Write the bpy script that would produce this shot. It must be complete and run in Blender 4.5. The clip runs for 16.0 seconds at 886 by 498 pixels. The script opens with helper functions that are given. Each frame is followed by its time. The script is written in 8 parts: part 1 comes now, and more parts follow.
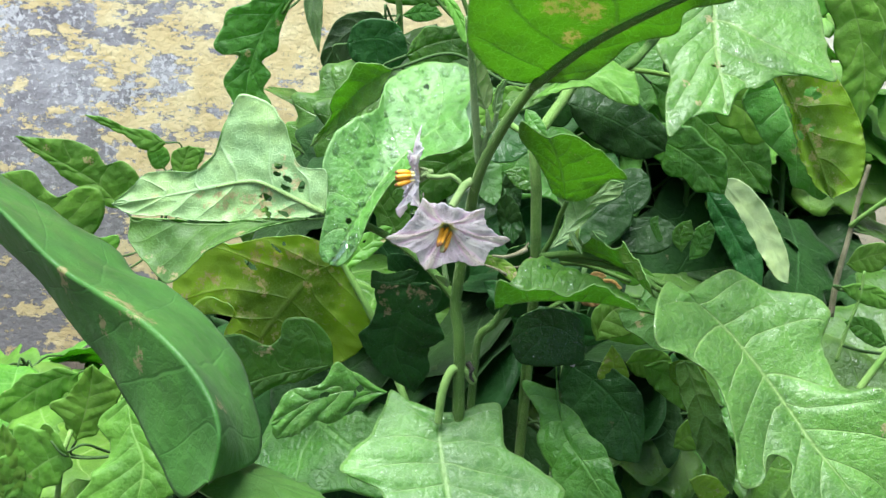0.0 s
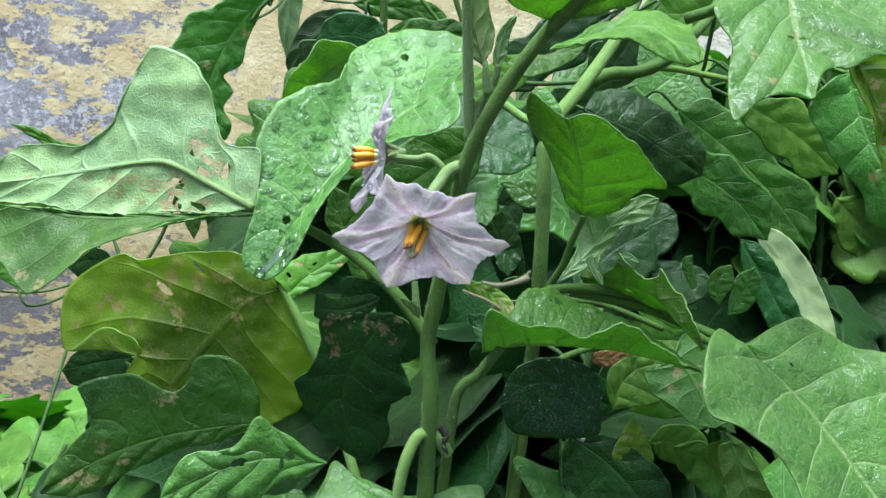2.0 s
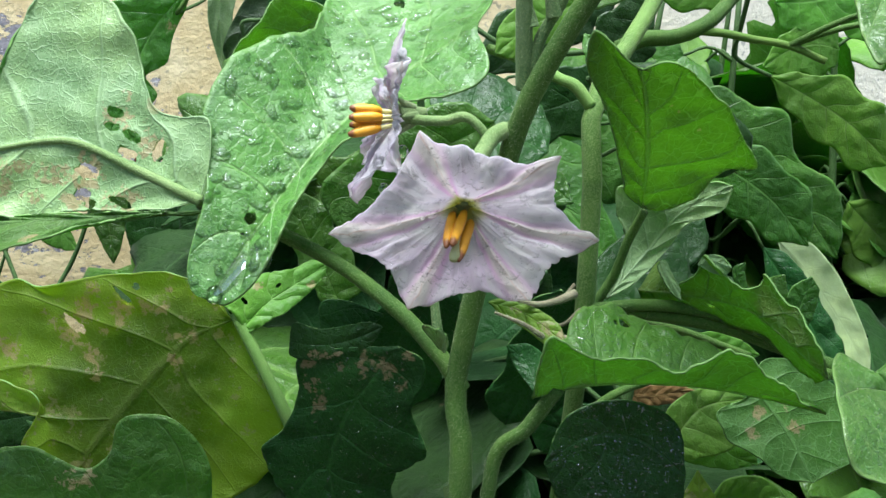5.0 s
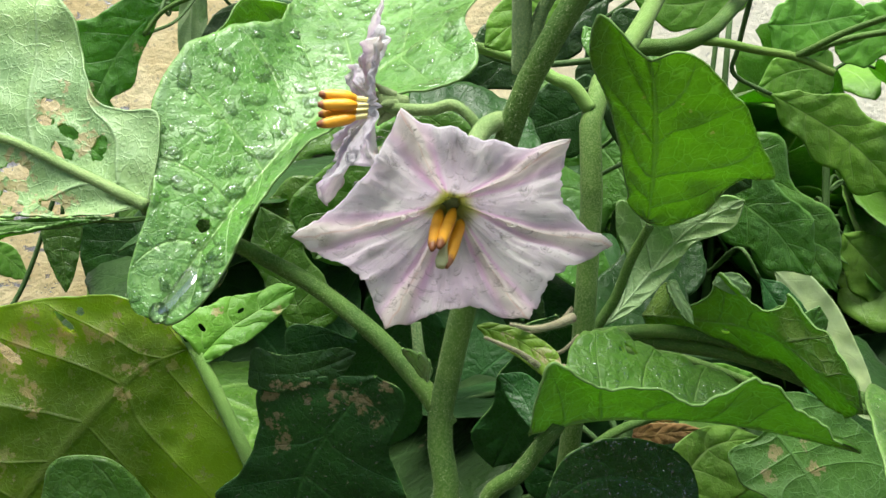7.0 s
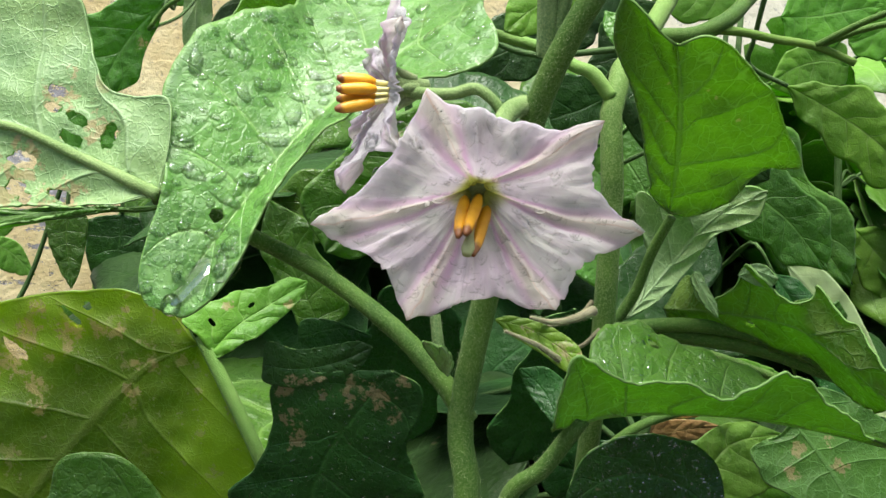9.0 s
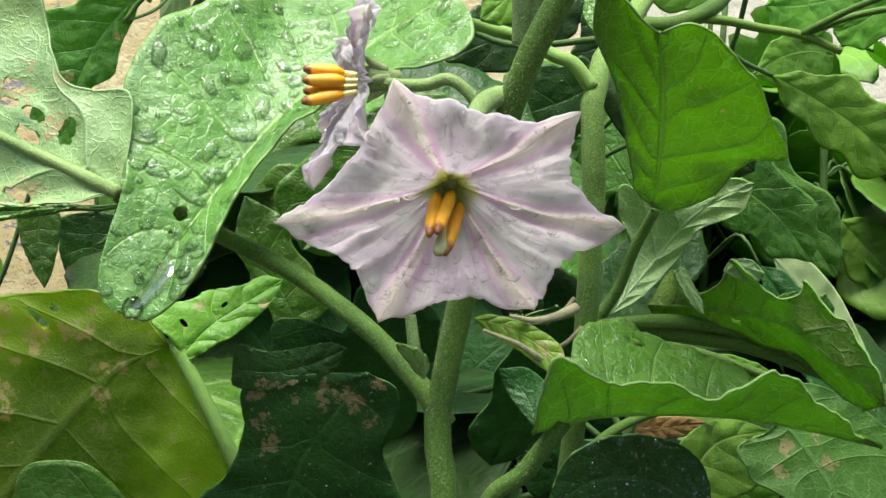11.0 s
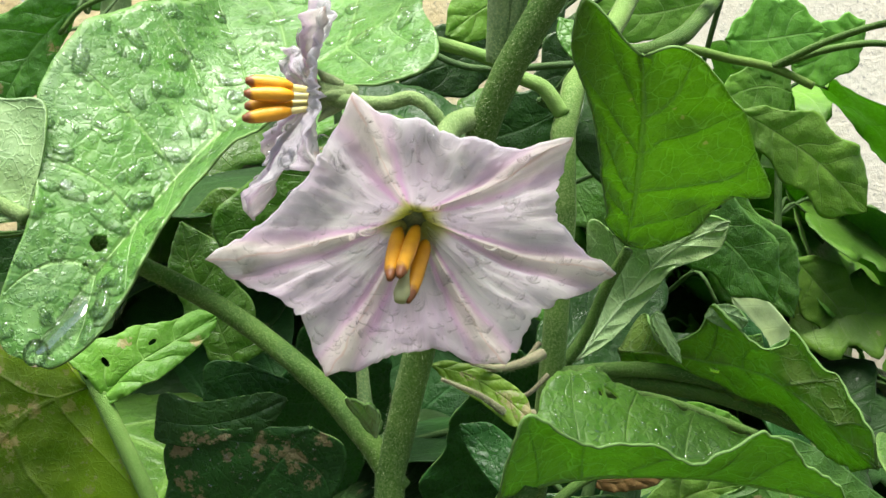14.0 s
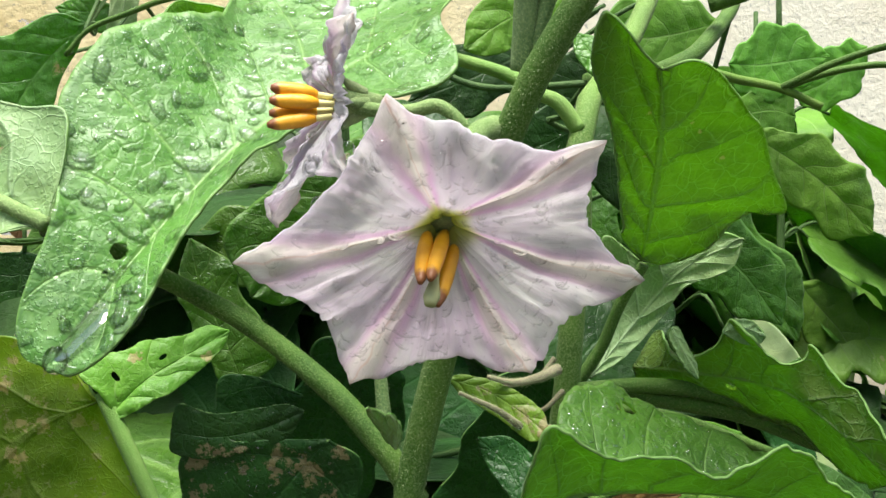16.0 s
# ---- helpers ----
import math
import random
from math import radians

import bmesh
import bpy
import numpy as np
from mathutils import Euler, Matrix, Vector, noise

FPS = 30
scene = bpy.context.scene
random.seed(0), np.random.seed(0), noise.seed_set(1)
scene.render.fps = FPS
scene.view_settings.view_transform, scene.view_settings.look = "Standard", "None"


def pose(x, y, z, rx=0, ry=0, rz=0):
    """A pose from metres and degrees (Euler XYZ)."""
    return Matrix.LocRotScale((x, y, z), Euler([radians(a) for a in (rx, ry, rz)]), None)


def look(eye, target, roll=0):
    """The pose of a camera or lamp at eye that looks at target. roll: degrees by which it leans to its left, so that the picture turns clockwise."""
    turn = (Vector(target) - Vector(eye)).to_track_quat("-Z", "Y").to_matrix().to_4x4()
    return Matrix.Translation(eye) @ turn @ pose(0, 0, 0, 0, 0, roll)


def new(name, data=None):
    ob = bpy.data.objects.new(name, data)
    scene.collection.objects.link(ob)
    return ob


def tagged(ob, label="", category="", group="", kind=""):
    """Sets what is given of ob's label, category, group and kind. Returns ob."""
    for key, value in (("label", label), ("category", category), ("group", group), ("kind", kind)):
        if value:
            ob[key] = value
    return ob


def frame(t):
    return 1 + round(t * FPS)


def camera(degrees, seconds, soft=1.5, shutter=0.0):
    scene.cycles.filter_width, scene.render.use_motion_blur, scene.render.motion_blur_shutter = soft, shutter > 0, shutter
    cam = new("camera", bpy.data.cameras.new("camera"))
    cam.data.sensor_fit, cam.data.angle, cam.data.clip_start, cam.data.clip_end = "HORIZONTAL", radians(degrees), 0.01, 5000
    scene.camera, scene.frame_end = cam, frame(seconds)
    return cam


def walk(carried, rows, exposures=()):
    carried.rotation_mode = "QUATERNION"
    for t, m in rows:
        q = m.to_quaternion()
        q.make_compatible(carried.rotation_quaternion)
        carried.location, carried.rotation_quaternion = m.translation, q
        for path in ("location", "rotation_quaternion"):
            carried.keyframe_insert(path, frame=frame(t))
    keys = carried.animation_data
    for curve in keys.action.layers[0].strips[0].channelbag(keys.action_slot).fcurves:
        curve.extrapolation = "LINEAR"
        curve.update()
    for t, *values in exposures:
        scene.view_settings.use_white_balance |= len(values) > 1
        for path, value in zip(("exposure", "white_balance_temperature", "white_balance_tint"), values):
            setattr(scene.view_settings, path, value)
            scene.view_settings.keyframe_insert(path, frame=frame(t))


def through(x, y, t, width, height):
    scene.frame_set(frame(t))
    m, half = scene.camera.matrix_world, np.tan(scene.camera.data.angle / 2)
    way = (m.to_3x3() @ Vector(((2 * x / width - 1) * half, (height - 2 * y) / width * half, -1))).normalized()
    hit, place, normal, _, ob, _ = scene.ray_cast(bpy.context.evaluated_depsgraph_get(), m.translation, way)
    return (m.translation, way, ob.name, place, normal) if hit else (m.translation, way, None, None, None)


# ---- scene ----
cam = camera(51.2, 16.0)
METRES, EYE, TILT, LEAN, TURN = 0.41, 0.45, -14.0, 0.0, 0.0
ROWS = [
    (0.0, 0.0, 0.0, 0.0, -0.0, 0.0, 0.0),
    (0.5, -0.0368, 0.0968, 0.0053, 1.0, 3.66, -1.63),
    (1.0, -0.0321, 0.1516, 0.0025, 2.13, 5.71, -0.94),
    (1.5, -0.0106, 0.2447, -0.055, 0.87, 4.59, -2.36),
    (2.0, 0.0141, 0.3272, -0.0614, -1.03, 5.22, -2.82),
    (2.5, 0.042, 0.3755, -0.0043, -2.06, 4.9, 0.9),
    (3.0, 0.0145, 0.401, 0.0577, -2.39, 6.16, 3.85),
    (3.5, -0.012, 0.4822, -0.0048, -3.95, 6.59, 0.62),
    (4.0, -0.0392, 0.5371, -0.039, -4.8, 6.49, -0.39),
    (6.5, -0.0543, 0.6281, -0.0647, -6.37, 9.58, -1.22),
    (7.0, -0.0468, 0.6599, -0.0648, -6.88, 9.99, -0.73),
    (7.5, -0.0506, 0.668, -0.0654, -7.06, 10.14, -0.7),
    (8.0, -0.0544, 0.6765, -0.0677, -6.8, 10.17, -0.72),
    (10.5, -0.055, 0.6785, -0.0659, -6.91, 9.49, -0.43),
    (11.0, -0.0462, 0.695, -0.0613, -7.44, 9.5, -0.06),
    (11.5, -0.0384, 0.7027, -0.0542, -7.98, 9.75, 0.26),
    (12.0, -0.0382, 0.7145, -0.0488, -8.24, 10.18, 0.44),
    (12.5, -0.0533, 0.718, -0.0504, -8.71, 10.51, 0.17),
    (13.0, -0.048, 0.7269, -0.0456, -9.53, 10.78, 0.01),
    (13.5, -0.0492, 0.7413, -0.0543, -10.46, 11.14, -0.4),
    (14.0, -0.0455, 0.7487, -0.0458, -11.04, 11.18, -0.61),
    (14.5, -0.0522, 0.7454, -0.0522, -10.98, 11.13, -0.76),
    (15.0, -0.0494, 0.7438, -0.0466, -10.93, 11.39, -0.57),
    (15.5, -0.0481, 0.7469, -0.0466, -11.05, 11.56, -0.59),
    (16.0, -0.0559, 0.754, -0.0534, -11.33, 12.89, -0.85),
]

walk(cam, [(t, pose(0, 0, EYE, TILT, LEAN, TURN) @ pose(METRES * x, METRES * y, METRES * z, 90 + pitch, roll, yaw)) for t, x, y, z, yaw, pitch, roll in ROWS],
     [(0.0, 1.38, 5950, 2), (0.6, 1.21, 5800, 2), (1.5, 1.07, 5650, 4), (2.0, 1.09, 5600, 5), (2.8, 1.2, 5500, 6), (3.6, 1.09, 5450, 6), (4.2, 1.06, 5500, 6), (6.8, 1.19, 6500, 6), (8.0, 1.17, 6500, 6), (10.5, 1.18, 6600, 6), (11.4, 1.21, 6600, 6), (12.0, 1.31, 6600, 6), (12.8, 1.25, 6600, 6), (16.0, 1.24, 6600, 6)])

# ---- light: an overcast sky ----
world = bpy.data.worlds.new("overcast_sky")
scene.world = world
world.use_nodes = True
wn = world.node_tree.nodes
sky = wn.new("ShaderNodeTexSky")
sky.sky_type, sky.sun_disc = "NISHITA", False
sky.sun_elevation, sky.sun_rotation = radians(75), radians(208)
sky.dust_density = 3.0
world.node_tree.links.new(sky.outputs[0], wn["Background"].inputs[0])
wn["Background"].inputs[1].default_value = 0.078
sun_data = bpy.data.lights.new("sun", "SUN")
sun_data.energy, sun_data.angle, sun_data.color = 4.6, radians(42), (1.0, 0.975, 0.93)
sun = new("sun", sun_data)
sun.matrix_world = look((-0.35, 0.05, 3.0), (0, 0.5, 0.3))


# ---- materials ----
class Nodes:
    """Short hand for a material's node tree."""

    def __init__(self, name):
        self.mat = bpy.data.materials.new(name)
        self.mat.use_nodes = True
        self.tree = self.mat.node_tree
        self.bsdf = self.tree.nodes["Principled BSDF"]
        self.out = self.tree.nodes["Material Output"]

    def add(self, kind, **props):
        n = self.tree.nodes.new("ShaderNode" + kind)
        for key, value in props.items():
            if key == "operation":
                n.operation = value
            elif key == "blend_type":
                n.blend_type = value
            elif key == "data_type":
                n.data_type = value
            elif key == "feature":
                n.feature = value
            elif key == "interpolation_type":
                n.interpolation_type = value
        return n

    def link(self, a, b):
        self.tree.links.new(a, b)

    def put(self, socket, value):
        if hasattr(value, "is_linked"):
            self.link(value, socket)
        else:
            socket.default_value = value

    def math(self, op, a, b=0.0, c=0.0):
        n = self.add("Math", operation=op)
        self.put(n.inputs[0], a), self.put(n.inputs[1], b), self.put(n.inputs[2], c)
        return n.outputs[0]

    def step(self, x, lo, hi, a=0.0, b=1.0):
        n = self.add("MapRange", interpolation_type="SMOOTHSTEP")
        for i, v in enumerate((x, lo, hi, a, b)):
            self.put(n.inputs[i], v)
        return n.outputs[0]

    def mix(self, fac, a, b, blend="MIX"):
        n = self.add("Mix", data_type="RGBA", blend_type=blend)
        self.put(n.inputs[0], fac)
        for sock, v in ((n.inputs[6], a), (n.inputs[7], b)):
            self.put(sock, (*v, 1) if isinstance(v, tuple) and len(v) == 3 else v)
        return n.outputs[2]

    def noise(self, scale, detail=3.0, rough=0.55, vec=None, distortion=0.0):
        n = self.add("TexNoise")
        n.inputs["Scale"].default_value, n.inputs["Detail"].default_value = scale, detail
        n.inputs["Roughness"].default_value, n.inputs["Distortion"].default_value = rough, distortion
        self.link(vec or self.coords(), n.inputs["Vector"])
        return n.outputs["Fac"]

    def voronoi(self, scale, feature="F1", vec=None):
        n = self.add("TexVoronoi", feature=feature)
        n.inputs["Scale"].default_value = scale
        self.link(vec or self.coords(), n.inputs["Vector"])
        return n.outputs["Distance"]

    def coords(self):
        """Place in metres, shifted by a chance amount for each object."""
        if not hasattr(self, "_co"):
            tc, oi, c, a = self.add("TexCoord"), self.add("ObjectInfo"), self.add("CombineXYZ"), self.add("VectorMath", operation="ADD")
            r = self.math("MULTIPLY", oi.outputs["Random"], 37.0)
            for i in range(3):
                self.link(r, c.inputs[i])
            self.link(tc.outputs["Object"], a.inputs[0]), self.link(c.outputs[0], a.inputs[1])
            self._co, self.random = a.outputs[0], oi.outputs["Random"]
        return self._co

    def bump(self, height, strength=0.4, distance=0.001, normal=None):
        n = self.add("Bump")
        n.inputs["Strength"].default_value, n.inputs["Distance"].default_value = strength, distance
        self.link(height, n.inputs["Height"])
        if normal:
            self.link(normal, n.inputs["Normal"])
        return n.outputs["Normal"]


def leaf_material(name, blade, vein, glow, rough, share=0.45, scorch=0.0, wet=0.0, relief=0.32, spec=0.5, contrast=0.75, through=0.38, sheen=0.22, rim=0.0):
    """A leaf's face: veins run along the leaf's own grid, cells between them, tan scorch patches."""
    n = Nodes(name)
    co = n.coords()
    uv = n.add("UVMap")
    uv.uv_map = "leaf"
    sep = n.add("SeparateXYZ")
    n.link(uv.outputs[0], sep.inputs[0])
    wob = n.math("MULTIPLY", n.math("SUBTRACT", n.noise(60, 2), 0.5), 0.09)
    u = n.math("ADD", sep.outputs[0], wob)
    v = n.math("ABSOLUTE", sep.outputs[1])
    side = n.math("ABSOLUTE", n.math("SUBTRACT", n.math("FRACT", u), 0.5))
    width = n.math("MULTIPLY_ADD", v, -0.045, 0.06)
    lateral = n.math("MULTIPLY", n.math("SUBTRACT", 1.0, n.step(side, 0.0, width)), n.step(v, 0.80, 1.0, 1.0, 0.25))
    midrib = n.math("SUBTRACT", 1.0, n.step(v, 0.012, 0.05))
    veins = n.math("MAXIMUM", n.math("MAXIMUM", lateral, midrib), n.math("MULTIPLY", n.step(v, 0.955, 0.99), 0.6))
    cells = n.voronoi(330, "DISTANCE_TO_EDGE")
    fine = n.math("SUBTRACT", 1.0, n.step(cells, 0.0, 0.13))
    bent = n.add("VectorMath", operation="ADD")
    shove = n.add("TexNoise")
    shove.inputs["Scale"].default_value = 90
    n.link(co, shove.inputs["Vector"])
    scaled = n.add("VectorMath", operation="SCALE")
    n.link(shove.outputs["Color"], scaled.inputs[0])
    scaled.inputs["Scale"].default_value = 0.008
    n.link(co, bent.inputs[0]), n.link(scaled.outputs[0], bent.inputs[1])
    mesh_gap = n.voronoi(150 if relief > 0 else 200, "DISTANCE_TO_EDGE", bent.outputs[0])
    net = n.math("MULTIPLY", n.math("SUBTRACT", 1.0, n.step(mesh_gap, 0.0, 0.055 if relief > 0 else 0.042)), min(1.0, contrast * 1.35))
    pillow = n.step(mesh_gap, 0.0, 0.4)
    big, small = n.noise(28, 4), n.noise(260, 3)
    dark = tuple(c * 0.62 for c in blade)
    light = (blade[0] * 1.5, blade[1] * 1.28, blade[2] * 1.2)
    col = n.mix(n.step(big, 0.3, 0.7), dark, light)
    col = n.mix(n.math("MULTIPLY", n.step(small, 0.35, 0.75), 0.35), col, tuple(c * 0.7 for c in blade))
    col = n.mix(n.math("MULTIPLY", n.step(n.noise(700, 4, 0.7), 0.52, 0.68), 0.22), col, vein)
    down = n.step(n.noise(1500, 2, 0.6), 0.54, 0.66)
    col = n.mix(n.math("MULTIPLY", down, 0.16), col, tuple(min(0.8, 1.5 * c) for c in vein))
    col = n.mix(n.math("MULTIPLY", fine, 0.12), col, vein)
    col = n.mix(n.math("MULTIPLY", net, 0.30 if relief > 0 else 0.6), col, vein)
    col = n.mix(n.math("MULTIPLY", veins, contrast), col, vein)
    if rim:
        # Lime margin: yellowing, plus light on the edge put into the colour
        col = n.mix(n.math("MULTIPLY", n.step(n.math("MULTIPLY_ADD", big, 0.7, v), 0.65, 1.15), rim), col, (0.28, 0.46, 0.045))
    hsv = n.add("HueSaturation")
    n.put(hsv.inputs["Hue"], n.math("MULTIPLY_ADD", n.random, 0.03, 0.487))
    n.put(hsv.inputs["Value"], n.math("MULTIPLY_ADD", n.random, 0.5, 0.75))
    n.link(col, hsv.inputs["Color"])
    col = hsv.outputs[0]
    spots = n.math("MULTIPLY", n.step(n.noise(48, 5, 0.65), 0.69 - 0.1 * scorch, 0.73 - 0.1 * scorch), min(1.0, 0.45 + scorch))
    if scorch > 0.2:
        specks = n.step(n.noise(150, 4, 0.7), 0.60 - 0.1 * scorch, 0.64 - 0.1 * scorch)
        spots = n.math("MAXIMUM", spots, n.math("MULTIPLY", n.math("MULTIPLY", specks, n.step(big, 0.40, 0.55)), 0.5))
    at = n.add("Attribute")
    at.attribute_name = "scorch"
    tan = min(1.0, 0.3 + blade[1] * 4)
    marks = n.step(n.math("ADD", at.outputs["Fac"], n.math("MULTIPLY", n.math("SUBTRACT", n.noise(420, 6, 0.7), 0.5), 3.2)), 0.85, 1.05)
    marks = n.math("MULTIPLY", marks, n.step(at.outputs["Fac"], 0.05, 0.3))
    spots = n.math("MAXIMUM", spots, n.math("MULTIPLY", marks, 0.85))
    col = n.mix(spots, col, n.mix(n.noise(300, 3), tuple(c * tan for c in (0.27, 0.20, 0.08)), tuple(c * tan for c in (0.52, 0.45, 0.25))))
    if wet >= 0.2:
        col = n.mix(n.math("MULTIPLY", n.step(n.noise(950, 2, 0.5), 0.53, 0.61), 0.13), col, (0.42, 0.60, 0.38))
    n.link(col, n.bsdf.inputs["Base Color"])
    rr = n.step(n.noise(60, 3), 0.35, 0.65, max(0.08, rough - 0.16), rough + 0.1)
    dew = n.step(n.noise(950, 2, 0.5), 0.53, 0.61)
    if wet:
        rr = n.math("MULTIPLY", rr, n.math("MULTIPLY_ADD", dew, -0.6, 1.0))
    n.link(rr, n.bsdf.inputs["Roughness"])
    n.bsdf.inputs["Sheen Weight"].default_value = 0.06
    n.bsdf.inputs["Sheen Roughness"].default_value = 0.45
    n.bsdf.inputs["Sheen Tint"].default_value = (0.92, 1.0, 0.85, 1)
    n.bsdf.inputs["Specular IOR Level"].default_value = spec
    if wet:
        n.bsdf.inputs["Coat Weight"].default_value = wet
        n.bsdf.inputs["Coat Roughness"].default_value = sheen
    height = n.math("ADD", n.math("MULTIPLY", veins, -1.0 if relief > 0 else 1.0), n.math("MULTIPLY", fine, -0.2 if relief > 0 else 0.11))
    height = n.math("ADD", height, n.math("MULTIPLY", small, 0.35))
    height = n.math("ADD", height, n.math("MULTIPLY", dew, 0.75 if wet else 0.3))
    height = n.math("ADD", height, n.math("MULTIPLY", pillow, 0.8) if relief > 0 else n.math("MULTIPLY", net, 0.4))
    nor = n.bump(height, abs(relief), 0.0009)
    n.link(nor, n.bsdf.inputs["Normal"])
    tr = n.add("BsdfTranslucent")
    lines = veins if relief < 0 else n.math("MAXIMUM", veins, n.math("MULTIPLY", n.math("ADD", n.math("MULTIPLY", net, 0.3), n.math("MULTIPLY", fine, 0.5)), 0.42))
    if relief < 0:
        glow_net = n.mix(n.math("MULTIPLY", n.math("MAXIMUM", net, n.math("MULTIPLY", fine, 0.3)), 0.6), tuple(c * 0.76 for c in glow), tuple(min(1.0, 1.2 * c + 0.12) for c in glow))
        glow_net = n.mix(n.math("MULTIPLY", n.step(small, 0.4, 0.7), 0.35), glow_net, tuple(c * 0.6 for c in glow))
    else:
        glow_net = n.mix(n.step(big, 0.3, 0.7), tuple(c * 0.8 for c in glow), glow)
    n.link(n.mix(n.math("MULTIPLY", lines, 0.8 * contrast), n.mix(spots, n.mix(n.math("MULTIPLY", n.step(n.math("MULTIPLY_ADD", big, 0.7, v), 0.65, 1.15), rim), glow_net, (0.80, 0.98, 0.06)), (0.78, 0.66, 0.36)), tuple(c * through for c in glow)), tr.inputs["Color"])
    n.link(nor, tr.inputs["Normal"])
    mix = n.add("MixShader")
    mix.inputs[0].default_value = share
    n.link(n.bsdf.outputs[0], mix.inputs[1]), n.link(tr.outputs[0], mix.inputs[2]), n.link(mix.outputs[0], n.out.inputs[0])
    return n.mat


TOP = leaf_material("leaf_upper_face", (0.062, 0.168, 0.020), (0.19, 0.36, 0.07), (0.24, 0.58, 0.04), 0.42, relief=0.55)
TOP_WET = leaf_material("leaf_upper_face_wet", (0.090, 0.29, 0.036), (0.34, 0.56, 0.16), (0.28, 0.64, 0.05), 0.46, wet=0.26, relief=0.5, sheen=0.36)
TOP_RAIN = leaf_material("leaf_upper_face_rained_on", (0.088, 0.225, 0.030), (0.25, 0.41, 0.10), (0.28, 0.60, 0.05), 0.44, wet=0.28, relief=0.4, contrast=0.85, sheen=0.42)
# Mature dark greens, taken darker still: canopy shade is put into the colour
TOP_DARK = leaf_material("leaf_upper_face_mature_shaded", (0.016, 0.064, 0.010), (0.045, 0.13, 0.025), (0.08, 0.26, 0.02), 0.42, share=0.3, relief=0.4, spec=0.25, wet=0.03, contrast=0.5)
TOP_DEEP = leaf_material("leaf_upper_face_deep_shaded", (0.014, 0.054, 0.008), (0.04, 0.11, 0.025), (0.07, 0.24, 0.015), 0.6, share=0.3, relief=0.5, spec=0.2)
# Young light green; on lit leaves before the wall it carries their light as colour
TOP_FRESH_LIT = leaf_material("leaf_upper_face_fresh_lit", (0.12, 0.30, 0.032), (0.28, 0.48, 0.11), (0.32, 0.66, 0.05), 0.55, spec=0.32)
TOP_SOFT = leaf_material("leaf_upper_face_old", (0.058, 0.155, 0.028), (0.10, 0.22, 0.055), (0.21, 0.50, 0.035), 0.5, relief=0.22, contrast=0.2, spec=0.35)
UNDER = leaf_material("leaf_under_face", (0.09, 0.20, 0.035), (0.22, 0.38, 0.11), (0.24, 0.55, 0.045), 0.55, share=0.55, relief=-0.45, contrast=0.5)
UNDER_PALE = leaf_material("leaf_under_face_pale", (0.31, 0.49, 0.195), (0.46, 0.62, 0.32), (0.36, 0.62, 0.18), 0.5, scorch=0.1, relief=-0.45, contrast=0.5)
TOP_YELLOW = leaf_material("leaf_upper_face_yellowing", (0.14, 0.29, 0.02), (0.32, 0.47, 0.10), (0.42, 0.70, 0.03), 0.4, scorch=0.25)
UNDER_YELLOW = leaf_material("leaf_under_face_yellowing", (0.11, 0.20, 0.015), (0.20, 0.30, 0.06), (0.36, 0.60, 0.02), 0.55, share=0.66, scorch=0.3, relief=-0.4, rim=0.8, contrast=0.4)
UNDER_GLOW = leaf_material("leaf_under_face_bright", (0.18, 0.36, 0.055), (0.38, 0.58, 0.20), (0.44, 0.74, 0.05), 0.5, share=0.55, relief=-0.9, through=0.6)
# Under face to match, with the same shade in its colour
UNDER_DARK = leaf_material("leaf_under_face_mature_shaded", (0.026, 0.072, 0.012), (0.06, 0.14, 0.03), (0.08, 0.24, 0.015), 0.55, share=0.35, relief=-0.4)
STRAP = leaf_material("strap_leaf_face", (0.58, 0.80, 0.40), (0.64, 0.84, 0.46), (0.72, 0.95, 0.45), 0.5, share=0.4, scorch=-0.45, relief=0.12, contrast=0.2)
DRY_LEAF = leaf_material("dry_leaf_face", (0.33, 0.185, 0.055), (0.42, 0.27, 0.10), (0.38, 0.2, 0.05), 0.7, share=0.2)


def stalk_material(name, a, b, fuzz=0.3):
    n = Nodes(name)
    col = n.mix(n.step(n.noise(70, 4), 0.3, 0.7), a, b)
    specks = n.step(n.noise(2300, 3, 0.7), 0.42, 0.68)
    col = n.mix(n.math("MULTIPLY", specks, fuzz), col, (0.34, 0.44, 0.17))
    n.link(col, n.bsdf.inputs["Base Color"])
    n.bsdf.inputs["Roughness"].default_value = 0.62
    n.bsdf.inputs["Specular IOR Level"].default_value = 0.22
    n.bsdf.inputs["Sheen Weight"].default_value = fuzz * 0.2
    n.bsdf.inputs["Sheen Tint"].default_value = (0.9, 1.0, 0.7, 1)
    n.link(n.bump(n.math("ADD", n.noise(300, 4), n.math("MULTIPLY", specks, 0.4)), 0.5, 0.0006), n.bsdf.inputs["Normal"])
    return n.mat


STEM = stalk_material("green_stalk", (0.034, 0.098, 0.009), (0.072, 0.158, 0.018), 0.24)
STEM_M = stalk_material("mid_green_stalk", (0.10, 0.20, 0.03), (0.18, 0.30, 0.055), 0.12)
STEM_FROST = stalk_material("frosted_green_stalk", (0.05, 0.125, 0.014), (0.105, 0.21, 0.03), 0.5)
# Dark copy of the stalk green for stalks further back, shade put into the colour
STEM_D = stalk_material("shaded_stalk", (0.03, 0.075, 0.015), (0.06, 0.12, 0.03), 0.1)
STEM_L = stalk_material("light_green_stalk", (0.12, 0.25, 0.045), (0.21, 0.35, 0.085), 0.2)
DRY = stalk_material("dry_brown_twig", (0.10, 0.085, 0.05), (0.28, 0.24, 0.16), 0.3)
PALE_DRY = stalk_material("bleached_dry_stalk", (0.42, 0.42, 0.42), (0.58, 0.57, 0.58), 0.1)
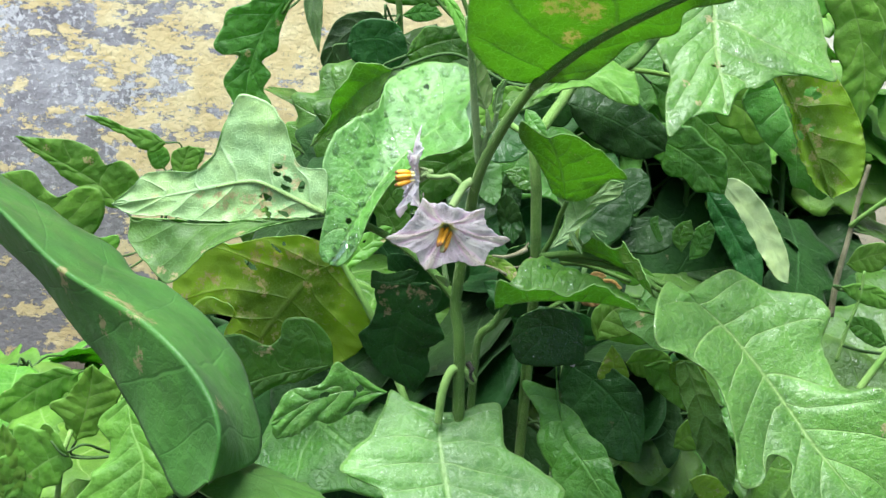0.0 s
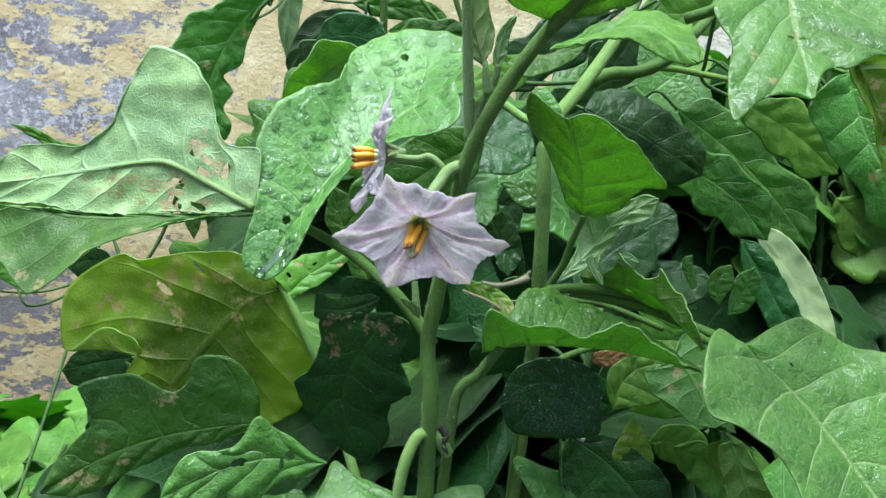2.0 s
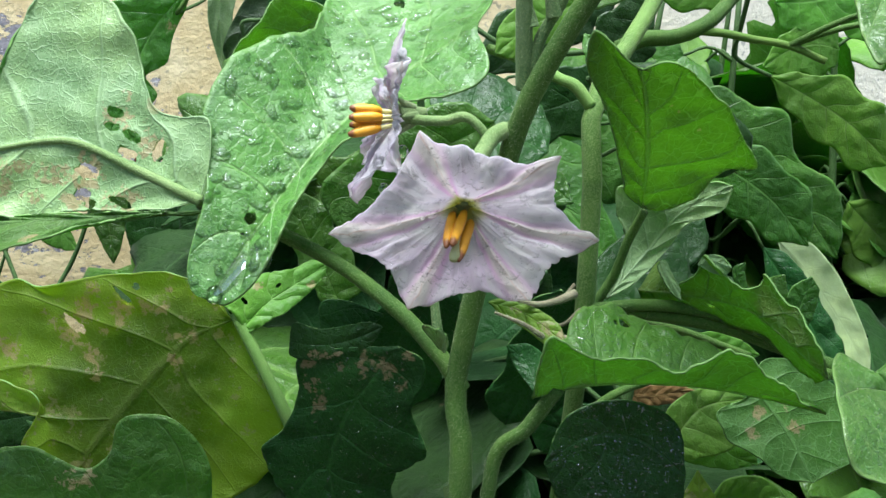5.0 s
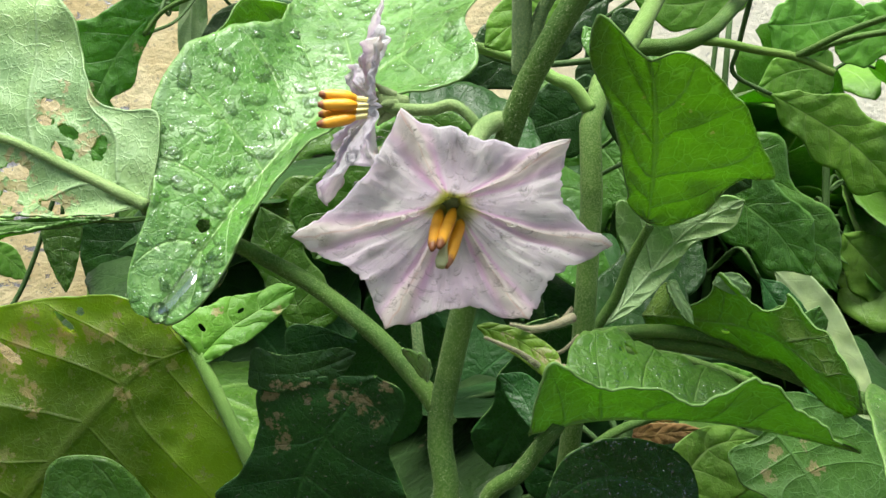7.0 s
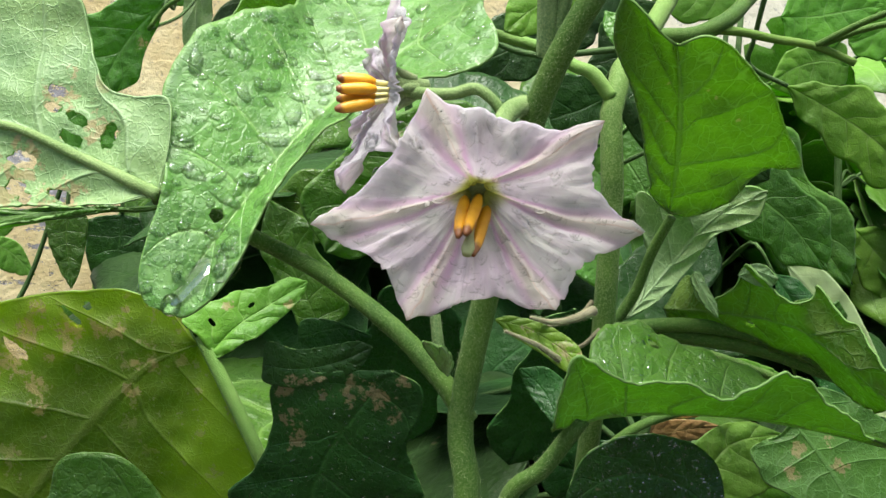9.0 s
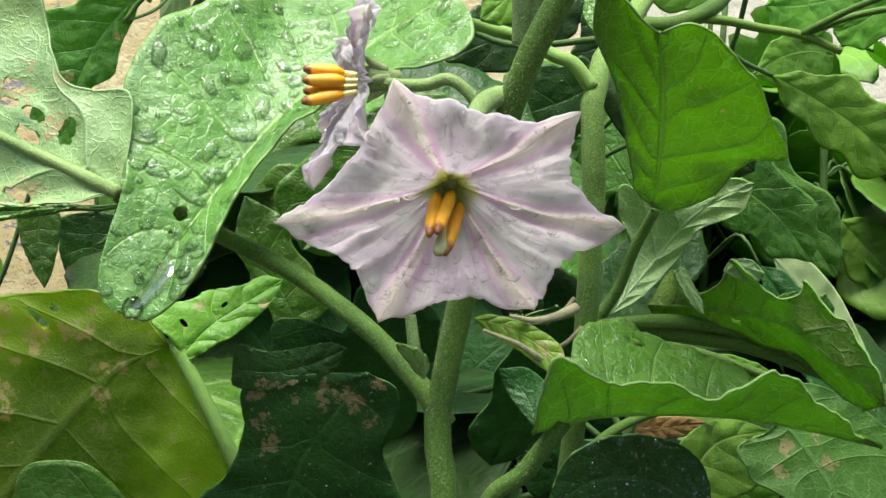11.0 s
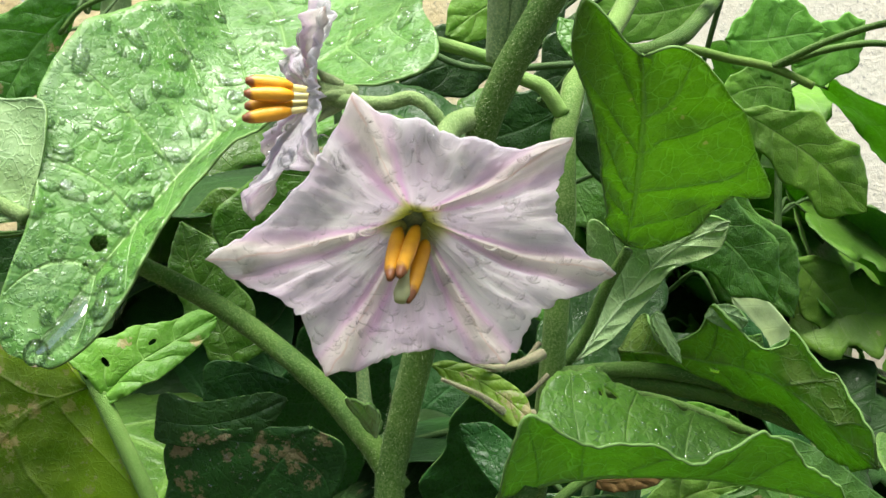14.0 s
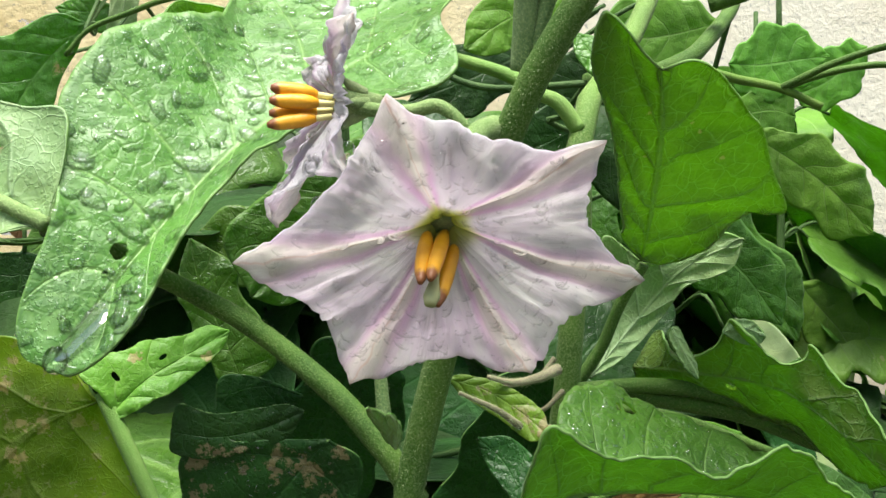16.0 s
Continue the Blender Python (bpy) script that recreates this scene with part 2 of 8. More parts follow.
DRY_D = stalk_material("blackened_dry_stub", (0.02, 0.017, 0.017), (0.06, 0.05, 0.05), 0.05)
FUZZL = stalk_material("downy_flower_stalk", (0.125, 0.215, 0.06), (0.21, 0.31, 0.11), 0.5)
FUZZ = stalk_material("downy_stalk", (0.08, 0.16, 0.045), (0.16, 0.25, 0.10), 0.5)


def wall_material():
    n = Nodes("peeling_painted_plaster")
    tc, sep = n.add("TexCoord"), n.add("SeparateXYZ")
    co = tc.outputs["Object"]
    n.link(co, sep.inputs[0])
    grey = n.mix(n.step(n.noise(11, 9, 0.72, co), 0.32, 0.68), (0.20, 0.18, 0.195), (0.46, 0.435, 0.46))
    white = n.mix(n.noise(45, 6, 0.6, co), (0.52, 0.495, 0.52), (0.74, 0.715, 0.73))
    yellow = n.mix(n.step(n.noise(16, 7, 0.6, co), 0.3, 0.75), (0.72, 0.55, 0.27), (0.92, 0.78, 0.47))
    yellow = n.mix(n.step(sep.outputs[0], 0.08, 0.35), yellow, n.mix(n.noise(20, 5, 0.6, co), (0.78, 0.70, 0.54), (0.90, 0.85, 0.72)))
    base = n.mix(n.step(n.math("ADD", n.noise(105, 10, 0.75, co), n.math("MULTIPLY", n.noise(9, 4, 0.5, co), 0.35)), 0.695, 0.73), grey, white)
    # the paint has held better towards one end of the wall
    held = n.math("ADD", n.math("MULTIPLY", n.step(sep.outputs[0], -0.62, -0.18), 0.15), n.math("MULTIPLY", n.step(sep.outputs[0], -0.02, 0.2), 0.16))
    stretch = n.add("Mapping")
    stretch.inputs["Scale"].default_value = (0.7, 1.0, 1.35)
    n.link(co, stretch.inputs["Vector"])
    peel = n.math("ADD", n.noise(26, 11, 0.74, stretch.outputs[0], 0.1), held)
    broad = n.math("MULTIPLY", n.math("SUBTRACT", n.noise(5, 3, 0.5, co), 0.5), 0.28)
    flakes = n.step(n.math("ADD", peel, broad), 0.555, 0.566)
    low = n.math("MULTIPLY", n.step(n.math("ADD", sep.outputs[2], n.math("MULTIPLY", n.noise(8, 6, 0.6, co), 0.25)), 0.50, 0.27), 0.85)
    base = n.mix(low, base, n.mix(n.noise(30, 8, 0.7, co), (0.09, 0.08, 0.075), (0.22, 0.20, 0.19)))
    yellow = n.mix(n.math("MULTIPLY", low, 0.6), yellow, (0.30, 0.22, 0.09))
    base = n.mix(flakes, base, yellow)
    speck = n.step(n.noise(140, 6, 0.7, co), 0.58, 0.66)
    base = n.mix(n.math("MULTIPLY", speck, 0.5), base, (0.15, 0.14, 0.14))
    n.link(base, n.bsdf.inputs["Base Color"])
    n.bsdf.inputs["Roughness"].default_value = 0.85
    n.link(n.bump(n.math("ADD", n.math("MULTIPLY", flakes, 1.2), n.noise(150, 6, 0.6, co)), 0.6, 0.003), n.bsdf.inputs["Normal"])
    return n.mat


def ground_material():
    n = Nodes("damp_soil")
    col = n.mix(n.step(n.noise(18, 8, 0.7), 0.3, 0.7), (0.035, 0.026, 0.018), (0.11, 0.085, 0.06))
    col = n.mix(n.step(n.noise(70, 5), 0.55, 0.7), col, (0.16, 0.12, 0.075))
    n.link(col, n.bsdf.inputs["Base Color"])
    n.bsdf.inputs["Roughness"].default_value = 0.9
    n.link(n.bump(n.noise(60, 9, 0.7), 1.0, 0.02), n.bsdf.inputs["Normal"])
    return n.mat


WALL, SOIL = wall_material(), ground_material()


def petal_material():
    """White-lilac corolla: pink streaks along each petal's middle, yellow-green throat."""
    n = Nodes("lilac_petal")
    uv = n.add("UVMap")
    uv.uv_map = "leaf"
    sep = n.add("SeparateXYZ")
    n.link(uv.outputs[0], sep.inputs[0])
    wob = n.math("MULTIPLY", n.math("SUBTRACT", n.noise(160, 3), 0.5), 0.10)
    across = n.math("ABSOLUTE", n.math("SUBTRACT", n.math("FRACT", n.math("ADD", sep.outputs[0], wob)), 0.5))
    r = sep.outputs[1]
    comb = n.add("CombineXYZ")
    n.link(n.math("MULTIPLY", sep.outputs[0], 26.0), comb.inputs[0]), n.link(n.math("MULTIPLY", r, 2.4), comb.inputs[1])
    lines = n.noise(1.0, 4, 0.6, comb.outputs[0], 0.4)
    band = n.step(across, 0.15, 0.07)
    rim = n.math("MULTIPLY", n.step(across, 0.20, 0.12), n.step(across, 0.05, 0.12))
    col = n.mix(n.step(n.noise(120, 4), 0.3, 0.7), (0.685, 0.65, 0.695), (0.795, 0.785, 0.785))
    col = n.mix(n.math("MULTIPLY", n.step(n.noise(48, 4), 0.42, 0.66), 0.26), col, (0.79, 0.63, 0.81))
    col = n.mix(n.math("MULTIPLY", n.step(lines, 0.45, 0.7), 0.2), col, (0.82, 0.66, 0.82))
    col = n.mix(n.math("MULTIPLY", band, 0.34), col, (0.84, 0.80, 0.71))
    col = n.mix(n.math("MULTIPLY", rim, n.step(r, 1.0, 0.15, 0.2, 0.6)), col, (0.70, 0.42, 0.68))
    col = n.mix(n.math("MULTIPLY", n.step(across, 0.012, 0.0), 0.5), col, (0.66, 0.48, 0.42))
    col = n.mix(n.step(r, 0.24, 0.10), col, (0.50, 0.52, 0.16))
    n.link(col, n.bsdf.inputs["Base Color"])
    n.bsdf.inputs["Roughness"].default_value = 0.55
    n.bsdf.inputs["Specular IOR Level"].default_value = 0.35
    crinkle = n.math("ADD", n.math("MULTIPLY", lines, 1.6), n.math("MULTIPLY", n.noise(520, 5, 0.65), 0.9))
    nor = n.bump(crinkle, 0.42, 0.0007)
    n.link(nor, n.bsdf.inputs["Normal"])
    tr = n.add("BsdfTranslucent")
    n.link(col, tr.inputs["Color"]), n.link(nor, tr.inputs["Normal"])
    mix = n.add("MixShader")
    mix.inputs[0].default_value = 0.7
    n.link(n.bsdf.outputs[0], mix.inputs[1]), n.link(tr.outputs[0], mix.inputs[2]), n.link(mix.outputs[0], n.out.inputs[0])
    return n.mat


def anther_material():
    n = Nodes("orange_anther")
    uv = n.add("UVMap")
    uv.uv_map = "leaf"
    sep = n.add("SeparateXYZ")
    n.link(uv.outputs[0], sep.inputs[0])
    col = n.mix(n.noise(400, 3), (0.58, 0.24, 0.008), (0.80, 0.42, 0.015))
    col = n.mix(n.step(n.math("ADD", sep.outputs[1], n.math("MULTIPLY", n.noise(500, 2), 0.3)), 0.93, 1.06), col, (0.20, 0.07, 0.02))
    col = n.mix(n.math("MULTIPLY", n.step(n.math("ABSOLUTE", n.math("SUBTRACT", sep.outputs[0], 0.5)), 0.06, 0.0), 0.6), col, (0.40, 0.13, 0.02))
    n.link(col, n.bsdf.inputs["Base Color"])
    n.bsdf.inputs["Roughness"].default_value = 0.45
    n.bsdf.inputs["Subsurface Weight"].default_value = 0.0
    n.link(n.bump(n.noise(900, 3), 0.3, 0.0004), n.bsdf.inputs["Normal"])
    return n.mat


def plain(name, col, rough=0.5, vary=0.25):
    n = Nodes(name)
    n.link(n.mix(n.noise(200, 4), tuple(c * (1 - vary) for c in col), tuple(min(1, c * (1 + vary)) for c in col)), n.bsdf.inputs["Base Color"])
    n.bsdf.inputs["Roughness"].default_value = rough
    n.link(n.bump(n.noise(500, 4), 0.3, 0.0005), n.bsdf.inputs["Normal"])
    return n.mat


def water_material(name, lens, shine_share, least):
    n = Nodes(name)
    fres = n.add("Fresnel")
    fres.inputs[0].default_value = 1.33
    clear, bent, shine = n.add("BsdfTransparent"), n.add("BsdfRefraction"), n.add("BsdfGlossy")
    bent.inputs["IOR"].default_value, bent.inputs["Roughness"].default_value, shine.inputs["Roughness"].default_value = 1.33, 0.02, 0.04
    mix, top = n.add("MixShader"), n.add("MixShader")
    mix.inputs[0].default_value = lens
    n.link(clear.outputs[0], mix.inputs[1]), n.link(bent.outputs[0], mix.inputs[2])
    n.link(n.math("MULTIPLY_ADD", fres.outputs[0], shine_share, least), top.inputs[0])
    n.link(mix.outputs[0], top.inputs[1]), n.link(shine.outputs[0], top.inputs[2]), n.link(top.outputs[0], n.out.inputs[0])
    return n.mat


WATER = water_material("rain_water", 0.16, 0.75, 0.0)
WATER_PETAL = water_material("rain_water_on_petals", 0.12, 1.0, 0.03)
WATER_DROP = water_material("hanging_rain_water", 0.8, 0.8, 0.0)
WATER_DEW = water_material("fine_dew", 0.1, 1.0, 0.14)
WATER_FILM = water_material("rain_film", 0.1, 1.0, 0.22)
PETAL, ANTHER = petal_material(), anther_material()
DOWN = plain("pale_plant_down", (0.44, 0.54, 0.28), 0.7)
PISTIL = plain("green_white_stigma", (0.40, 0.42, 0.19))
FILAMENT = plain("pale_yellow_filament", (0.72, 0.66, 0.28))
MARGIN = plain("downy_leaf_margin", (0.13, 0.25, 0.055), 0.7)
CALYX = stalk_material("downy_calyx", (0.14, 0.22, 0.07), (0.26, 0.31, 0.15), 0.5)


# ---- builders ----
def curve(pts, n):
    """n points evenly along a smooth line through pts."""
    pts = np.array(pts, float)
    if len(pts) == 2:
        return pts[0] + np.linspace(0, 1, n)[:, None] * (pts[1] - pts[0])
    d = np.r_[0, np.cumsum(np.maximum(np.linalg.norm(np.diff(pts, axis=0), axis=1), 1e-7) ** 0.5)]
    m = np.array([(pts[min(k + 1, len(pts) - 1)] - pts[max(k - 1, 0)]) / (d[min(k + 1, len(pts) - 1)] - d[max(k - 1, 0)]) for k in range(len(pts))])
    q = np.linspace(0, d[-1], max(n * 3, 60))
    k = np.clip(np.searchsorted(d, q, side="right") - 1, 0, len(pts) - 2)
    h = (d[k + 1] - d[k])[:, None]
    s = (q - d[k])[:, None] / h
    out = (2 * s**3 - 3 * s**2 + 1) * pts[k] + (s**3 - 2 * s * s + s) * h * m[k] + (3 * s * s - 2 * s**3) * pts[k + 1] + (s**3 - s * s) * h * m[k + 1]
    run = np.r_[0, np.cumsum(np.linalg.norm(np.diff(out, axis=0), axis=1))]
    return np.stack([np.interp(np.linspace(0, run[-1], n), run, out[:, j]) for j in range(out.shape[1])], 1)


def unit(a):
    return a / np.maximum(np.linalg.norm(a, axis=-1, keepdims=True), 1e-9)


def mesh(name, verts, faces, mats, slots=None, uvs=None, smooth=True):
    me = bpy.data.meshes.new(name)
    me.from_pydata([tuple(v) for v in verts], [], faces)
    for m in mats:
        me.materials.append(m)
    if slots is not None:
        me.polygons.foreach_set("material_index", slots)
    if uvs is not None:
        layer = me.uv_layers.new(name="leaf")
        idx = np.empty(len(me.loops), int)
        me.loops.foreach_get("vertex_index", idx)
        layer.data.foreach_set("uv", np.array(uvs, float)[idx].ravel())
    if smooth:
        me.polygons.foreach_set("use_smooth", [True] * len(me.polygons))
    me.update()
    return me


def put(name, me, parent=None, label="", at=None):
    ob = new(name, me)
    if parent is not None:
        ob.parent = parent
    if at is not None:
        ob.matrix_basis = at
    return tagged(ob, label) if label else ob


def group(name, label, category, at=(0, 0, 0), kind="", many=""):
    ob = new(name)
    ob.empty_display_size = 0.02
    ob.location = at
    return tagged(ob, label, category, many, kind)


def sheet(rows, uv, thick, mats, name, cut=None):
    """A thin closed shell over a grid of points: upper face, under face and rim."""
    g = np.array(rows)
    a, b = g.shape[:2]
    du, dv = np.gradient(g, axis=0), np.gradient(g, axis=1)
    nor = unit(np.cross(dv, du))
    top, low = g + nor * thick / 2, g - nor * thick / 2
    verts = np.concatenate([top.reshape(-1, 3), low.reshape(-1, 3)])
    uvs = np.concatenate([uv.reshape(-1, 2)] * 2)
    ids, off = np.arange(a * b).reshape(a, b), a * b
    quad = np.stack([ids[:-1, :-1], ids[:-1, 1:], ids[1:, 1:], ids[1:, :-1]], -1).reshape(-1, 4)
    if cut is not None:
        quad = quad[~cut.reshape(-1)]
    faces = [tuple(f) for f in quad.tolist()] + [tuple(f) for f in (quad[:, ::-1] + off).tolist()]
    slots = [0] * len(quad) + [1] * len(quad)
    ring = list(ids[0, :]) + list(ids[1:, -1]) + list(ids[-1, -2::-1]) + list(ids[-2:0:-1, 0])
    for p, q in zip(ring, ring[1:] + ring[:1]):
        faces.append((int(q), int(p), int(p + off), int(q + off)))
        slots.append(len(mats) - 1)
    return mesh(name, verts, faces, mats, slots, uvs)


chance = random.Random(7)


def spread_out(rows, width):
    """Rows of points from one end to the other, blurred along their length, with the two ends kept."""
    n = len(rows)
    if width < 0.3:
        return rows
    k = np.arange(-n, 2 * n)
    w = np.exp(-0.5 * ((np.arange(n)[:, None] - k[None]) / width) ** 2)
    line = rows[0] + np.linspace(0, 1, n)[:, None] * (rows[-1] - rows[0])
    d = rows - line
    return line + (w / w.sum(1, keepdims=True)) @ np.concatenate([-d[::-1], d, -d[::-1]])


def leaf_grid(mid, up, left, right, veins=6, nu=44, nv=9, quilt=0.0015, wave=0.0023, seed=0, lobes=0.0, creases=1.0):
    """A leaf's surface. mid: points along the midrib from the stalk to the tip; up: the way its upper face looks; left, right: its
    margins from stalk to tip in its own measures (share of the way along the midrib, metres out, metres up)."""
    m = curve(mid, 101)
    length = np.linalg.norm(np.diff(m, axis=0), axis=1).sum()
    t = unit(np.gradient(m, axis=0))
    n = np.array(up, float) - (t @ np.array(up, float))[:, None] * t
    n = unit(n)
    w = np.cross(n, t)

    def place(s, out, lift):
        k = int(np.clip(round(s * 100), 0, 100))
        return m[k] + t[k] * (s - k / 100) * length + w[k] * out + n[k] * lift

    u = np.linspace(0, 1, nu)
    inner = curve(mid, nu)
    scale = min(1.0, length / 0.09)
    quilt, wave = quilt * min(1.0, length / veins / 0.015), wave * scale
    nn = np.stack([np.interp(u, np.linspace(0, 1, 101), n[:, j]) for j in range(3)], 1)
    sides = []
    for margin, sign in ((left, 1), (right, -1)):
        edge = curve([m[0]] + [place(*p) for p in margin] + [m[-1]], nu)
        edge = inner + (edge - inner) * (1 + lobes * np.sin(2 * np.pi * (3.4 * u + 0.1 * sign) - 1.2))[:, None]
        out = unit(edge - inner)
        ripple = np.array([noise.noise((q * 9.0 + seed * 3.7, sign * 5.0, seed)) + 0.6 * noise.noise((q * 19.0, sign * 9.0, seed)) + 0.3 * noise.noise((q * 43.0, sign * 7.0, seed)) for q in u])
        fade = np.minimum(1, 6 * np.minimum(u, 1 - u))[:, None]
        edge = edge + (out * 0.5 + nn) * (ripple[:, None] * wave * fade)
        sides.append(edge)
    vs = np.linspace(-1, 1, 2 * nv + 1)
    rows = np.empty((nu, 2 * nv + 1, 3))
    uv = np.empty((nu, 2 * nv + 1, 2))
    for j, v in enumerate(vs):
        edge = sides[0] if v > 0 else sides[1]
        a = abs(v)
        phase = u * veins + min(1.0, 5 * a) * np.array([0.55 * noise.noise((q * 4.5, 3.0 + seed, 2.0 if v > 0 else 8.0)) for q in u])
        puff = np.abs(np.sin(np.pi * (phase - 0.9 * a + 0.5))) ** 0.8 * np.sin(np.pi * min(1.0, a * 1.02)) ** 0.7
        flat = inner + spread_out(edge - inner, (1 - a) * nu * 0.11) * a
        pucker = np.array([noise.noise((p * 45 + seed).tolist()) * 0.0018 + noise.noise((p * 130 + seed).tolist()) * 0.0011 for p in flat]) * min(1, 4 * a) * scale * creases
        rows[:, j] = flat + nn * (puff * quilt + pucker)[:, None]
        uv[:, j, 0], uv[:, j, 1] = phase, v
    return rows, uv


def water_on(rows, uv, count, label, small=0.0004, large=0.0023, seed=3, face=1, film=0.0, tall=1.1):
    """Flattened beads of water lying on a grid's upper face, as one body of water."""
    r = random.Random(seed + count)
    a, b = rows.shape[:2]
    nor = unit(np.cross(np.gradient(rows, axis=0), np.gradient(rows, axis=1))) * face
    area = np.linalg.norm(np.cross(np.gradient(rows, axis=0), np.gradient(rows, axis=1)), axis=-1).ravel()
    share = np.cumsum(area) / area.sum()
    verts, faces = [], []
    for drop in range(count):
        i, j = divmod(int(np.searchsorted(share, r.random())), b)
        if film and drop == 0:
            i, j = int(a * 0.93), b // 2 + 3
        if not (1 < i < a - 3 and 1 < j < b - 3):
            continue
        c, n = rows[i, j], nor[i, j]
        x = unit(rows[i + 1, j] - rows[i, j])
        y = np.cross(n, x)
        size = small + (large - small) * r.random() ** 2.4
        if film and drop == 0:
            size = film
        stretch, turn, s0 = r.uniform(1.0, 2.3), r.uniform(0, 3.14), r.random() * 50
        stretch = 1.25 if film and drop == 0 else stretch
        flat = tall * (0.22 if film and drop == 0 else 1.0)
        base = len(verts)
        for ring, (rad, h) in enumerate(((1.0, -0.06), (0.95, 0.14), (0.76, 0.30), (0.40, 0.39))):
            for k in range(14):
                th = 2 * math.pi * k / 14
                q = rad * size * (1 + 0.35 * noise.noise((math.cos(th) * 1.3 + s0, math.sin(th) * 1.3, s0)))
                u, v = math.cos(th) * q * stretch, math.sin(th) * q
                u, v = u * math.cos(turn) - v * math.sin(turn), u * math.sin(turn) + v * math.cos(turn)
                verts.append(c + x * u + y * v + n * (h * flat * size + 0.0003))
        verts.append(c + n * (0.41 * flat * size + 0.0003))
        for ring in range(3):
            for k in range(14):
                p, q = base + ring * 14 + k, base + ring * 14 + (k + 1) % 14
                faces.append((p, q, q + 14, p + 14))
        for k in range(14):
            faces.append((base + 42 + k, base + 42 + (k + 1) % 14, base + 56))
    return tagged(put("water_beads", mesh("water_beads", verts, faces, [WATER_PETAL if "leaf" not in label else WATER_DEW if large < 0.0007 else WATER, WATER_FILM], [1 if film and k < 56 else 0 for k in range(len(faces))])), "clear rain beads lying on " + ("a wet leaf" if "leaf" in label else "wet petals"), "water drops", kind="stuff")


def leaf(parent, label, mid, up, left, right, veins=6, yellow=0.0, pale=0.0, wet=0, brown=0, holes=(), marks=(), dry=0, fresh=0, beads=0, bead=0.0023, film=0.0, dark=0, glow=0, soft=0, lobes=0.0, nu=56, nv=11):
    """One leaf of a plant. holes: (share along, metres out, half length, half width) of each place chewed through; marks: the same of scorched places."""
    if holes or marks:
        nu, nv = (190, 44) if holes else (120, 26)
    elif min(q[1] for q in mid) < 0.57 and math.dist(mid[0], mid[-1]) > 0.03:
        nu, nv = 96, 20
    rows, uv = leaf_grid(mid, up, left, right, veins, nu, nv, 0.0004 if film or pale >= 2 else 0.0007 if dark or soft else 0.0013, seed=len(bpy.data.meshes) % 97, lobes=lobes, creases=0.3 if film or pale >= 2 else 0.45 if wet else 1.0)
    uv[..., 0] -= np.abs(uv[..., 1]) * 0.9
    if yellow >= 0.6:
        mats = [TOP_YELLOW, UNDER_YELLOW]
    elif yellow:
        mats = [TOP_FRESH_LIT, UNDER_GLOW]
    elif soft:
        mats = [TOP_SOFT, UNDER]
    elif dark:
        # dark: older leaves and leaves whose shade is put into the face colour
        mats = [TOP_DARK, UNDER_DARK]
    elif glow:
        mats = [TOP, UNDER_GLOW]
    elif dry:
        mats = [DRY_LEAF, DRY_LEAF]
    elif fresh:
        # fresh: young leaves, and sunlit ones with the light put into the colour
        mats = [TOP_FRESH_LIT, UNDER]
    elif pale >= 2:
        mats = [STRAP, STRAP]
    elif pale:
        mats = [TOP, UNDER_PALE if pale >= 0.5 else UNDER]
    elif brown:
        mats = [TOP_YELLOW, UNDER]
    else:
        mats = [TOP_RAIN if film else TOP_WET if wet else TOP, UNDER]
    cut, heat = None, None
    if holes or marks:
        m = curve(mid, 101)
        t = unit(np.gradient(m, axis=0))
        n = unit(np.array(up, float) - (t @ np.array(up, float))[:, None] * t)
        w = np.cross(n, t)
        mids = (rows[:-1, :-1] + rows[1:, 1:] + rows[:-1, 1:] + rows[1:, :-1]) / 4
        cut = np.zeros(mids.shape[:2], bool)
        for s, out, a, c in holes:
            k = int(np.clip(round(s * 100), 0, 100))
            at = m[k] + w[k] * out

            def inside(q):
                d = q - at
                h = np.maximum(np.hypot(d @ t[k] / a, d @ w[k] / c), 1e-4)
                near = (h < 2.5) & (np.abs(d @ n[k]) < 0.02)
                rag = np.zeros(h.shape)
                for i, j in zip(*np.nonzero(near)):
                    rag[i, j] = 0.4 * noise.noise((q[i, j] * 420).tolist()) + 0.25 * noise.noise((q[i, j] * 900).tolist())
                return np.where(near, h + rag - 1, 9.0), h, d

            hole = inside(mids)[0] < 0
            f, h, d = inside(rows)
            padded = np.pad(hole, 1)
            touch = np.stack([padded[:-1, :-1], padded[1:, :-1], padded[:-1, 1:], padded[1:, 1:]])
            rim = touch.any(0) & ~touch.all(0) & (f < 8)
            flat = d - (d @ n[k])[..., None] * n[k]
            rows = np.where(rim[..., None], rows + flat * (-f / h).clip(-0.5, 0.5)[..., None], rows)
            cut |= hole
        cut = cut[:, ::-1]
        heat = np.zeros(rows.shape[:2])
        for s, out, a, c in marks:
            k = int(np.clip(round(s * 100), 0, 100))
            d = rows - (m[k] + w[k] * out)
            heat = np.maximum(heat, np.clip(1.5 - np.hypot(d @ t[k] / a, d @ w[k] / c), 0, 1) * (np.abs(d @ n[k]) < 0.06))
        heat = heat[:, ::-1]
    if beads:
        water_on(rows, uv, beads, label, min(0.0004, bead * 0.3), bead, film=film)
    me = sheet(rows[:, ::-1], uv[:, ::-1], 0.0006, mats + [MARGIN], "leaf", cut)
    if heat is not None:
        me.attributes.new("scorch", "FLOAT", "POINT").data.foreach_set("value", np.concatenate([heat.ravel()] * 2))
    return put("leaf", me, parent, label)


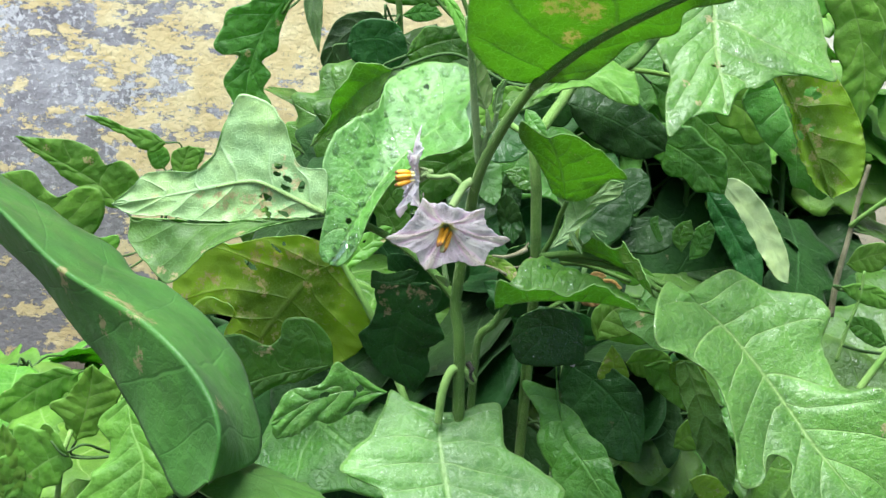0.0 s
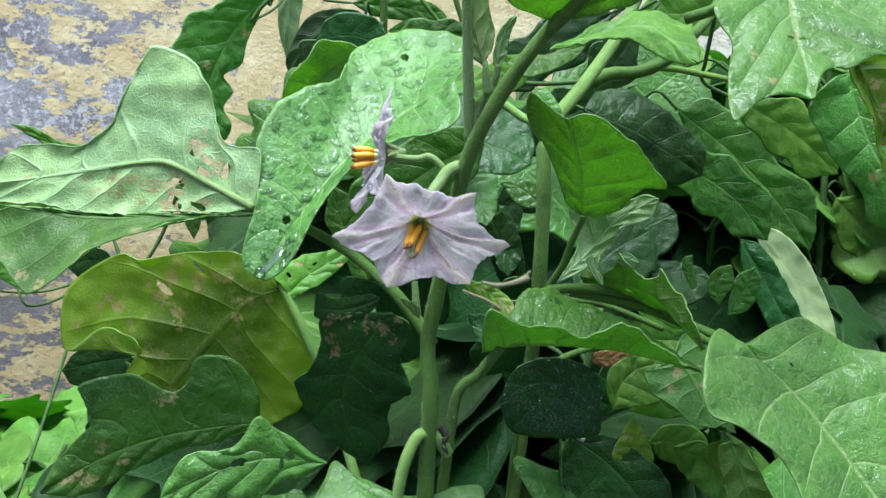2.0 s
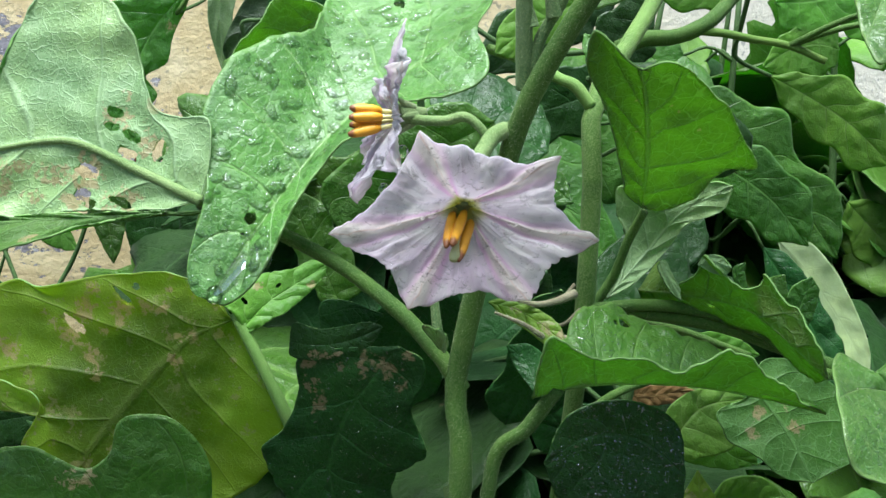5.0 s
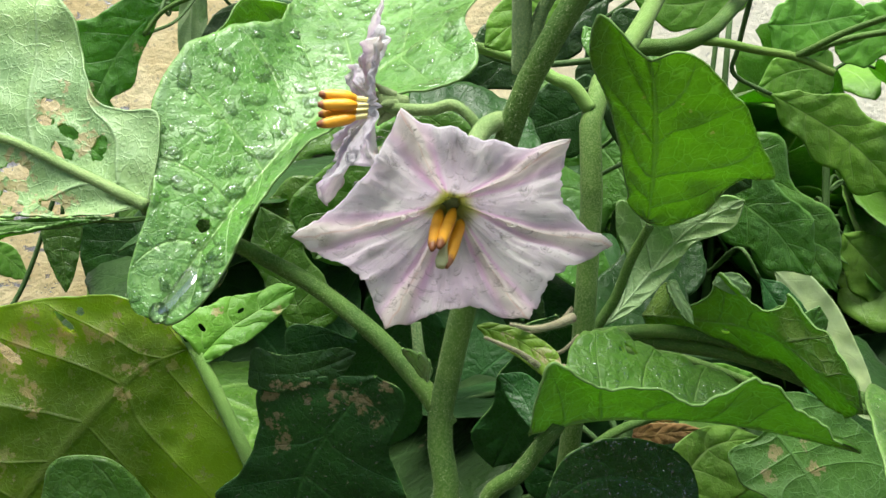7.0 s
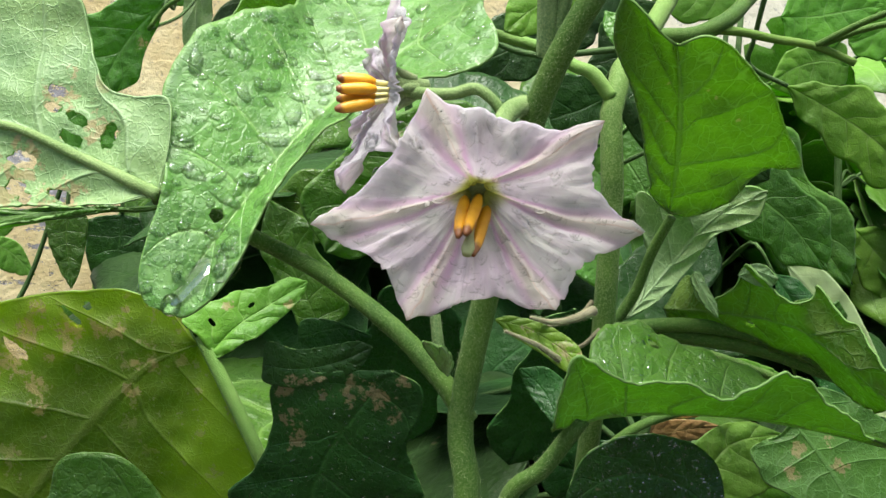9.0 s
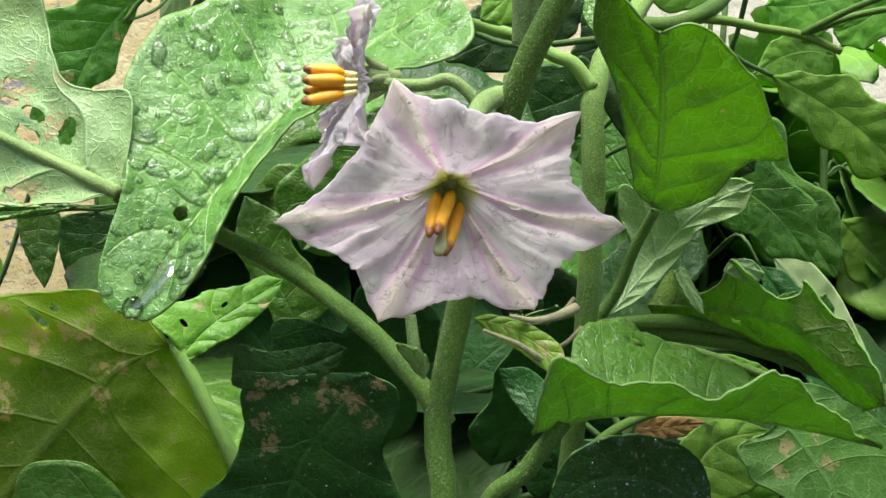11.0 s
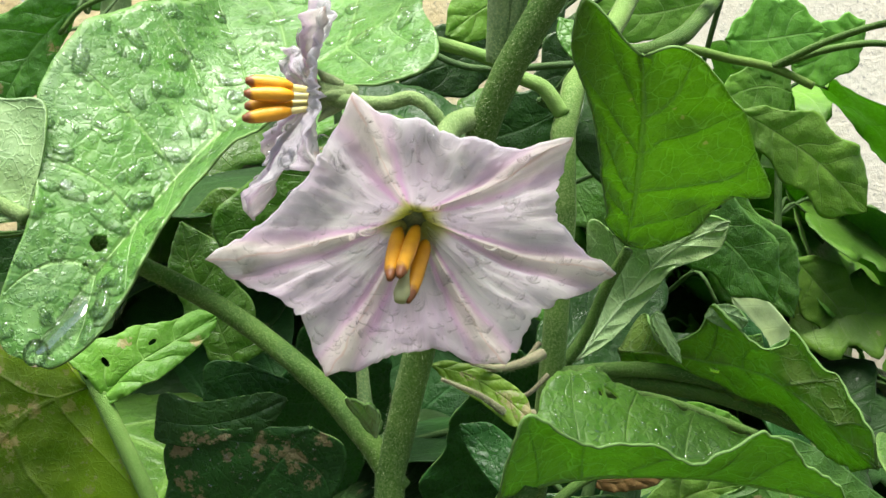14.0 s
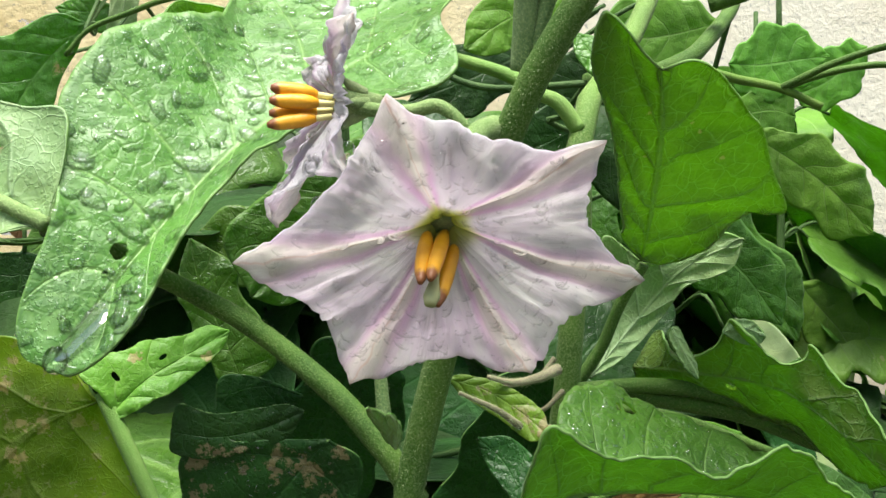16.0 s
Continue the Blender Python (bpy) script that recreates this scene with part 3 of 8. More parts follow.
def tube_mesh(name, pts, radii, mat, sides=12, n=40, bumps=0.06, seed=0, hairs=0):
    c = curve(pts, n)
    r = np.interp(np.linspace(0, 1, n), np.linspace(0, 1, len(radii)), radii)
    t = unit(np.gradient(c, axis=0))
    ref = np.array([0.31, -0.9, 0.3])
    a = unit(np.cross(t, ref))
    b = np.cross(t, a)
    verts, uvs = [], []
    for i in range(n):
        for k in range(sides):
            th = 2 * math.pi * k / sides
            q = c[i] + (a[i] * math.cos(th) + b[i] * math.sin(th)) * r[i] * (1 + bumps * noise.noise((c[i] * 160 + k + seed).tolist()))
            verts.append(q)
            uvs.append((k / sides, i / (n - 1)))
    faces = [(i * sides + k, i * sides + (k + 1) % sides, (i + 1) * sides + (k + 1) % sides, (i + 1) * sides + k) for i in range(n - 1) for k in range(sides)]
    faces += [tuple(range(sides))[::-1], tuple(range((n - 1) * sides, n * sides))]
    slots = [0] * len(faces)
    rr = random.Random(seed + 11)
    for _ in range(hairs):
        i, th = rr.randrange(n - 1), rr.uniform(0, 2 * math.pi)
        out = a[i] * math.cos(th) + b[i] * math.sin(th)
        foot = c[i] + (c[i + 1] - c[i]) * rr.random() + out * r[i]
        wide = unit(np.cross(out, t[i] + 0.3 * a[i])) * 0.000025
        tip = foot + (out + t[i] * rr.uniform(-0.5, 0.5) + wide * rr.uniform(-6000, 6000)) * rr.uniform(0.0003, 0.0009)
        k = len(verts)
        verts += [foot - wide, foot + wide, tip]
        uvs += [(0, 0)] * 3
        faces.append((k, k + 1, k + 2))
        slots.append(1)
    return mesh(name, verts, faces, [mat, DOWN] if hairs else [mat], slots, uvs=uvs)


def stem(parent, name, pts, r0, r1, mat, label=""):
    run = sum(math.dist(p, q) for p, q in zip(pts, pts[1:]))
    near = min(p[1] for p in pts) < 0.5
    return put(name, tube_mesh(name, pts, [r0, r1], mat, 16 if near else 10, 60 if near else 30, 0.08, len(bpy.data.meshes), int(run * 34000) if near else 0), parent, label)


def corolla_grid(centre, face, north, petals, depth, nr=30, per=36, seed=1, rough=1.0):
    """A fused flower: petals holds (angle, reach, forward) of each tip round the face direction, and the reach of the notch after it."""
    f = unit(np.array(face, float))
    e2 = np.array(north, float) - (np.array(north, float) @ f) * f
    e2 = unit(e2)
    e1 = np.cross(e2, f)
    petals = sorted(petals)
    k = len(petals)
    na = k * per
    rows, uv = np.empty((nr, na + 1, 3)), np.empty((nr, na + 1, 2))
    for j in range(na + 1):
        i, s = divmod(j, per)
        s /= per
        a0, r0, h0, rn = petals[i % k]
        a1, r1, h1, _ = petals[(i + 1) % k]
        ang = a0 + ((a1 - a0) % 360) * s
        x = abs(s - 0.5) * 2
        reach = rn + ((r0 if s < 0.5 else r1) - rn) * (0.42 * x**1.3 + 0.58 * x**3.6)
        reach *= 1 + (0.022 * noise.noise((j * 0.6, seed, 0)) + 0.03 * noise.noise((j * 0.25, seed, 4))) * (1 - x**6)
        fore = h0 + (h1 - h0) * (s * s * (3 - 2 * s))
        for q in range(nr):
            v = 0.07 + 0.93 * q / (nr - 1)
            fold = (0.0022 * abs(s - 0.5) * 2 - 0.0011 - 0.0012 * max(0.0, 1 - min(s, 1 - s) / 0.09)) * v - 0.0005 * math.cos(6 * math.pi * s) * v * v
            crumple = rough * (0.0011 * v * noise.noise((ang * 0.05, v * 3.0, seed)) + 0.0006 * v * noise.noise((ang * 0.2, v * 7.0, seed + 3)) + 0.0007 * v * noise.noise((ang * 0.3, v * 2.0, seed + 9)) + 0.0004 * v * noise.noise((ang * 0.6, v * 16.0, seed + 6)))
            z = -depth * (1 - min(1, v * 1.6)) ** 1.6 + fore * v**1.5 + fold + crumple
            th = radians(ang)
            rows[q, j] = np.array(centre) + (e1 * math.cos(th) + e2 * math.sin(th)) * reach * v + f * z
            uv[q, j] = (i + s + 0.5, v)
    return rows, uv


def anther(parent, base, tip, width, bend=0.0):
    base, tip = np.array(base, float), np.array(tip, float)
    mid = (base + tip) / 2 + np.array([bend, 0, 0])
    return put("anther", tube_mesh("anther", [base, mid, tip], [width * 0.5, width * 0.85, width, width, width, width * 0.92, width * 0.8, width * 0.35], ANTHER, 10, 18, 0.1), parent)


# ---- the setting ----
def slab(name, lo, hi, mat, label, category):
    v = [(x, y, z) for x in (lo[0], hi[0]) for y in (lo[1], hi[1]) for z in (lo[2], hi[2])]
    f = [(0, 1, 3, 2), (4, 6, 7, 5), (0, 4, 5, 1), (2, 3, 7, 6), (0, 2, 6, 4), (1, 5, 7, 3)]
    return tagged(put(name, mesh(name, v, f, [mat], smooth=False)), label, category, kind="structure")


slab("wall_back", (-2.5, 1.19, -0.1), (2.6, 1.32, 1.9), WALL, "old plaster wall with peeling yellow paint", "wall")


def ground():
    n = 60
    xs = np.sign(np.linspace(-1, 1, n)) * np.abs(np.linspace(-1, 1, n)) ** 3 * 300
    verts = [(x, y + 0.5, 0.012 * noise.noise((x * 6, y * 6, 0)) if abs(x) < 3 and abs(y) < 3 else -0.01) for y in xs for x in xs]
    faces = [(i * n + k, i * n + k + 1, (i + 1) * n + k + 1, (i + 1) * n + k) for i in range(n - 1) for k in range(n - 1)]
    return tagged(put("ground", mesh("ground", verts, faces, [SOIL])), "damp dark garden soil with litter", "ground", kind="structure")


ground()

# ---- the flowering aubergine ----
plant = group("aubergine_plant", "flowering aubergine plant with lobed green leaves", "plant", (0.01, 0.485, 0.0))
plant.location = (0, 0, 0)
seedling = group("young_aubergine", "young aubergine plant with light green lobed leaves", "plant")
stem(seedling, "stem", [(-0.30, 0.62, -0.01), (-0.29, 0.61, 0.06), (-0.275, 0.61, 0.14), (-0.27, 0.62, 0.16)], 0.003, 0.0018, STEM_L)
stem(plant, "main_stem", [(0.01, 0.485, -0.02), (0.008, 0.478, 0.15), (0.0086, 0.466, 0.2833), (0.0063, 0.468, 0.3008), (0.008, 0.466, 0.3159), (0.0126, 0.46, 0.3453), (0.0151, 0.45, 0.3652), (0.0184, 0.441, 0.3804), (0.0263, 0.434, 0.3973), (0.0327, 0.429, 0.4086), (0.0413, 0.425, 0.4209), (0.0505, 0.407, 0.4345)], 0.0046, 0.0022, STEM)
stem(plant, "petiole", [(0.0086, 0.468, 0.3026), (0.0011, 0.4695, 0.3128), (-0.0085, 0.475, 0.3222), (-0.0248, 0.484, 0.3333), (-0.0443, 0.49, 0.3424), (-0.055, 0.485, 0.3481), (-0.0629, 0.476, 0.3508)], 0.0024, 0.0018, STEM)
stem(plant, "branch", [(0.035, 0.55, -0.02), (0.05, 0.54, 0.2), (0.0537, 0.52, 0.303), (0.053, 0.515, 0.3255), (0.0525, 0.512, 0.3567), (0.0512, 0.51, 0.3729), (0.0501, 0.513, 0.385), (0.0596, 0.525, 0.3938), (0.0719, 0.54, 0.4089), (0.085, 0.56, 0.425), (0.0988, 0.58, 0.4496), (0.1211, 0.62, 0.4975)], 0.0034, 0.003, STEM_FROST)
stem(plant, "branch", [(0.0508, 0.512, 0.3817), (0.0455, 0.513, 0.3881), (0.0409, 0.516, 0.3904), (0.0333, 0.52, 0.3952), (0.0199, 0.53, 0.4001)], 0.002, 0.0016, STEM_L)
stem(plant, "petiole", [(0.0553, 0.515, 0.3171), (0.0737, 0.51, 0.3198), (0.0929, 0.505, 0.3182), (0.1056, 0.5, 0.3142), (0.1204, 0.495, 0.3033), (0.1343, 0.494, 0.3014)], 0.0021, 0.0017, STEM)
stem(plant, "petiole", [(0.069, 0.525, 0.3111), (0.0849, 0.52, 0.3101), (0.1075, 0.51, 0.3035)], 0.0015, 0.0013, STEM)
stem(plant, "petiole", [(0.0695, 0.511, 0.3497), (0.0666, 0.517, 0.3395), (0.0637, 0.522, 0.3269), (0.0571, 0.525, 0.3145)], 0.0014, 0.0017, STEM)
stem(plant, "petiole", [(0.0343, 0.466, 0.3038), (0.027, 0.47, 0.2914), (0.0184, 0.474, 0.2777), (0.012, 0.478, 0.17)], 0.002, 0.0024, STEM)
stem(plant, "petiole", [(-0.0027, 0.462, 0.2382), (-0.0003, 0.462, 0.2556), (0.0048, 0.465, 0.2673), (0.011, 0.468, 0.2661), (0.0166, 0.472, 0.258)], 0.0022, 0.0024, STEM_L)
stem(plant, "petiole", [(-0.0632, 0.552, 0.3067), (-0.0561, 0.549, 0.2937), (-0.0451, 0.546, 0.2727), (-0.0386, 0.545, 0.2578), (-0.01, 0.5, 0.2)], 0.0022, 0.0024, STEM_L)
stem(plant, "flower_stalk", [(0.0177, 0.445, 0.3824), (0.0159, 0.44, 0.3987), (0.0144, 0.435, 0.4162), (0.0126, 0.43, 0.4368), (0.0112, 0.425, 0.4508)], 0.0021, 0.0014, FUZZ)
stem(plant, "branch", [(0.0187, 0.444, 0.3848), (0.0203, 0.441, 0.3941), (0.0244, 0.438, 0.4024), (0.0252, 0.436, 0.4076)], 0.0016, 0.0011, FUZZ)
stem(plant, "bud", [(0.0225, 0.438, 0.3987), (0.0215, 0.437, 0.4024), (0.0209, 0.436, 0.4061), (0.0207, 0.436, 0.4087)], 0.0019, 0.0007, FUZZ)
stem(plant, "bud", [(0.0182, 0.44, 0.3964), (0.0176, 0.44, 0.3994), (0.0171, 0.44, 0.4014)], 0.0014, 0.0006, FUZZ)
stem(plant, "flower_stalk", [(0.0045, 0.4375, 0.362), (0.0074, 0.44, 0.3669), (0.0103, 0.443, 0.3709), (0.014, 0.447, 0.3728)], 0.002, 0.002, FUZZL)
stem(plant, "flower_stalk", [(-0.0113, 0.452, 0.3753), (-0.0069, 0.451, 0.3744), (-0.0005, 0.449, 0.3744), (0.0039, 0.447, 0.3754), (0.0077, 0.446, 0.3729), (0.0101, 0.446, 0.3691)], 0.0013, 0.0011, FUZZL)
stem(plant, "branch", [(0.0003, 0.472, 0.3263), (0.001, 0.471, 0.3206), (0.0016, 0.47, 0.315)], 0.0012, 0.0016, FUZZ)
stem(plant, "branch", [(0.0826, 0.6, 0.4091), (0.0927, 0.6, 0.4139), (0.1053, 0.6, 0.415), (0.1179, 0.6, 0.4205), (0.131, 0.61, 0.4312), (0.1504, 0.63, 0.4513), (0.1622, 0.65, 0.4754)], 0.0035, 0.0025, STEM)
stem(plant, "branch", [(0.1129, 0.6, 0.418), (0.1257, 0.6, 0.4176), (0.1386, 0.6, 0.4158), (0.1523, 0.595, 0.4132), (0.1658, 0.59, 0.4071)], 0.0018, 0.0014, STEM_M)
stem(plant, "branch", [(0.1305, 0.61, 0.4438), (0.1423, 0.6, 0.4478), (0.1439, 0.56, 0.4478), (0.1506, 0.53, 0.4503)], 0.003, 0.0022, STEM)
stem(plant, "withered_shoot", [(0.0492, 0.515, 0.325), (0.0447, 0.512, 0.321), (0.0391, 0.51, 0.3191), (0.0335, 0.508, 0.3187)], 0.0007, 0.0003, DRY)
stem(plant, "withered_shoot", [(0.0503, 0.51, 0.3178), (0.0431, 0.505, 0.3137), (0.0337, 0.502, 0.3157), (0.0255, 0.5, 0.3181)], 0.0007, 0.0003, DRY)
stem(plant, "petiole", [(0.1325, 0.494, 0.3028), (0.1162, 0.5, 0.3077), (0.0949, 0.507, 0.314), (0.067, 0.515, 0.3169)], 0.0022, 0.0022, STEM)
stem(plant, "twig", [(0.2728, 0.62, 0.2466), (0.2743, 0.62, 0.2715), (0.2802, 0.62, 0.3078), (0.2835, 0.62, 0.3315), (0.2879, 0.62, 0.3541)], 0.0022, 0.0014, DRY)
stem(plant, "twig", [(0.2798, 0.62, 0.3118), (0.2858, 0.61, 0.3226), (0.2948, 0.6, 0.3354)], 0.0018, 0.0016, STEM_L)
stem(plant, "branch", [(0.2712, 0.6, 0.2205), (0.2764, 0.6, 0.2451), (0.282, 0.6, 0.2653), (0.2836, 0.6, 0.2851)], 0.0012, 0.001, STEM_L)
stem(plant, "branch", [(0.2409, 0.5, 0.2413), (0.2492, 0.5, 0.2553), (0.2601, 0.5, 0.2725)], 0.0022, 0.002, STEM_L)
stem(plant, "branch", [(-0.0379, 0.85, 0.4307), (-0.0388, 0.85, 0.4578), (-0.0402, 0.85, 0.4807), (-0.0428, 0.85, 0.5222), (-0.0458, 0.85, 0.5996)], 0.003, 0.0026, STEM)
stem(plant, "branch", [(0.0173, 0.85, 0.443), (0.0034, 0.85, 0.4564), (-0.0102, 0.85, 0.4716), (-0.0238, 0.85, 0.4886), (-0.0466, 0.85, 0.5334)], 0.0016, 0.0013, STEM)
stem(plant, "branch", [(0.0252, 0.85, 0.4431), (0.0212, 0.85, 0.4585), (0.0153, 0.85, 0.4739), (0.0055, 0.85, 0.5119), (-0.0079, 0.85, 0.5933)], 0.0022, 0.0018, STEM)
stem(plant, "branch", [(0.0212, 0.85, 0.4547), (0.029, 0.85, 0.4702), (0.0369, 0.85, 0.4857), (0.0465, 0.85, 0.5126), (0.0537, 0.85, 0.5876)], 0.0016, 0.0013, STEM)
stem(plant, "branch", [(-0.0413, 0.85, 0.4845), (-0.0643, 0.87, 0.4899), (-0.0906, 0.89, 0.4889), (-0.1162, 0.91, 0.482), (-0.1413, 0.92, 0.4711), (-0.1555, 0.925, 0.4545)], 0.0022, 0.0016, STEM)
stem(plant, "withered_shoot", [(0.0608, 0.52, 0.2563), (0.069, 0.518, 0.2537), (0.0781, 0.515, 0.2505)], 0.0022, 0.0012, PALE_DRY)
stem(plant, "withered_shoot", [(0.0134, 0.47, 0.2695), (0.0154, 0.468, 0.2668), (0.0146, 0.468, 0.2627), (0.0167, 0.468, 0.2593)], 0.0016, 0.0006, DRY_D)
stem(plant, "withered_shoot", [(0.0122, 0.47, 0.2639), (0.0149, 0.467, 0.2659), (0.0175, 0.468, 0.2674)], 0.0008, 0.0003, DRY_D)
leaf(plant, "large wet green aubergine leaf with water beads", [(0.0121, 0.5, 0.4029), (-0.0104, 0.5, 0.3869), (-0.0301, 0.488, 0.3685), (-0.0461, 0.472, 0.346), (-0.0576, 0.46, 0.3276)], (-0.2162, -0.7375, 0.6398),
     [(0.044, 0.0192, 0.0032), (0.161, 0.0217, 0.0061), (0.331, 0.0155, 0.0083), (0.492, 0.0107, 0.007), (0.607, 0.0083, 0.006), (0.738, 0.0082, 0.0046), (0.86, 0.0092, 0.0022), (0.945, 0.0082, 0.0002), (1.0, 0.0045, 0.0)],
     [(-0.141, -0.0273, -0.0161), (0.082, -0.0513, -0.0099), (0.202, -0.0512, -0.0055), (0.301, -0.0311, 0.006), (0.401, -0.0323, 0.0129), (0.491, -0.0319, 0.0157), (0.593, -0.0293, 0.0153), (0.693, -0.023, 0.0121), (0.779, -0.015, 0.0084), (0.873, -0.0115, 0.006), (0.962, -0.0088, 0.0036), (1.005, -0.0045, 0.001)], veins=9, wet=1, beads=420, bead=0.0019, film=0.005, holes=[(0.125, -0.0334, 0.0016, 0.0028), (0.149, -0.0294, 0.0006, 0.0006), (0.792, -0.0028, 0.0018, 0.0014), (0.834, -0.0023, 0.0006, 0.0006)])
leaf(plant, "pale chewed underside of a folded aubergine leaf", [(-0.0619, 0.4735, 0.3512), (-0.0802, 0.4793, 0.3589), (-0.0958, 0.4842, 0.365), (-0.1047, 0.4861, 0.3655), (-0.1212, 0.4882, 0.3625), (-0.155, 0.4926, 0.3558), (-0.1812, 0.4962, 0.3516)], (0.178, 0.939, -0.2944),
     [(0.031, 0.0123, -0.0), (0.076, 0.0206, 0.0), (0.139, 0.0178, 0.0), (0.203, 0.0178, 0.0), (0.271, 0.0264, 0.0), (0.299, 0.0344, 0.0), (0.33, 0.0419, -0.0), (0.367, 0.0473, -0.0), (0.393, 0.0462, -0.0), (0.442, 0.0318, 0.0), (0.478, 0.0215, 0.0), (0.542, 0.015, 0.0), (0.611, 0.0108, 0.0), (0.707, 0.0132, -0.0), (0.824, 0.0141, -0.0), (0.895, 0.0084, -0.0)],
     [(0.075, -0.0069, 0.0), (0.228, -0.0165, 0.0), (0.52, -0.0189, 0.0), (0.769, -0.0107, -0.0), (0.917, -0.0066, -0.0)], pale=1, veins=6, holes=[(0.273, 0.0118, 0.0022, 0.0016), (0.264, 0.0077, 0.0022, 0.0013), (0.207, 0.0076, 0.003, 0.0014), (0.137, 0.0075, 0.002, 0.0035), (0.2, 0.0029, 0.003, 0.0018), (0.272, -0.0061, 0.0035, 0.0022), (0.247, -0.0123, 0.0025, 0.002), (0.158, -0.0097, 0.0035, 0.0012), (0.219, -0.0137, 0.002, 0.0015)], marks=[(0.257, 0.0107, 0.006, 0.005), (0.163, 0.0078, 0.006, 0.005), (0.26, -0.0085, 0.006, 0.006), (0.172, -0.0108, 0.007, 0.004), (0.266, 0.0171, 0.003, 0.003), (0.5, -0.0103, 0.005, 0.004), (0.434, -0.0143, 0.006, 0.003), (0.351, -0.0093, 0.005, 0.004), (0.246, -0.0098, 0.004, 0.004), (0.444, -0.0057, 0.004, 0.003), (0.151, -0.007, 0.005, 0.003), (0.27, -0.0155, 0.006, 0.003), (0.797, 0.0019, 0.003, 0.002), (0.596, -0.0022, 0.005, 0.003), (0.503, -0.0052, 0.006, 0.004), (0.387, -0.0084, 0.005, 0.004), (0.266, -0.0034, 0.006, 0.003), (0.558, -0.0092, 0.004, 0.003)])
leaf(plant, "greener lower half of a folded leaf with scorched edge", [(-0.0618, 0.473, 0.3489), (-0.0967, 0.478, 0.3454), (-0.13, 0.484, 0.3432), (-0.1684, 0.488, 0.3461)], (0.0782, 0.7847, -0.6149),
     [(0.286, 0.0015, 0.001), (0.646, 0.0016, -0.0001)],
     [(0.212, -0.0015, 0.001), (0.377, -0.0073, -0.0019), (0.579, -0.0182, -0.0037), (0.724, -0.0346, -0.0002), (0.878, -0.0237, 0.002), (0.999, -0.0111, 0.0035)], pale=0.4, veins=6, marks=[(0.583, -0.0161, 0.004, 0.003), (0.713, -0.0312, 0.004, 0.004), (0.785, -0.0287, 0.004, 0.004), (0.862, -0.021, 0.003, 0.003), (0.424, -0.0068, 0.003, 0.003)])
leaf(plant, "backlit yellowing aubergine leaf with chewed holes", [(-0.0642, 0.553, 0.3039), (-0.0793, 0.555, 0.2963), (-0.0942, 0.556, 0.2805), (-0.1151, 0.557, 0.2537), (-0.1283, 0.558, 0.2317)], (0.0904, 0.9958, -0.0175),
     [(0.033, 0.0129, 0.0009), (0.143, 0.0256, 0.0007), (0.267, 0.0399, -0.0007), (0.405, 0.0515, 0.0008), (0.437, 0.0593, 0.0021), (0.565, 0.0659, 0.0031), (0.73, 0.0683, 0.0023), (0.891, 0.0526, -0.0022), (0.735, 0.0439, -0.0017), (0.694, 0.0341, -0.0017), (0.697, 0.024, -0.0009), (0.864, 0.0208, -0.0013), (1.014, 0.0079, -0.0007)],
     [(-0.02, -0.0118, -0.0001), (-0.03, -0.0322, -0.0009), (0.022, -0.0498, -0.0006), (0.499, -0.0521, 0.0029), (0.791, -0.0374, 0.001), (0.957, -0.0183, 0.0008)], yellow=1, veins=6, holes=[(0.235, 0.0271, 0.0012, 0.0042), (0.202, 0.0265, 0.0014, 0.0016), (0.415, 0.0327, 0.002, 0.0055)], marks=[(0.275, 0.036, 0.004, 0.004), (0.177, 0.0151, 0.003, 0.004), (0.216, 0.019, 0.003, 0.005), (0.285, 0.025, 0.004, 0.006), (0.361, 0.0235, 0.003, 0.003), (0.464, 0.0215, 0.005, 0.005), (0.5, 0.0161, 0.004, 0.004), (0.274, -0.002, 0.004, 0.004), (0.154, 0.0183, 0.002, 0.002), (0.36, 0.0341, 0.006, 0.006), (0.455, 0.0315, 0.006, 0.006), (0.303, 0.0207, 0.003, 0.004), (0.203, 0.0153, 0.003, 0.003), (0.169, -0.0, 0.003, 0.003), (0.461, 0.0242, 0.003, 0.003), (0.631, 0.0466, 0.005, 0.008), (0.459, 0.0404, 0.003, 0.005), (0.692, 0.0514, 0.005, 0.004), (0.265, 0.0239, 0.003, 0.006), (0.203, 0.0024, 0.003, 0.003), (0.786, 0.0549, 0.004, 0.004)])
leaf(plant, "yellow-green half of a drooping leaf", [(-0.0605, 0.55, 0.3009), (-0.0536, 0.553, 0.3088), (-0.0445, 0.558, 0.315), (-0.032, 0.566, 0.3224)], (0.2002, -0.8677, 0.4551),
     [(0.06, 0.0057, 0.0025), (0.073, 0.013, 0.0025), (0.232, 0.013, 0.0007), (0.351, 0.0097, 0.0004), (0.449, 0.0098, 0.0002), (0.679, 0.0056, 0.0003), (0.901, 0.0045, 0.0003)],
     [(0.03, -0.0027, 0.001), (0.277, -0.006, 0.002), (0.371, -0.0069, 0.002), (0.583, -0.006, 0.0006), (0.898, -0.0032, 0.0003)], yellow=0.4, veins=4, holes=[(0.5, 0.003, 0.0013, 0.0006), (0.2, 0.006, 0.0007, 0.0014)], marks=[(0.35, 0.006, 0.003, 0.003), (0.75, -0.003, 0.003, 0.002)])
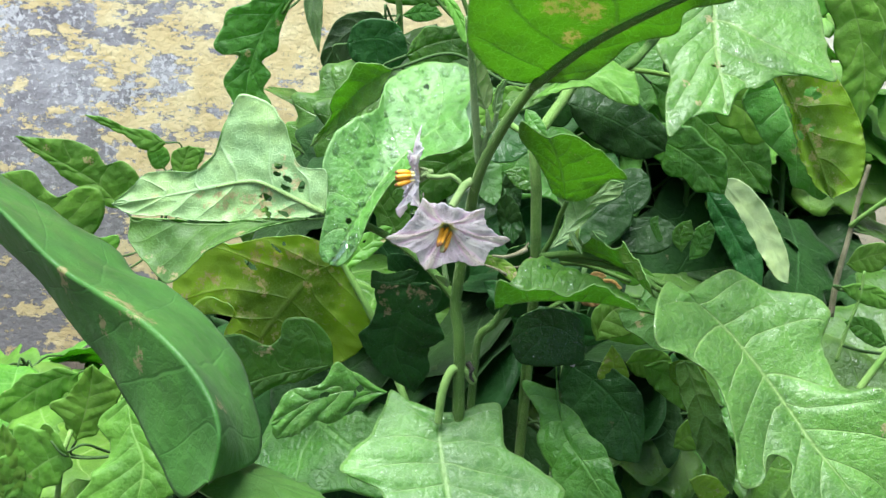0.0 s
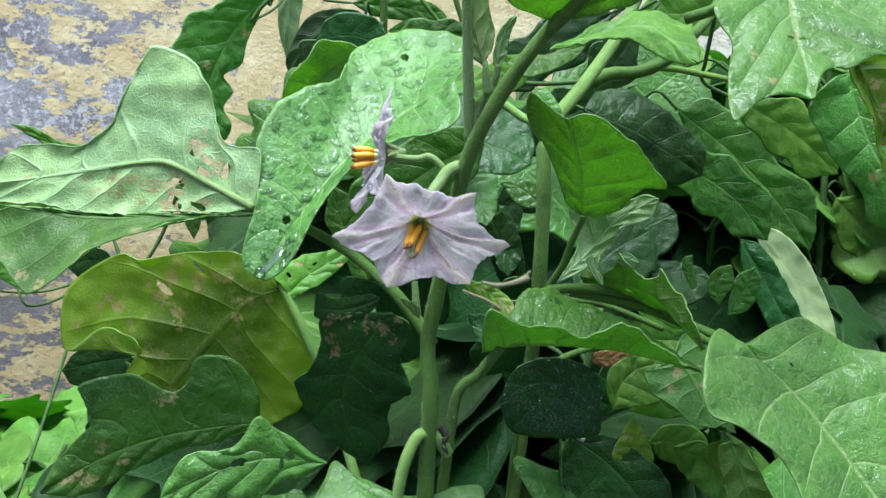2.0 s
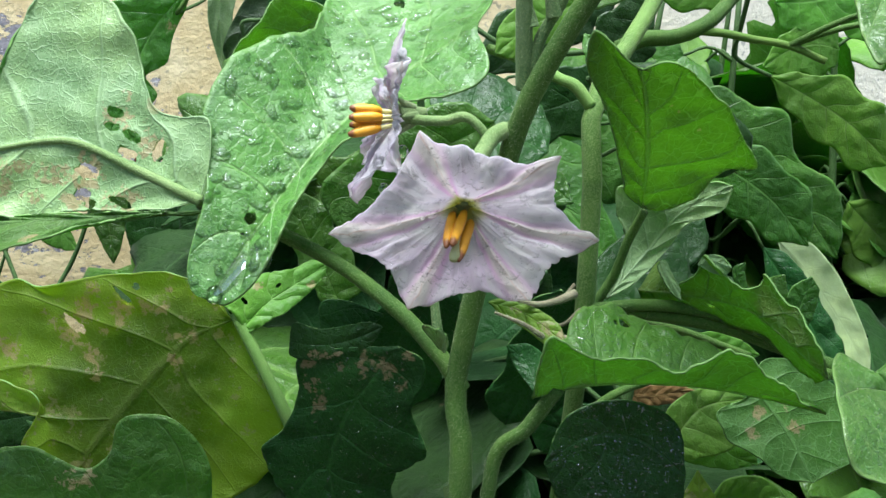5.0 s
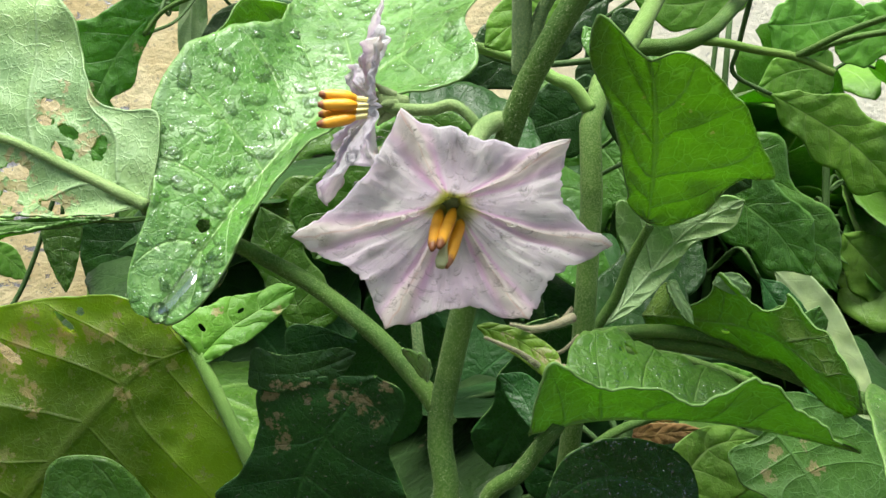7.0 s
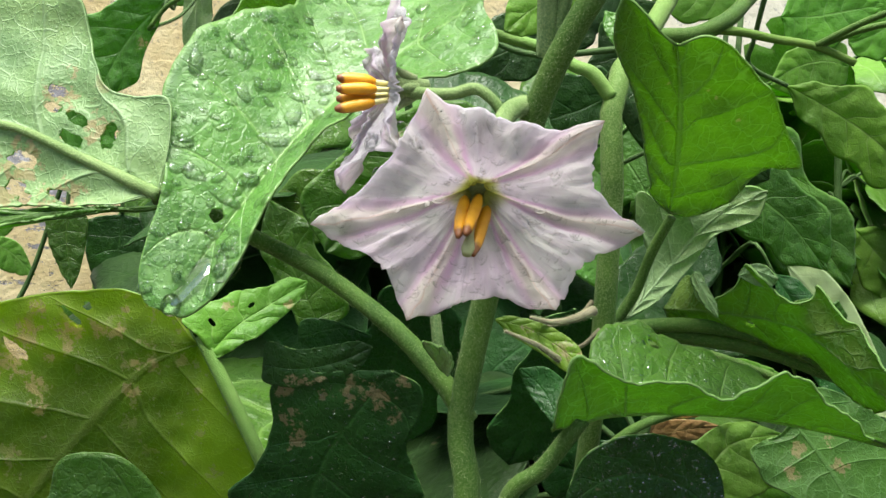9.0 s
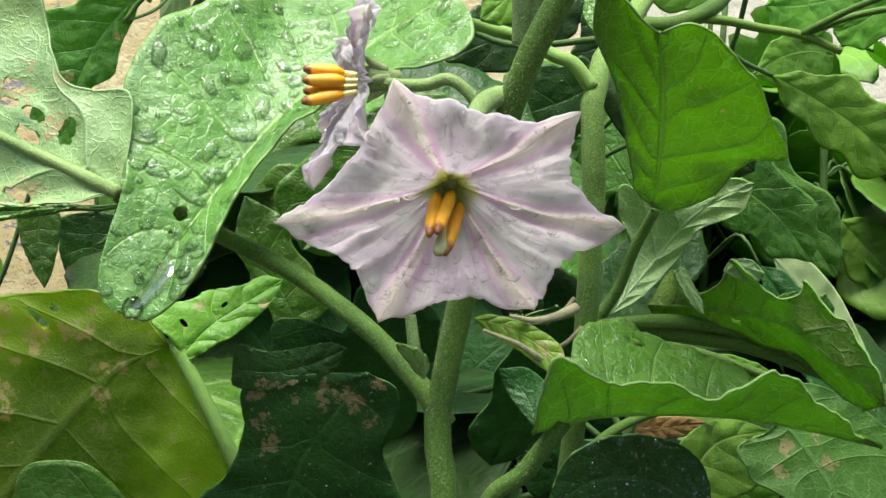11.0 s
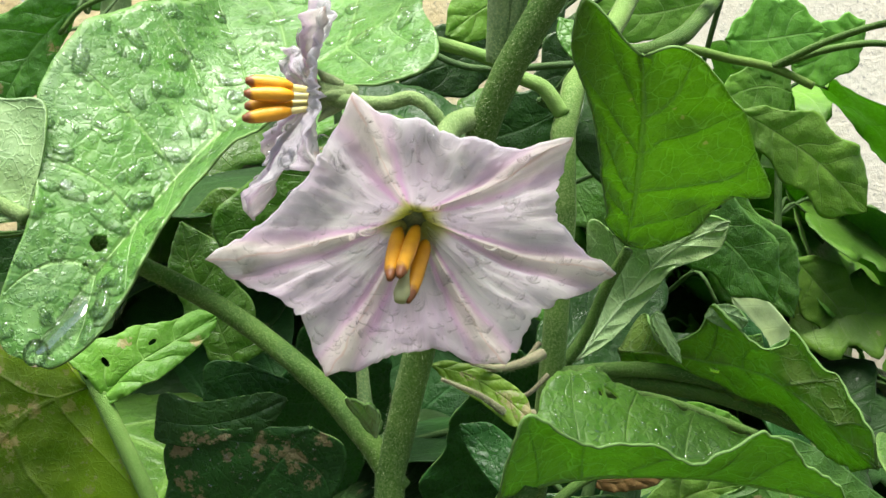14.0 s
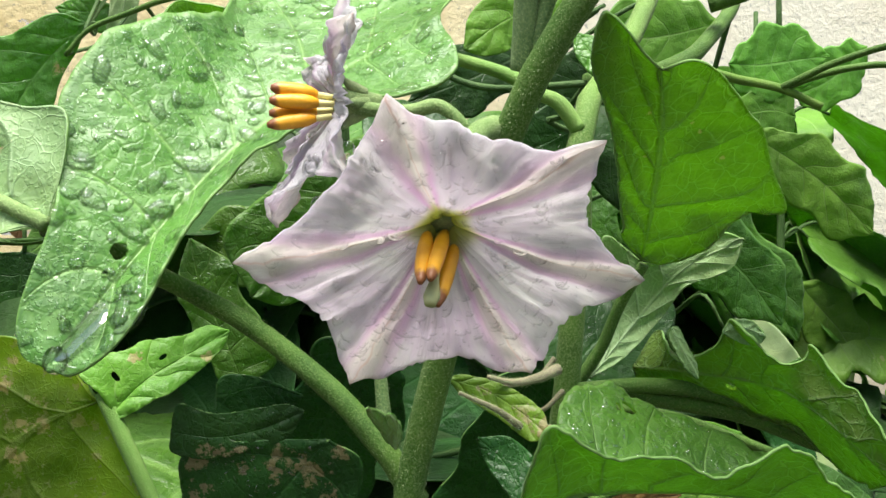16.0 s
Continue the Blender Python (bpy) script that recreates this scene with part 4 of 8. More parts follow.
leaf(plant, "backlit underside of a broad leaf with brown scorch marks", [(0.0413, 0.425, 0.4209), (0.0573, 0.39, 0.4382), (0.0737, 0.37, 0.4496), (0.0919, 0.35, 0.4596), (0.1093, 0.33, 0.4674)], (0.1789, 0.5526, 0.814),
     [(0.238, 0.0115, -0.0049), (0.46, 0.0139, 0.0013), (0.632, 0.0157, -0.0005), (0.709, 0.0078, -0.0002), (0.89, 0.0056, -0.0054)],
     [(0.068, -0.0215, -0.0061), (0.172, -0.0403, -0.0056), (0.316, -0.0524, -0.0032), (0.447, -0.0658, -0.0025), (0.714, -0.0615, 0.0039), (0.94, -0.0389, 0.0049)], yellow=0.4, veins=5, marks=[(0.444, -0.026, 0.0105, 0.0075), (0.489, -0.0284, 0.009, 0.0075), (0.482, -0.0156, 0.009, 0.009), (0.362, -0.0085, 0.0075, 0.006), (0.736, -0.0298, 0.0105, 0.009), (0.808, -0.0288, 0.009, 0.0075), (0.474, 0.0008, 0.0105, 0.0045)])
leaf(plant, "narrow light green leaf behind a stalk", [(0.0418, 0.435, 0.4128), (0.0597, 0.45, 0.42), (0.0757, 0.445, 0.4228), (0.0906, 0.433, 0.411)], (-0.0982, -0.5136, 0.8524),
     [(0.379, 0.0057, -0.0007), (0.583, 0.0158, -0.0017), (0.7, 0.0159, -0.0032), (0.869, 0.0093, -0.0015)],
     [(0.197, -0.005, 0.0012), (0.569, -0.0074, -0.0006), (0.846, -0.0052, -0.003), (0.972, -0.0018, -0.0014)], yellow=0.3)
leaf(plant, "small pale green young leaf", [(0.0307, 0.47, 0.4095), (0.0417, 0.475, 0.4123), (0.0514, 0.48, 0.4152), (0.061, 0.485, 0.4185)], (0.0539, -0.5825, 0.811),
     [(0.261, 0.007, -0.0024), (0.534, 0.0018, -0.0017), (0.895, 0.0039, 0.0016)],
     [(0.073, -0.0086, -0.0002), (0.328, -0.0076, -0.0012), (0.793, -0.0037, -0.0012)])
leaf(plant, "cupped bright green leaf seen from below", [(0.0689, 0.511, 0.3508), (0.0639, 0.495, 0.369), (0.059, 0.482, 0.381), (0.0542, 0.473, 0.3907)], (-0.0492, 0.7411, 0.6696),
     [(-0.041, 0.0059, 0.0001), (0.028, 0.0157, -0.0006), (0.173, 0.0253, 0.0008), (0.188, 0.0348, 0.0001), (0.423, 0.0284, -0.0001), (0.626, 0.0235, 0.0007), (0.853, 0.0148, 0.0009), (0.995, 0.0081, 0.0005)],
     [(0.168, -0.0064, -0.0005), (0.427, -0.0084, -0.0016), (0.814, -0.0113, 0.0002), (1.092, -0.014, 0.0009), (1.251, -0.0108, 0.0027), (1.208, -0.0072, 0.0016), (1.09, -0.0035, -0.0005)], yellow=0.2, veins=5, marks=[(0.802, -0.0024, 0.0009, 0.0009), (0.708, 0.0073, 0.0009, 0.0009), (0.65, 0.0095, 0.0008, 0.0008), (0.51, 0.0152, 0.0009, 0.0009), (0.436, -0.0043, 0.0009, 0.0007), (0.594, -0.003, 0.0007, 0.0007)])
leaf(plant, "pale wrinkled underside of a small leaf", [(0.0627, 0.525, 0.319), (0.0788, 0.535, 0.3337), (0.0894, 0.53, 0.3489), (0.1042, 0.526, 0.3578)], (0.1397, 0.9775, 0.1579),
     [(0.181, 0.0033, -0.0005), (0.425, 0.005, 0.0001), (0.662, 0.0043, -0.0001), (0.9, 0.0059, -0.0004)],
     [(0.328, -0.0062, 0.0003), (0.49, -0.0179, -0.0004), (0.613, -0.0221, -0.0001), (0.633, -0.008, 0.0001), (0.912, -0.0043, 0.0004)], pale=1)
leaf(plant, "glossy lobed leaf with brown dead patches", [(0.1525, 0.5461, 0.4819), (0.1472, 0.521, 0.4569), (0.1434, 0.4975, 0.4336), (0.1433, 0.4811, 0.4171), (0.143, 0.4665, 0.4024)], (0.0384, -0.7083, 0.7049),
     [(-0.064, 0.025, -0.0), (0.129, 0.0526, -0.0), (0.341, 0.0589, 0.0), (0.539, 0.0592, -0.0), (0.784, 0.0605, -0.0), (0.757, 0.0464, -0.0), (0.772, 0.0296, -0.0), (0.837, 0.0173, -0.0), (0.806, 0.0132, -0.0), (0.887, 0.0059, -0.0)],
     [(0.142, -0.0115, -0.0), (0.384, -0.0191, 0.0), (0.62, -0.0308, -0.0001), (0.753, -0.026, -0.0001), (0.929, -0.0306, -0.0), (1.126, -0.0313, 0.0), (1.034, -0.0214, -0.0), (0.991, -0.0093, -0.0)], veins=6, wet=1, beads=120, bead=0.0007, holes=[(0.706, -0.0026, 0.0012, 0.0018), (0.708, 0.0021, 0.001, 0.0014)], marks=[(0.705, -0.0002, 0.003, 0.005), (0.415, -0.0024, 0.005, 0.003), (0.824, -0.0185, 0.004, 0.003), (0.938, -0.0143, 0.003, 0.003)])
leaf(plant, "spotted green leaf hanging behind others", [(0.2043, 0.58, 0.4188), (0.213, 0.575, 0.3915), (0.2268, 0.57, 0.368), (0.2418, 0.565, 0.346)], (0.0542, -0.9949, 0.0852),
     [(0.079, 0.015, 0.0051), (0.401, 0.0258, 0.0014), (0.778, 0.023, -0.0045), (1.019, 0.0151, -0.0091)],
     [(0.016, -0.0123, 0.007), (0.145, -0.0249, 0.0041), (0.293, -0.0221, 0.0021), (0.406, -0.0201, 0.0004), (0.547, -0.0157, -0.0015), (0.671, -0.0139, -0.0032), (0.805, -0.0169, -0.0057), (0.888, -0.0123, -0.0065), (1.023, -0.0063, -0.0081)], wet=1, veins=6, marks=[(0.3, 0.006, 0.005, 0.004), (0.6, -0.006, 0.005, 0.004), (0.15, 0.004, 0.004, 0.003)])
leaf(plant, "dark green shaded leaf", [(0.0833, 0.62, 0.3952), (0.1117, 0.62, 0.3848), (0.1311, 0.62, 0.3742), (0.1493, 0.62, 0.3635)], (0.0764, -0.9789, 0.1898),
     [(0.066, 0.0142, -0.0073), (0.3, 0.0215, -0.0057), (0.586, 0.0182, -0.0013), (0.899, 0.0125, 0.0026)],
     [(0.101, -0.0083, -0.0017), (0.309, -0.0169, -0.0035), (0.609, -0.018, -0.0037), (0.868, -0.0124, -0.0026)], dark=1)
leaf(plant, "dark green shaded leaf with wavy edge", [(0.1688, 0.76, 0.3991), (0.2116, 0.76, 0.3693), (0.2432, 0.762, 0.3405), (0.2721, 0.764, 0.3072)], (0.0225, -0.9995, -0.0242),
     [(0.109, 0.0188, -0.0001), (0.376, 0.0273, -0.0001), (0.567, 0.0193, 0.0), (0.824, 0.0223, 0.0001)],
     [(0.15, -0.0133, 0.0001), (0.36, -0.0286, 0.0002), (0.501, -0.0233, 0.0), (0.627, -0.0306, -0.0001), (0.795, -0.0215, -0.0001)], lobes=0.13)
leaf(plant, "pale yellowish strap-shaped leaf", [(0.2311, 0.76, 0.3189), (0.252, 0.757, 0.2966), (0.272, 0.752, 0.2692), (0.2822, 0.748, 0.2504), (0.2896, 0.745, 0.2345)], (0.1048, 0.989, -0.104),
     [(0.098, 0.0048, -0.0001), (0.299, 0.0096, -0.0001), (0.518, 0.0121, -0.001), (0.766, 0.0106, -0.0007), (0.937, 0.007, -0.0005)],
     [(0.057, -0.0094, -0.0004), (0.197, -0.0139, -0.001), (0.395, -0.0139, -0.0013), (0.611, -0.0111, -0.0009), (0.826, -0.0078, 0.0003)], pale=2)
leaf(plant, "folded green leaf with a downy upper face", [(0.0273, 0.465, 0.3017), (0.0451, 0.47, 0.3039), (0.073, 0.475, 0.3027), (0.0936, 0.475, 0.2999), (0.1129, 0.47, 0.2965)], (0.0, 0.0995, 0.995),
     [(0.173, 0.0102, 0.0125), (0.233, 0.0154, 0.0178), (0.314, 0.0164, 0.0208), (0.425, 0.0167, 0.0183), (0.532, 0.0137, 0.0138), (0.687, 0.0135, 0.011), (0.801, 0.0102, 0.0063)],
     [(-0.023, -0.0105, 0.0109), (-0.001, -0.0146, 0.0179), (0.108, -0.016, 0.0116), (0.243, -0.0169, 0.0087), (0.376, -0.0191, 0.007), (0.487, -0.021, 0.0109), (0.622, -0.0187, 0.0103), (0.803, -0.0133, 0.0067)], veins=7, beads=700, bead=0.00035, glow=1, holes=[(0.379, 0.0128, 0.002, 0.001), (0.354, 0.0124, 0.0008, 0.0008)])
leaf(plant, "small dark green leaf beside the main stalk", [(0.0293, 0.468, 0.3011), (0.0283, 0.472, 0.3061), (0.0259, 0.476, 0.3099), (0.0219, 0.478, 0.3129)], (-0.2846, -0.8218, 0.4936),
     [(0.402, 0.003, 0.0001), (0.814, 0.0024, -0.0006)],
     [(0.172, -0.0044, -0.0007), (0.47, -0.0056, -0.0), (0.761, -0.004, 0.0008)], dark=1)
leaf(plant, "wavy-edged leaf with a curled tip", [(0.0714, 0.518, 0.3232), (0.0811, 0.503, 0.3244), (0.0936, 0.486, 0.3236), (0.1017, 0.476, 0.317), (0.1117, 0.468, 0.3069)], (0.7323, 0.4031, 0.5489),
     [(0.004, 0.0077, 0.0007), (0.227, 0.0127, 0.0034), (0.531, 0.0204, 0.0082), (0.955, 0.0205, 0.0107)],
     [(0.043, -0.0039, 0.0111), (0.249, -0.0059, -0.0034), (0.375, -0.0105, -0.0017), (0.435, -0.0177, -0.0013), (0.495, -0.0162, -0.0024), (0.535, -0.011, -0.001), (0.597, -0.0086, 0.0027), (0.603, -0.0124, 0.005), (0.668, -0.01, 0.0046), (0.745, -0.0087, 0.0044), (0.901, -0.0069, 0.0009)], glow=1, veins=7, holes=[(0.373, 0.0037, 0.0012, 0.001)])
leaf(plant, "large deeply lobed aubergine leaf with pale veins", [(0.1316, 0.479, 0.3057), (0.1539, 0.472, 0.2856), (0.1746, 0.455, 0.2601), (0.1898, 0.435, 0.2375), (0.2063, 0.415, 0.2182)], (0.1118, -0.7392, 0.6642),
     [(0.044, 0.02, -0.0009), (0.107, 0.0329, -0.001), (0.217, 0.0383, 0.0009), (0.315, 0.0512, 0.008), (0.392, 0.0496, 0.0084), (0.478, 0.0354, 0.005), (0.627, 0.031, 0.0099), (0.707, 0.0396, 0.0198), (0.919, 0.043, 0.0145), (1.078, 0.0231, -0.003)],
     [(-0.087, -0.002, -0.002), (-0.056, -0.0294, 0.0088), (0.014, -0.0415, 0.0111), (0.111, -0.0367, 0.0113), (0.368, -0.0315, 0.0109), (0.617, -0.0383, 0.0038), (0.75, -0.046, -0.0029), (0.776, -0.0358, -0.0009), (0.714, -0.0261, 0.003), (0.771, -0.0181, 0.0027), (0.849, -0.0276, 0.0019), (0.969, -0.0278, 0.0017)], veins=8, beads=220, bead=0.0008, wet=1, holes=[(0.712, -0.0027, 0.0012, 0.0008), (0.145, 0.0083, 0.001, 0.0007)], marks=[(0.85, 0.0307, 0.004, 0.003)])
leaf(plant, "light green lobed leaf on an arching stalk", [(-0.0012, 0.471, 0.2395), (-0.0021, 0.4614, 0.2312), (0.0003, 0.4467, 0.2187), (0.0032, 0.4316, 0.2058), (0.0046, 0.4182, 0.1944)], (-0.0053, -0.6497, 0.7602),
     [(-0.033, 0.0129, -0.0001), (-0.101, 0.0213, -0.0001), (-0.122, 0.0319, -0.0001), (0.037, 0.0343, -0.0), (0.374, 0.0349, 0.0), (0.463, 0.0425, -0.0), (0.615, 0.0527, -0.0), (0.749, 0.0607, 0.0), (0.863, 0.0473, -0.0), (0.941, 0.0234, -0.0)],
     [(-0.065, -0.0123, -0.0001), (-0.105, -0.0211, -0.0001), (-0.176, -0.0289, -0.0001), (-0.015, -0.0314, -0.0), (0.17, -0.0374, 0.0), (0.235, -0.0466, 0.0), (0.354, -0.0542, 0.0), (0.471, -0.0436, -0.0), (0.552, -0.0347, -0.0), (0.738, -0.0307, 0.0), (0.901, -0.0168, -0.0)], veins=6, wet=1)
leaf(plant, "dark green wet leaf with brown patches", [(-0.0085, 0.482, 0.311), (-0.0168, 0.485, 0.2995), (-0.0246, 0.49, 0.2853), (-0.0272, 0.495, 0.2667), (-0.0168, 0.5, 0.2398)], (-0.0791, -0.9733, -0.2156),
     [(-0.016, 0.0076, 0.0002), (0.029, 0.0116, 0.0009), (0.166, 0.0143, 0.001), (0.251, 0.0235, 0.0019), (0.38, 0.0268, 0.0022), (0.509, 0.0217, -0.0002), (0.756, 0.0169, -0.0028), (0.883, 0.0137, -0.0023)],
     [(0.121, -0.0118, -0.0009), (0.239, -0.0206, -0.0015), (0.348, -0.0152, -0.0005), (0.454, -0.015, 0.0001), (0.529, -0.0203, 0.001), (0.588, -0.0174, 0.0014), (0.666, -0.0142, 0.0019), (0.761, -0.0107, 0.0018)], wet=1, dark=1, beads=500, bead=0.00032, marks=[(0.24, -0.0172, 0.004, 0.003), (0.295, -0.0124, 0.004, 0.004), (0.338, -0.0086, 0.005, 0.003), (0.107, -0.0044, 0.004, 0.004), (0.086, 0.0014, 0.004, 0.005), (0.104, 0.007, 0.003, 0.003), (0.175, -0.0097, 0.002, 0.003), (-0.047, 0.0036, 0.003, 0.003), (0.162, -0.0028, 0.002, 0.002)])
leaf(plant, "dull curled leaf with a scorched edge", [(-0.0392, 0.486, 0.3112), (-0.0307, 0.485, 0.3106), (-0.0221, 0.484, 0.3125), (-0.0134, 0.483, 0.3166)], (-0.11, -0.9939, -0.0098),
     [(0.015, 0.0057, -0.0001), (0.332, 0.0047, -0.0), (0.898, 0.0028, 0.0001)],
     [(0.027, -0.004, 0.0001), (0.309, -0.0044, 0.0), (0.543, -0.0033, -0.0), (0.821, -0.0034, -0.0001)], dark=1, marks=[(0.311, -0.0035, 0.004, 0.003), (0.48, -0.0034, 0.003, 0.002)])
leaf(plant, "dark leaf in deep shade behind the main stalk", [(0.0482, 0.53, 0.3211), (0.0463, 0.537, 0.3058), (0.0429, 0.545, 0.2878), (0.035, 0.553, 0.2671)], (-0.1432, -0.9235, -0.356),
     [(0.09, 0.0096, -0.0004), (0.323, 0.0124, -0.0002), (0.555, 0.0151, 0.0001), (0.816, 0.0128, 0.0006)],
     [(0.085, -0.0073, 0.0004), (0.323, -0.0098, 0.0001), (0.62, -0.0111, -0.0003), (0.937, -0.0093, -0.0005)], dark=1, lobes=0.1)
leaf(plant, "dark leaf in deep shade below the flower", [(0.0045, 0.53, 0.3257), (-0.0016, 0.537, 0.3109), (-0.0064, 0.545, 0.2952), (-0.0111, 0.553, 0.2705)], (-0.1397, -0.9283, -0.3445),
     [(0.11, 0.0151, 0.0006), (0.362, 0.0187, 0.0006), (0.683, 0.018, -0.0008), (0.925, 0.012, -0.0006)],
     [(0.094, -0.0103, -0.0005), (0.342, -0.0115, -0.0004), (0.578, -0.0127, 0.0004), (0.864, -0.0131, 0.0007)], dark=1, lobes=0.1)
leaf(plant, "mid green leaf hanging in the shade", [(-0.1504, 0.72, 0.3363), (-0.1505, 0.72, 0.3228), (-0.1493, 0.72, 0.312), (-0.1481, 0.72, 0.2996)], (0.0, -1.0, -0.0),
     [(0.046, 0.0089, 0.0), (0.456, 0.0084, -0.0), (0.815, 0.004, -0.0)],
     [(0.073, -0.0097, -0.0), (0.364, -0.0085, 0.0), (0.687, -0.0056, -0.0)])
leaf(plant, "dark leaf hanging in the shade", [(-0.1296, 0.74, 0.335), (-0.1308, 0.74, 0.3222), (-0.1319, 0.74, 0.308), (-0.133, 0.74, 0.2922)], (0.0, -1.0, 0.0),
     [(0.058, 0.0141, 0.0), (0.386, 0.0175, -0.0), (0.806, 0.0117, 0.0)],
     [(0.114, -0.0159, -0.0), (0.408, -0.016, 0.0), (0.79, -0.0104, -0.0)], dark=1)
leaf(plant, "light green leaf tip in a gap", [(-0.1991, 0.75, 0.3176), (-0.1896, 0.75, 0.3156), (-0.1821, 0.75, 0.3101), (-0.1744, 0.75, 0.3023)], (0.0, -1.0, -0.0),
     [(0.235, 0.005, -0.0), (0.505, 0.0057, 0.0)],
     [(0.311, -0.0099, -0.0), (0.816, -0.0061, -0.0)], fresh=1)
leaf(plant, "dark small leaf low in the shade", [(-0.175, 0.68, 0.2294), (-0.1883, 0.68, 0.2273), (-0.2016, 0.68, 0.2241), (-0.2184, 0.68, 0.2188)], (0.0, -1.0, 0.0),
     [(0.131, 0.0114, 0.0), (0.559, 0.0137, -0.0), (0.932, 0.0099, -0.0)],
     [(0.106, -0.0089, 0.0), (0.452, -0.011, -0.0), (0.766, -0.0085, -0.0)], dark=1)
leaf(plant, "dark small leaf under the folded leaf", [(-0.1918, 0.7, 0.2796), (-0.2015, 0.7, 0.2849), (-0.2115, 0.7, 0.2851), (-0.2219, 0.7, 0.28)], (0.0, -1.0, -0.0),
     [(0.095, 0.0081, -0.0), (0.856, 0.0108, 0.0)],
     [(0.306, -0.0078, 0.0), (0.596, -0.0074, -0.0)], dark=1)
leaf(plant, "mid green leaf before the wall", [(0.3437, 0.92, 0.347), (0.3615, 0.92, 0.3286), (0.3794, 0.92, 0.3099), (0.4075, 0.92, 0.2863)], (0.0, -1.0, -0.0),
     [(0.224, 0.0206, 0.0), (0.543, 0.0226, 0.0), (0.838, 0.0187, 0.0)],
     [(0.162, -0.0184, -0.0), (0.439, -0.02, 0.0), (0.767, -0.0168, -0.0)], fresh=1, lobes=0.1)
leaf(plant, "mid green leaf before the wall", [(0.3229, 0.85, 0.3375), (0.3404, 0.85, 0.321), (0.3581, 0.85, 0.3043), (0.3767, 0.85, 0.2778)], (0.0, -1.0, -0.0),
     [(0.215, 0.0174, -0.0), (0.513, 0.0198, -0.0), (0.781, 0.015, -0.0)],
     [(0.135, -0.0157, -0.0), (0.404, -0.0202, 0.0), (0.818, -0.0156, -0.0)], fresh=1, lobes=0.1)
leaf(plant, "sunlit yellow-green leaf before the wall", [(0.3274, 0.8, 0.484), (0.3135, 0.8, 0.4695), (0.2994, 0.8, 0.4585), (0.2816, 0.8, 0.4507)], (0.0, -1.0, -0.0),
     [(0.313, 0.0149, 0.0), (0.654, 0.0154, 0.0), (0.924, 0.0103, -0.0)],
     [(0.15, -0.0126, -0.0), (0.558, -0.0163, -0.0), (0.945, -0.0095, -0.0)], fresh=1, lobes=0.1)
leaf(plant, "bluish green leaf tip", [(-0.032, 0.52, 0.3079), (-0.0291, 0.52, 0.313), (-0.0207, 0.52, 0.3152), (-0.0121, 0.52, 0.3131)], (-0.0, -1.0, 0.0),
     [(0.246, 0.0046, 0.0), (0.516, 0.0024, 0.0)],
     [(0.061, -0.0072, -0.0), (0.925, -0.0036, -0.0)], dark=1)
leaf(plant, "mid green lobed leaf with brown scars", [(-0.064, 0.505, 0.255), (-0.0824, 0.503, 0.2525), (-0.1055, 0.5, 0.2479), (-0.128, 0.496, 0.2391), (-0.1521, 0.492, 0.2246)], (0.1314, -0.9906, 0.0383),
     [(0.153, 0.0059, -0.0001), (0.351, 0.0072, -0.0001), (0.598, 0.0099, 0.0), (0.848, 0.0102, 0.0003)],
     [(-0.014, -0.012, 0.0004), (0.02, -0.0223, 0.0005), (0.11, -0.0306, 0.0007), (0.227, -0.031, 0.0005), (0.274, -0.0222, 0.0004), (0.352, -0.0188, 0.0003), (0.465, -0.0294, 0.0), (0.572, -0.0321, -0.0003), (0.661, -0.0317, -0.0005), (0.645, -0.0227, -0.0003), (0.664, -0.0162, -0.0002), (0.765, -0.0116, -0.0003), (0.894, -0.0069, -0.0002)], marks=[(0.382, -0.0164, 0.008, 0.004), (0.677, -0.0049, 0.004, 0.004), (0.847, 0.0014, 0.008, 0.003), (0.788, 0.0058, 0.006, 0.003), (0.616, 0.0045, 0.004, 0.003)])
leaf(plant, "chewed bright green leaf with holes", [(-0.0306, 0.47, 0.2525), (-0.0524, 0.465, 0.2553), (-0.0708, 0.46, 0.2514), (-0.0911, 0.455, 0.2413)], (0.2231, -0.9732, 0.0559),
     [(0.252, 0.0102, -0.0005), (0.557, 0.0151, 0.0002), (0.807, 0.0112, 0.0007), (1.043, 0.0111, -0.0001)],
     [(0.175, -0.0056, 0.0004), (0.371, -0.0164, 0.0005), (0.504, -0.0083, -0.0), (0.77, -0.0094, -0.0005), (0.91, -0.0064, -0.0004)], veins=4, wet=1, lobes=0.13, holes=[(0.52, -0.0006, 0.003, 0.0015), (0.231, -0.0009, 0.002, 0.002), (0.27, 0.0022, 0.001, 0.002)])
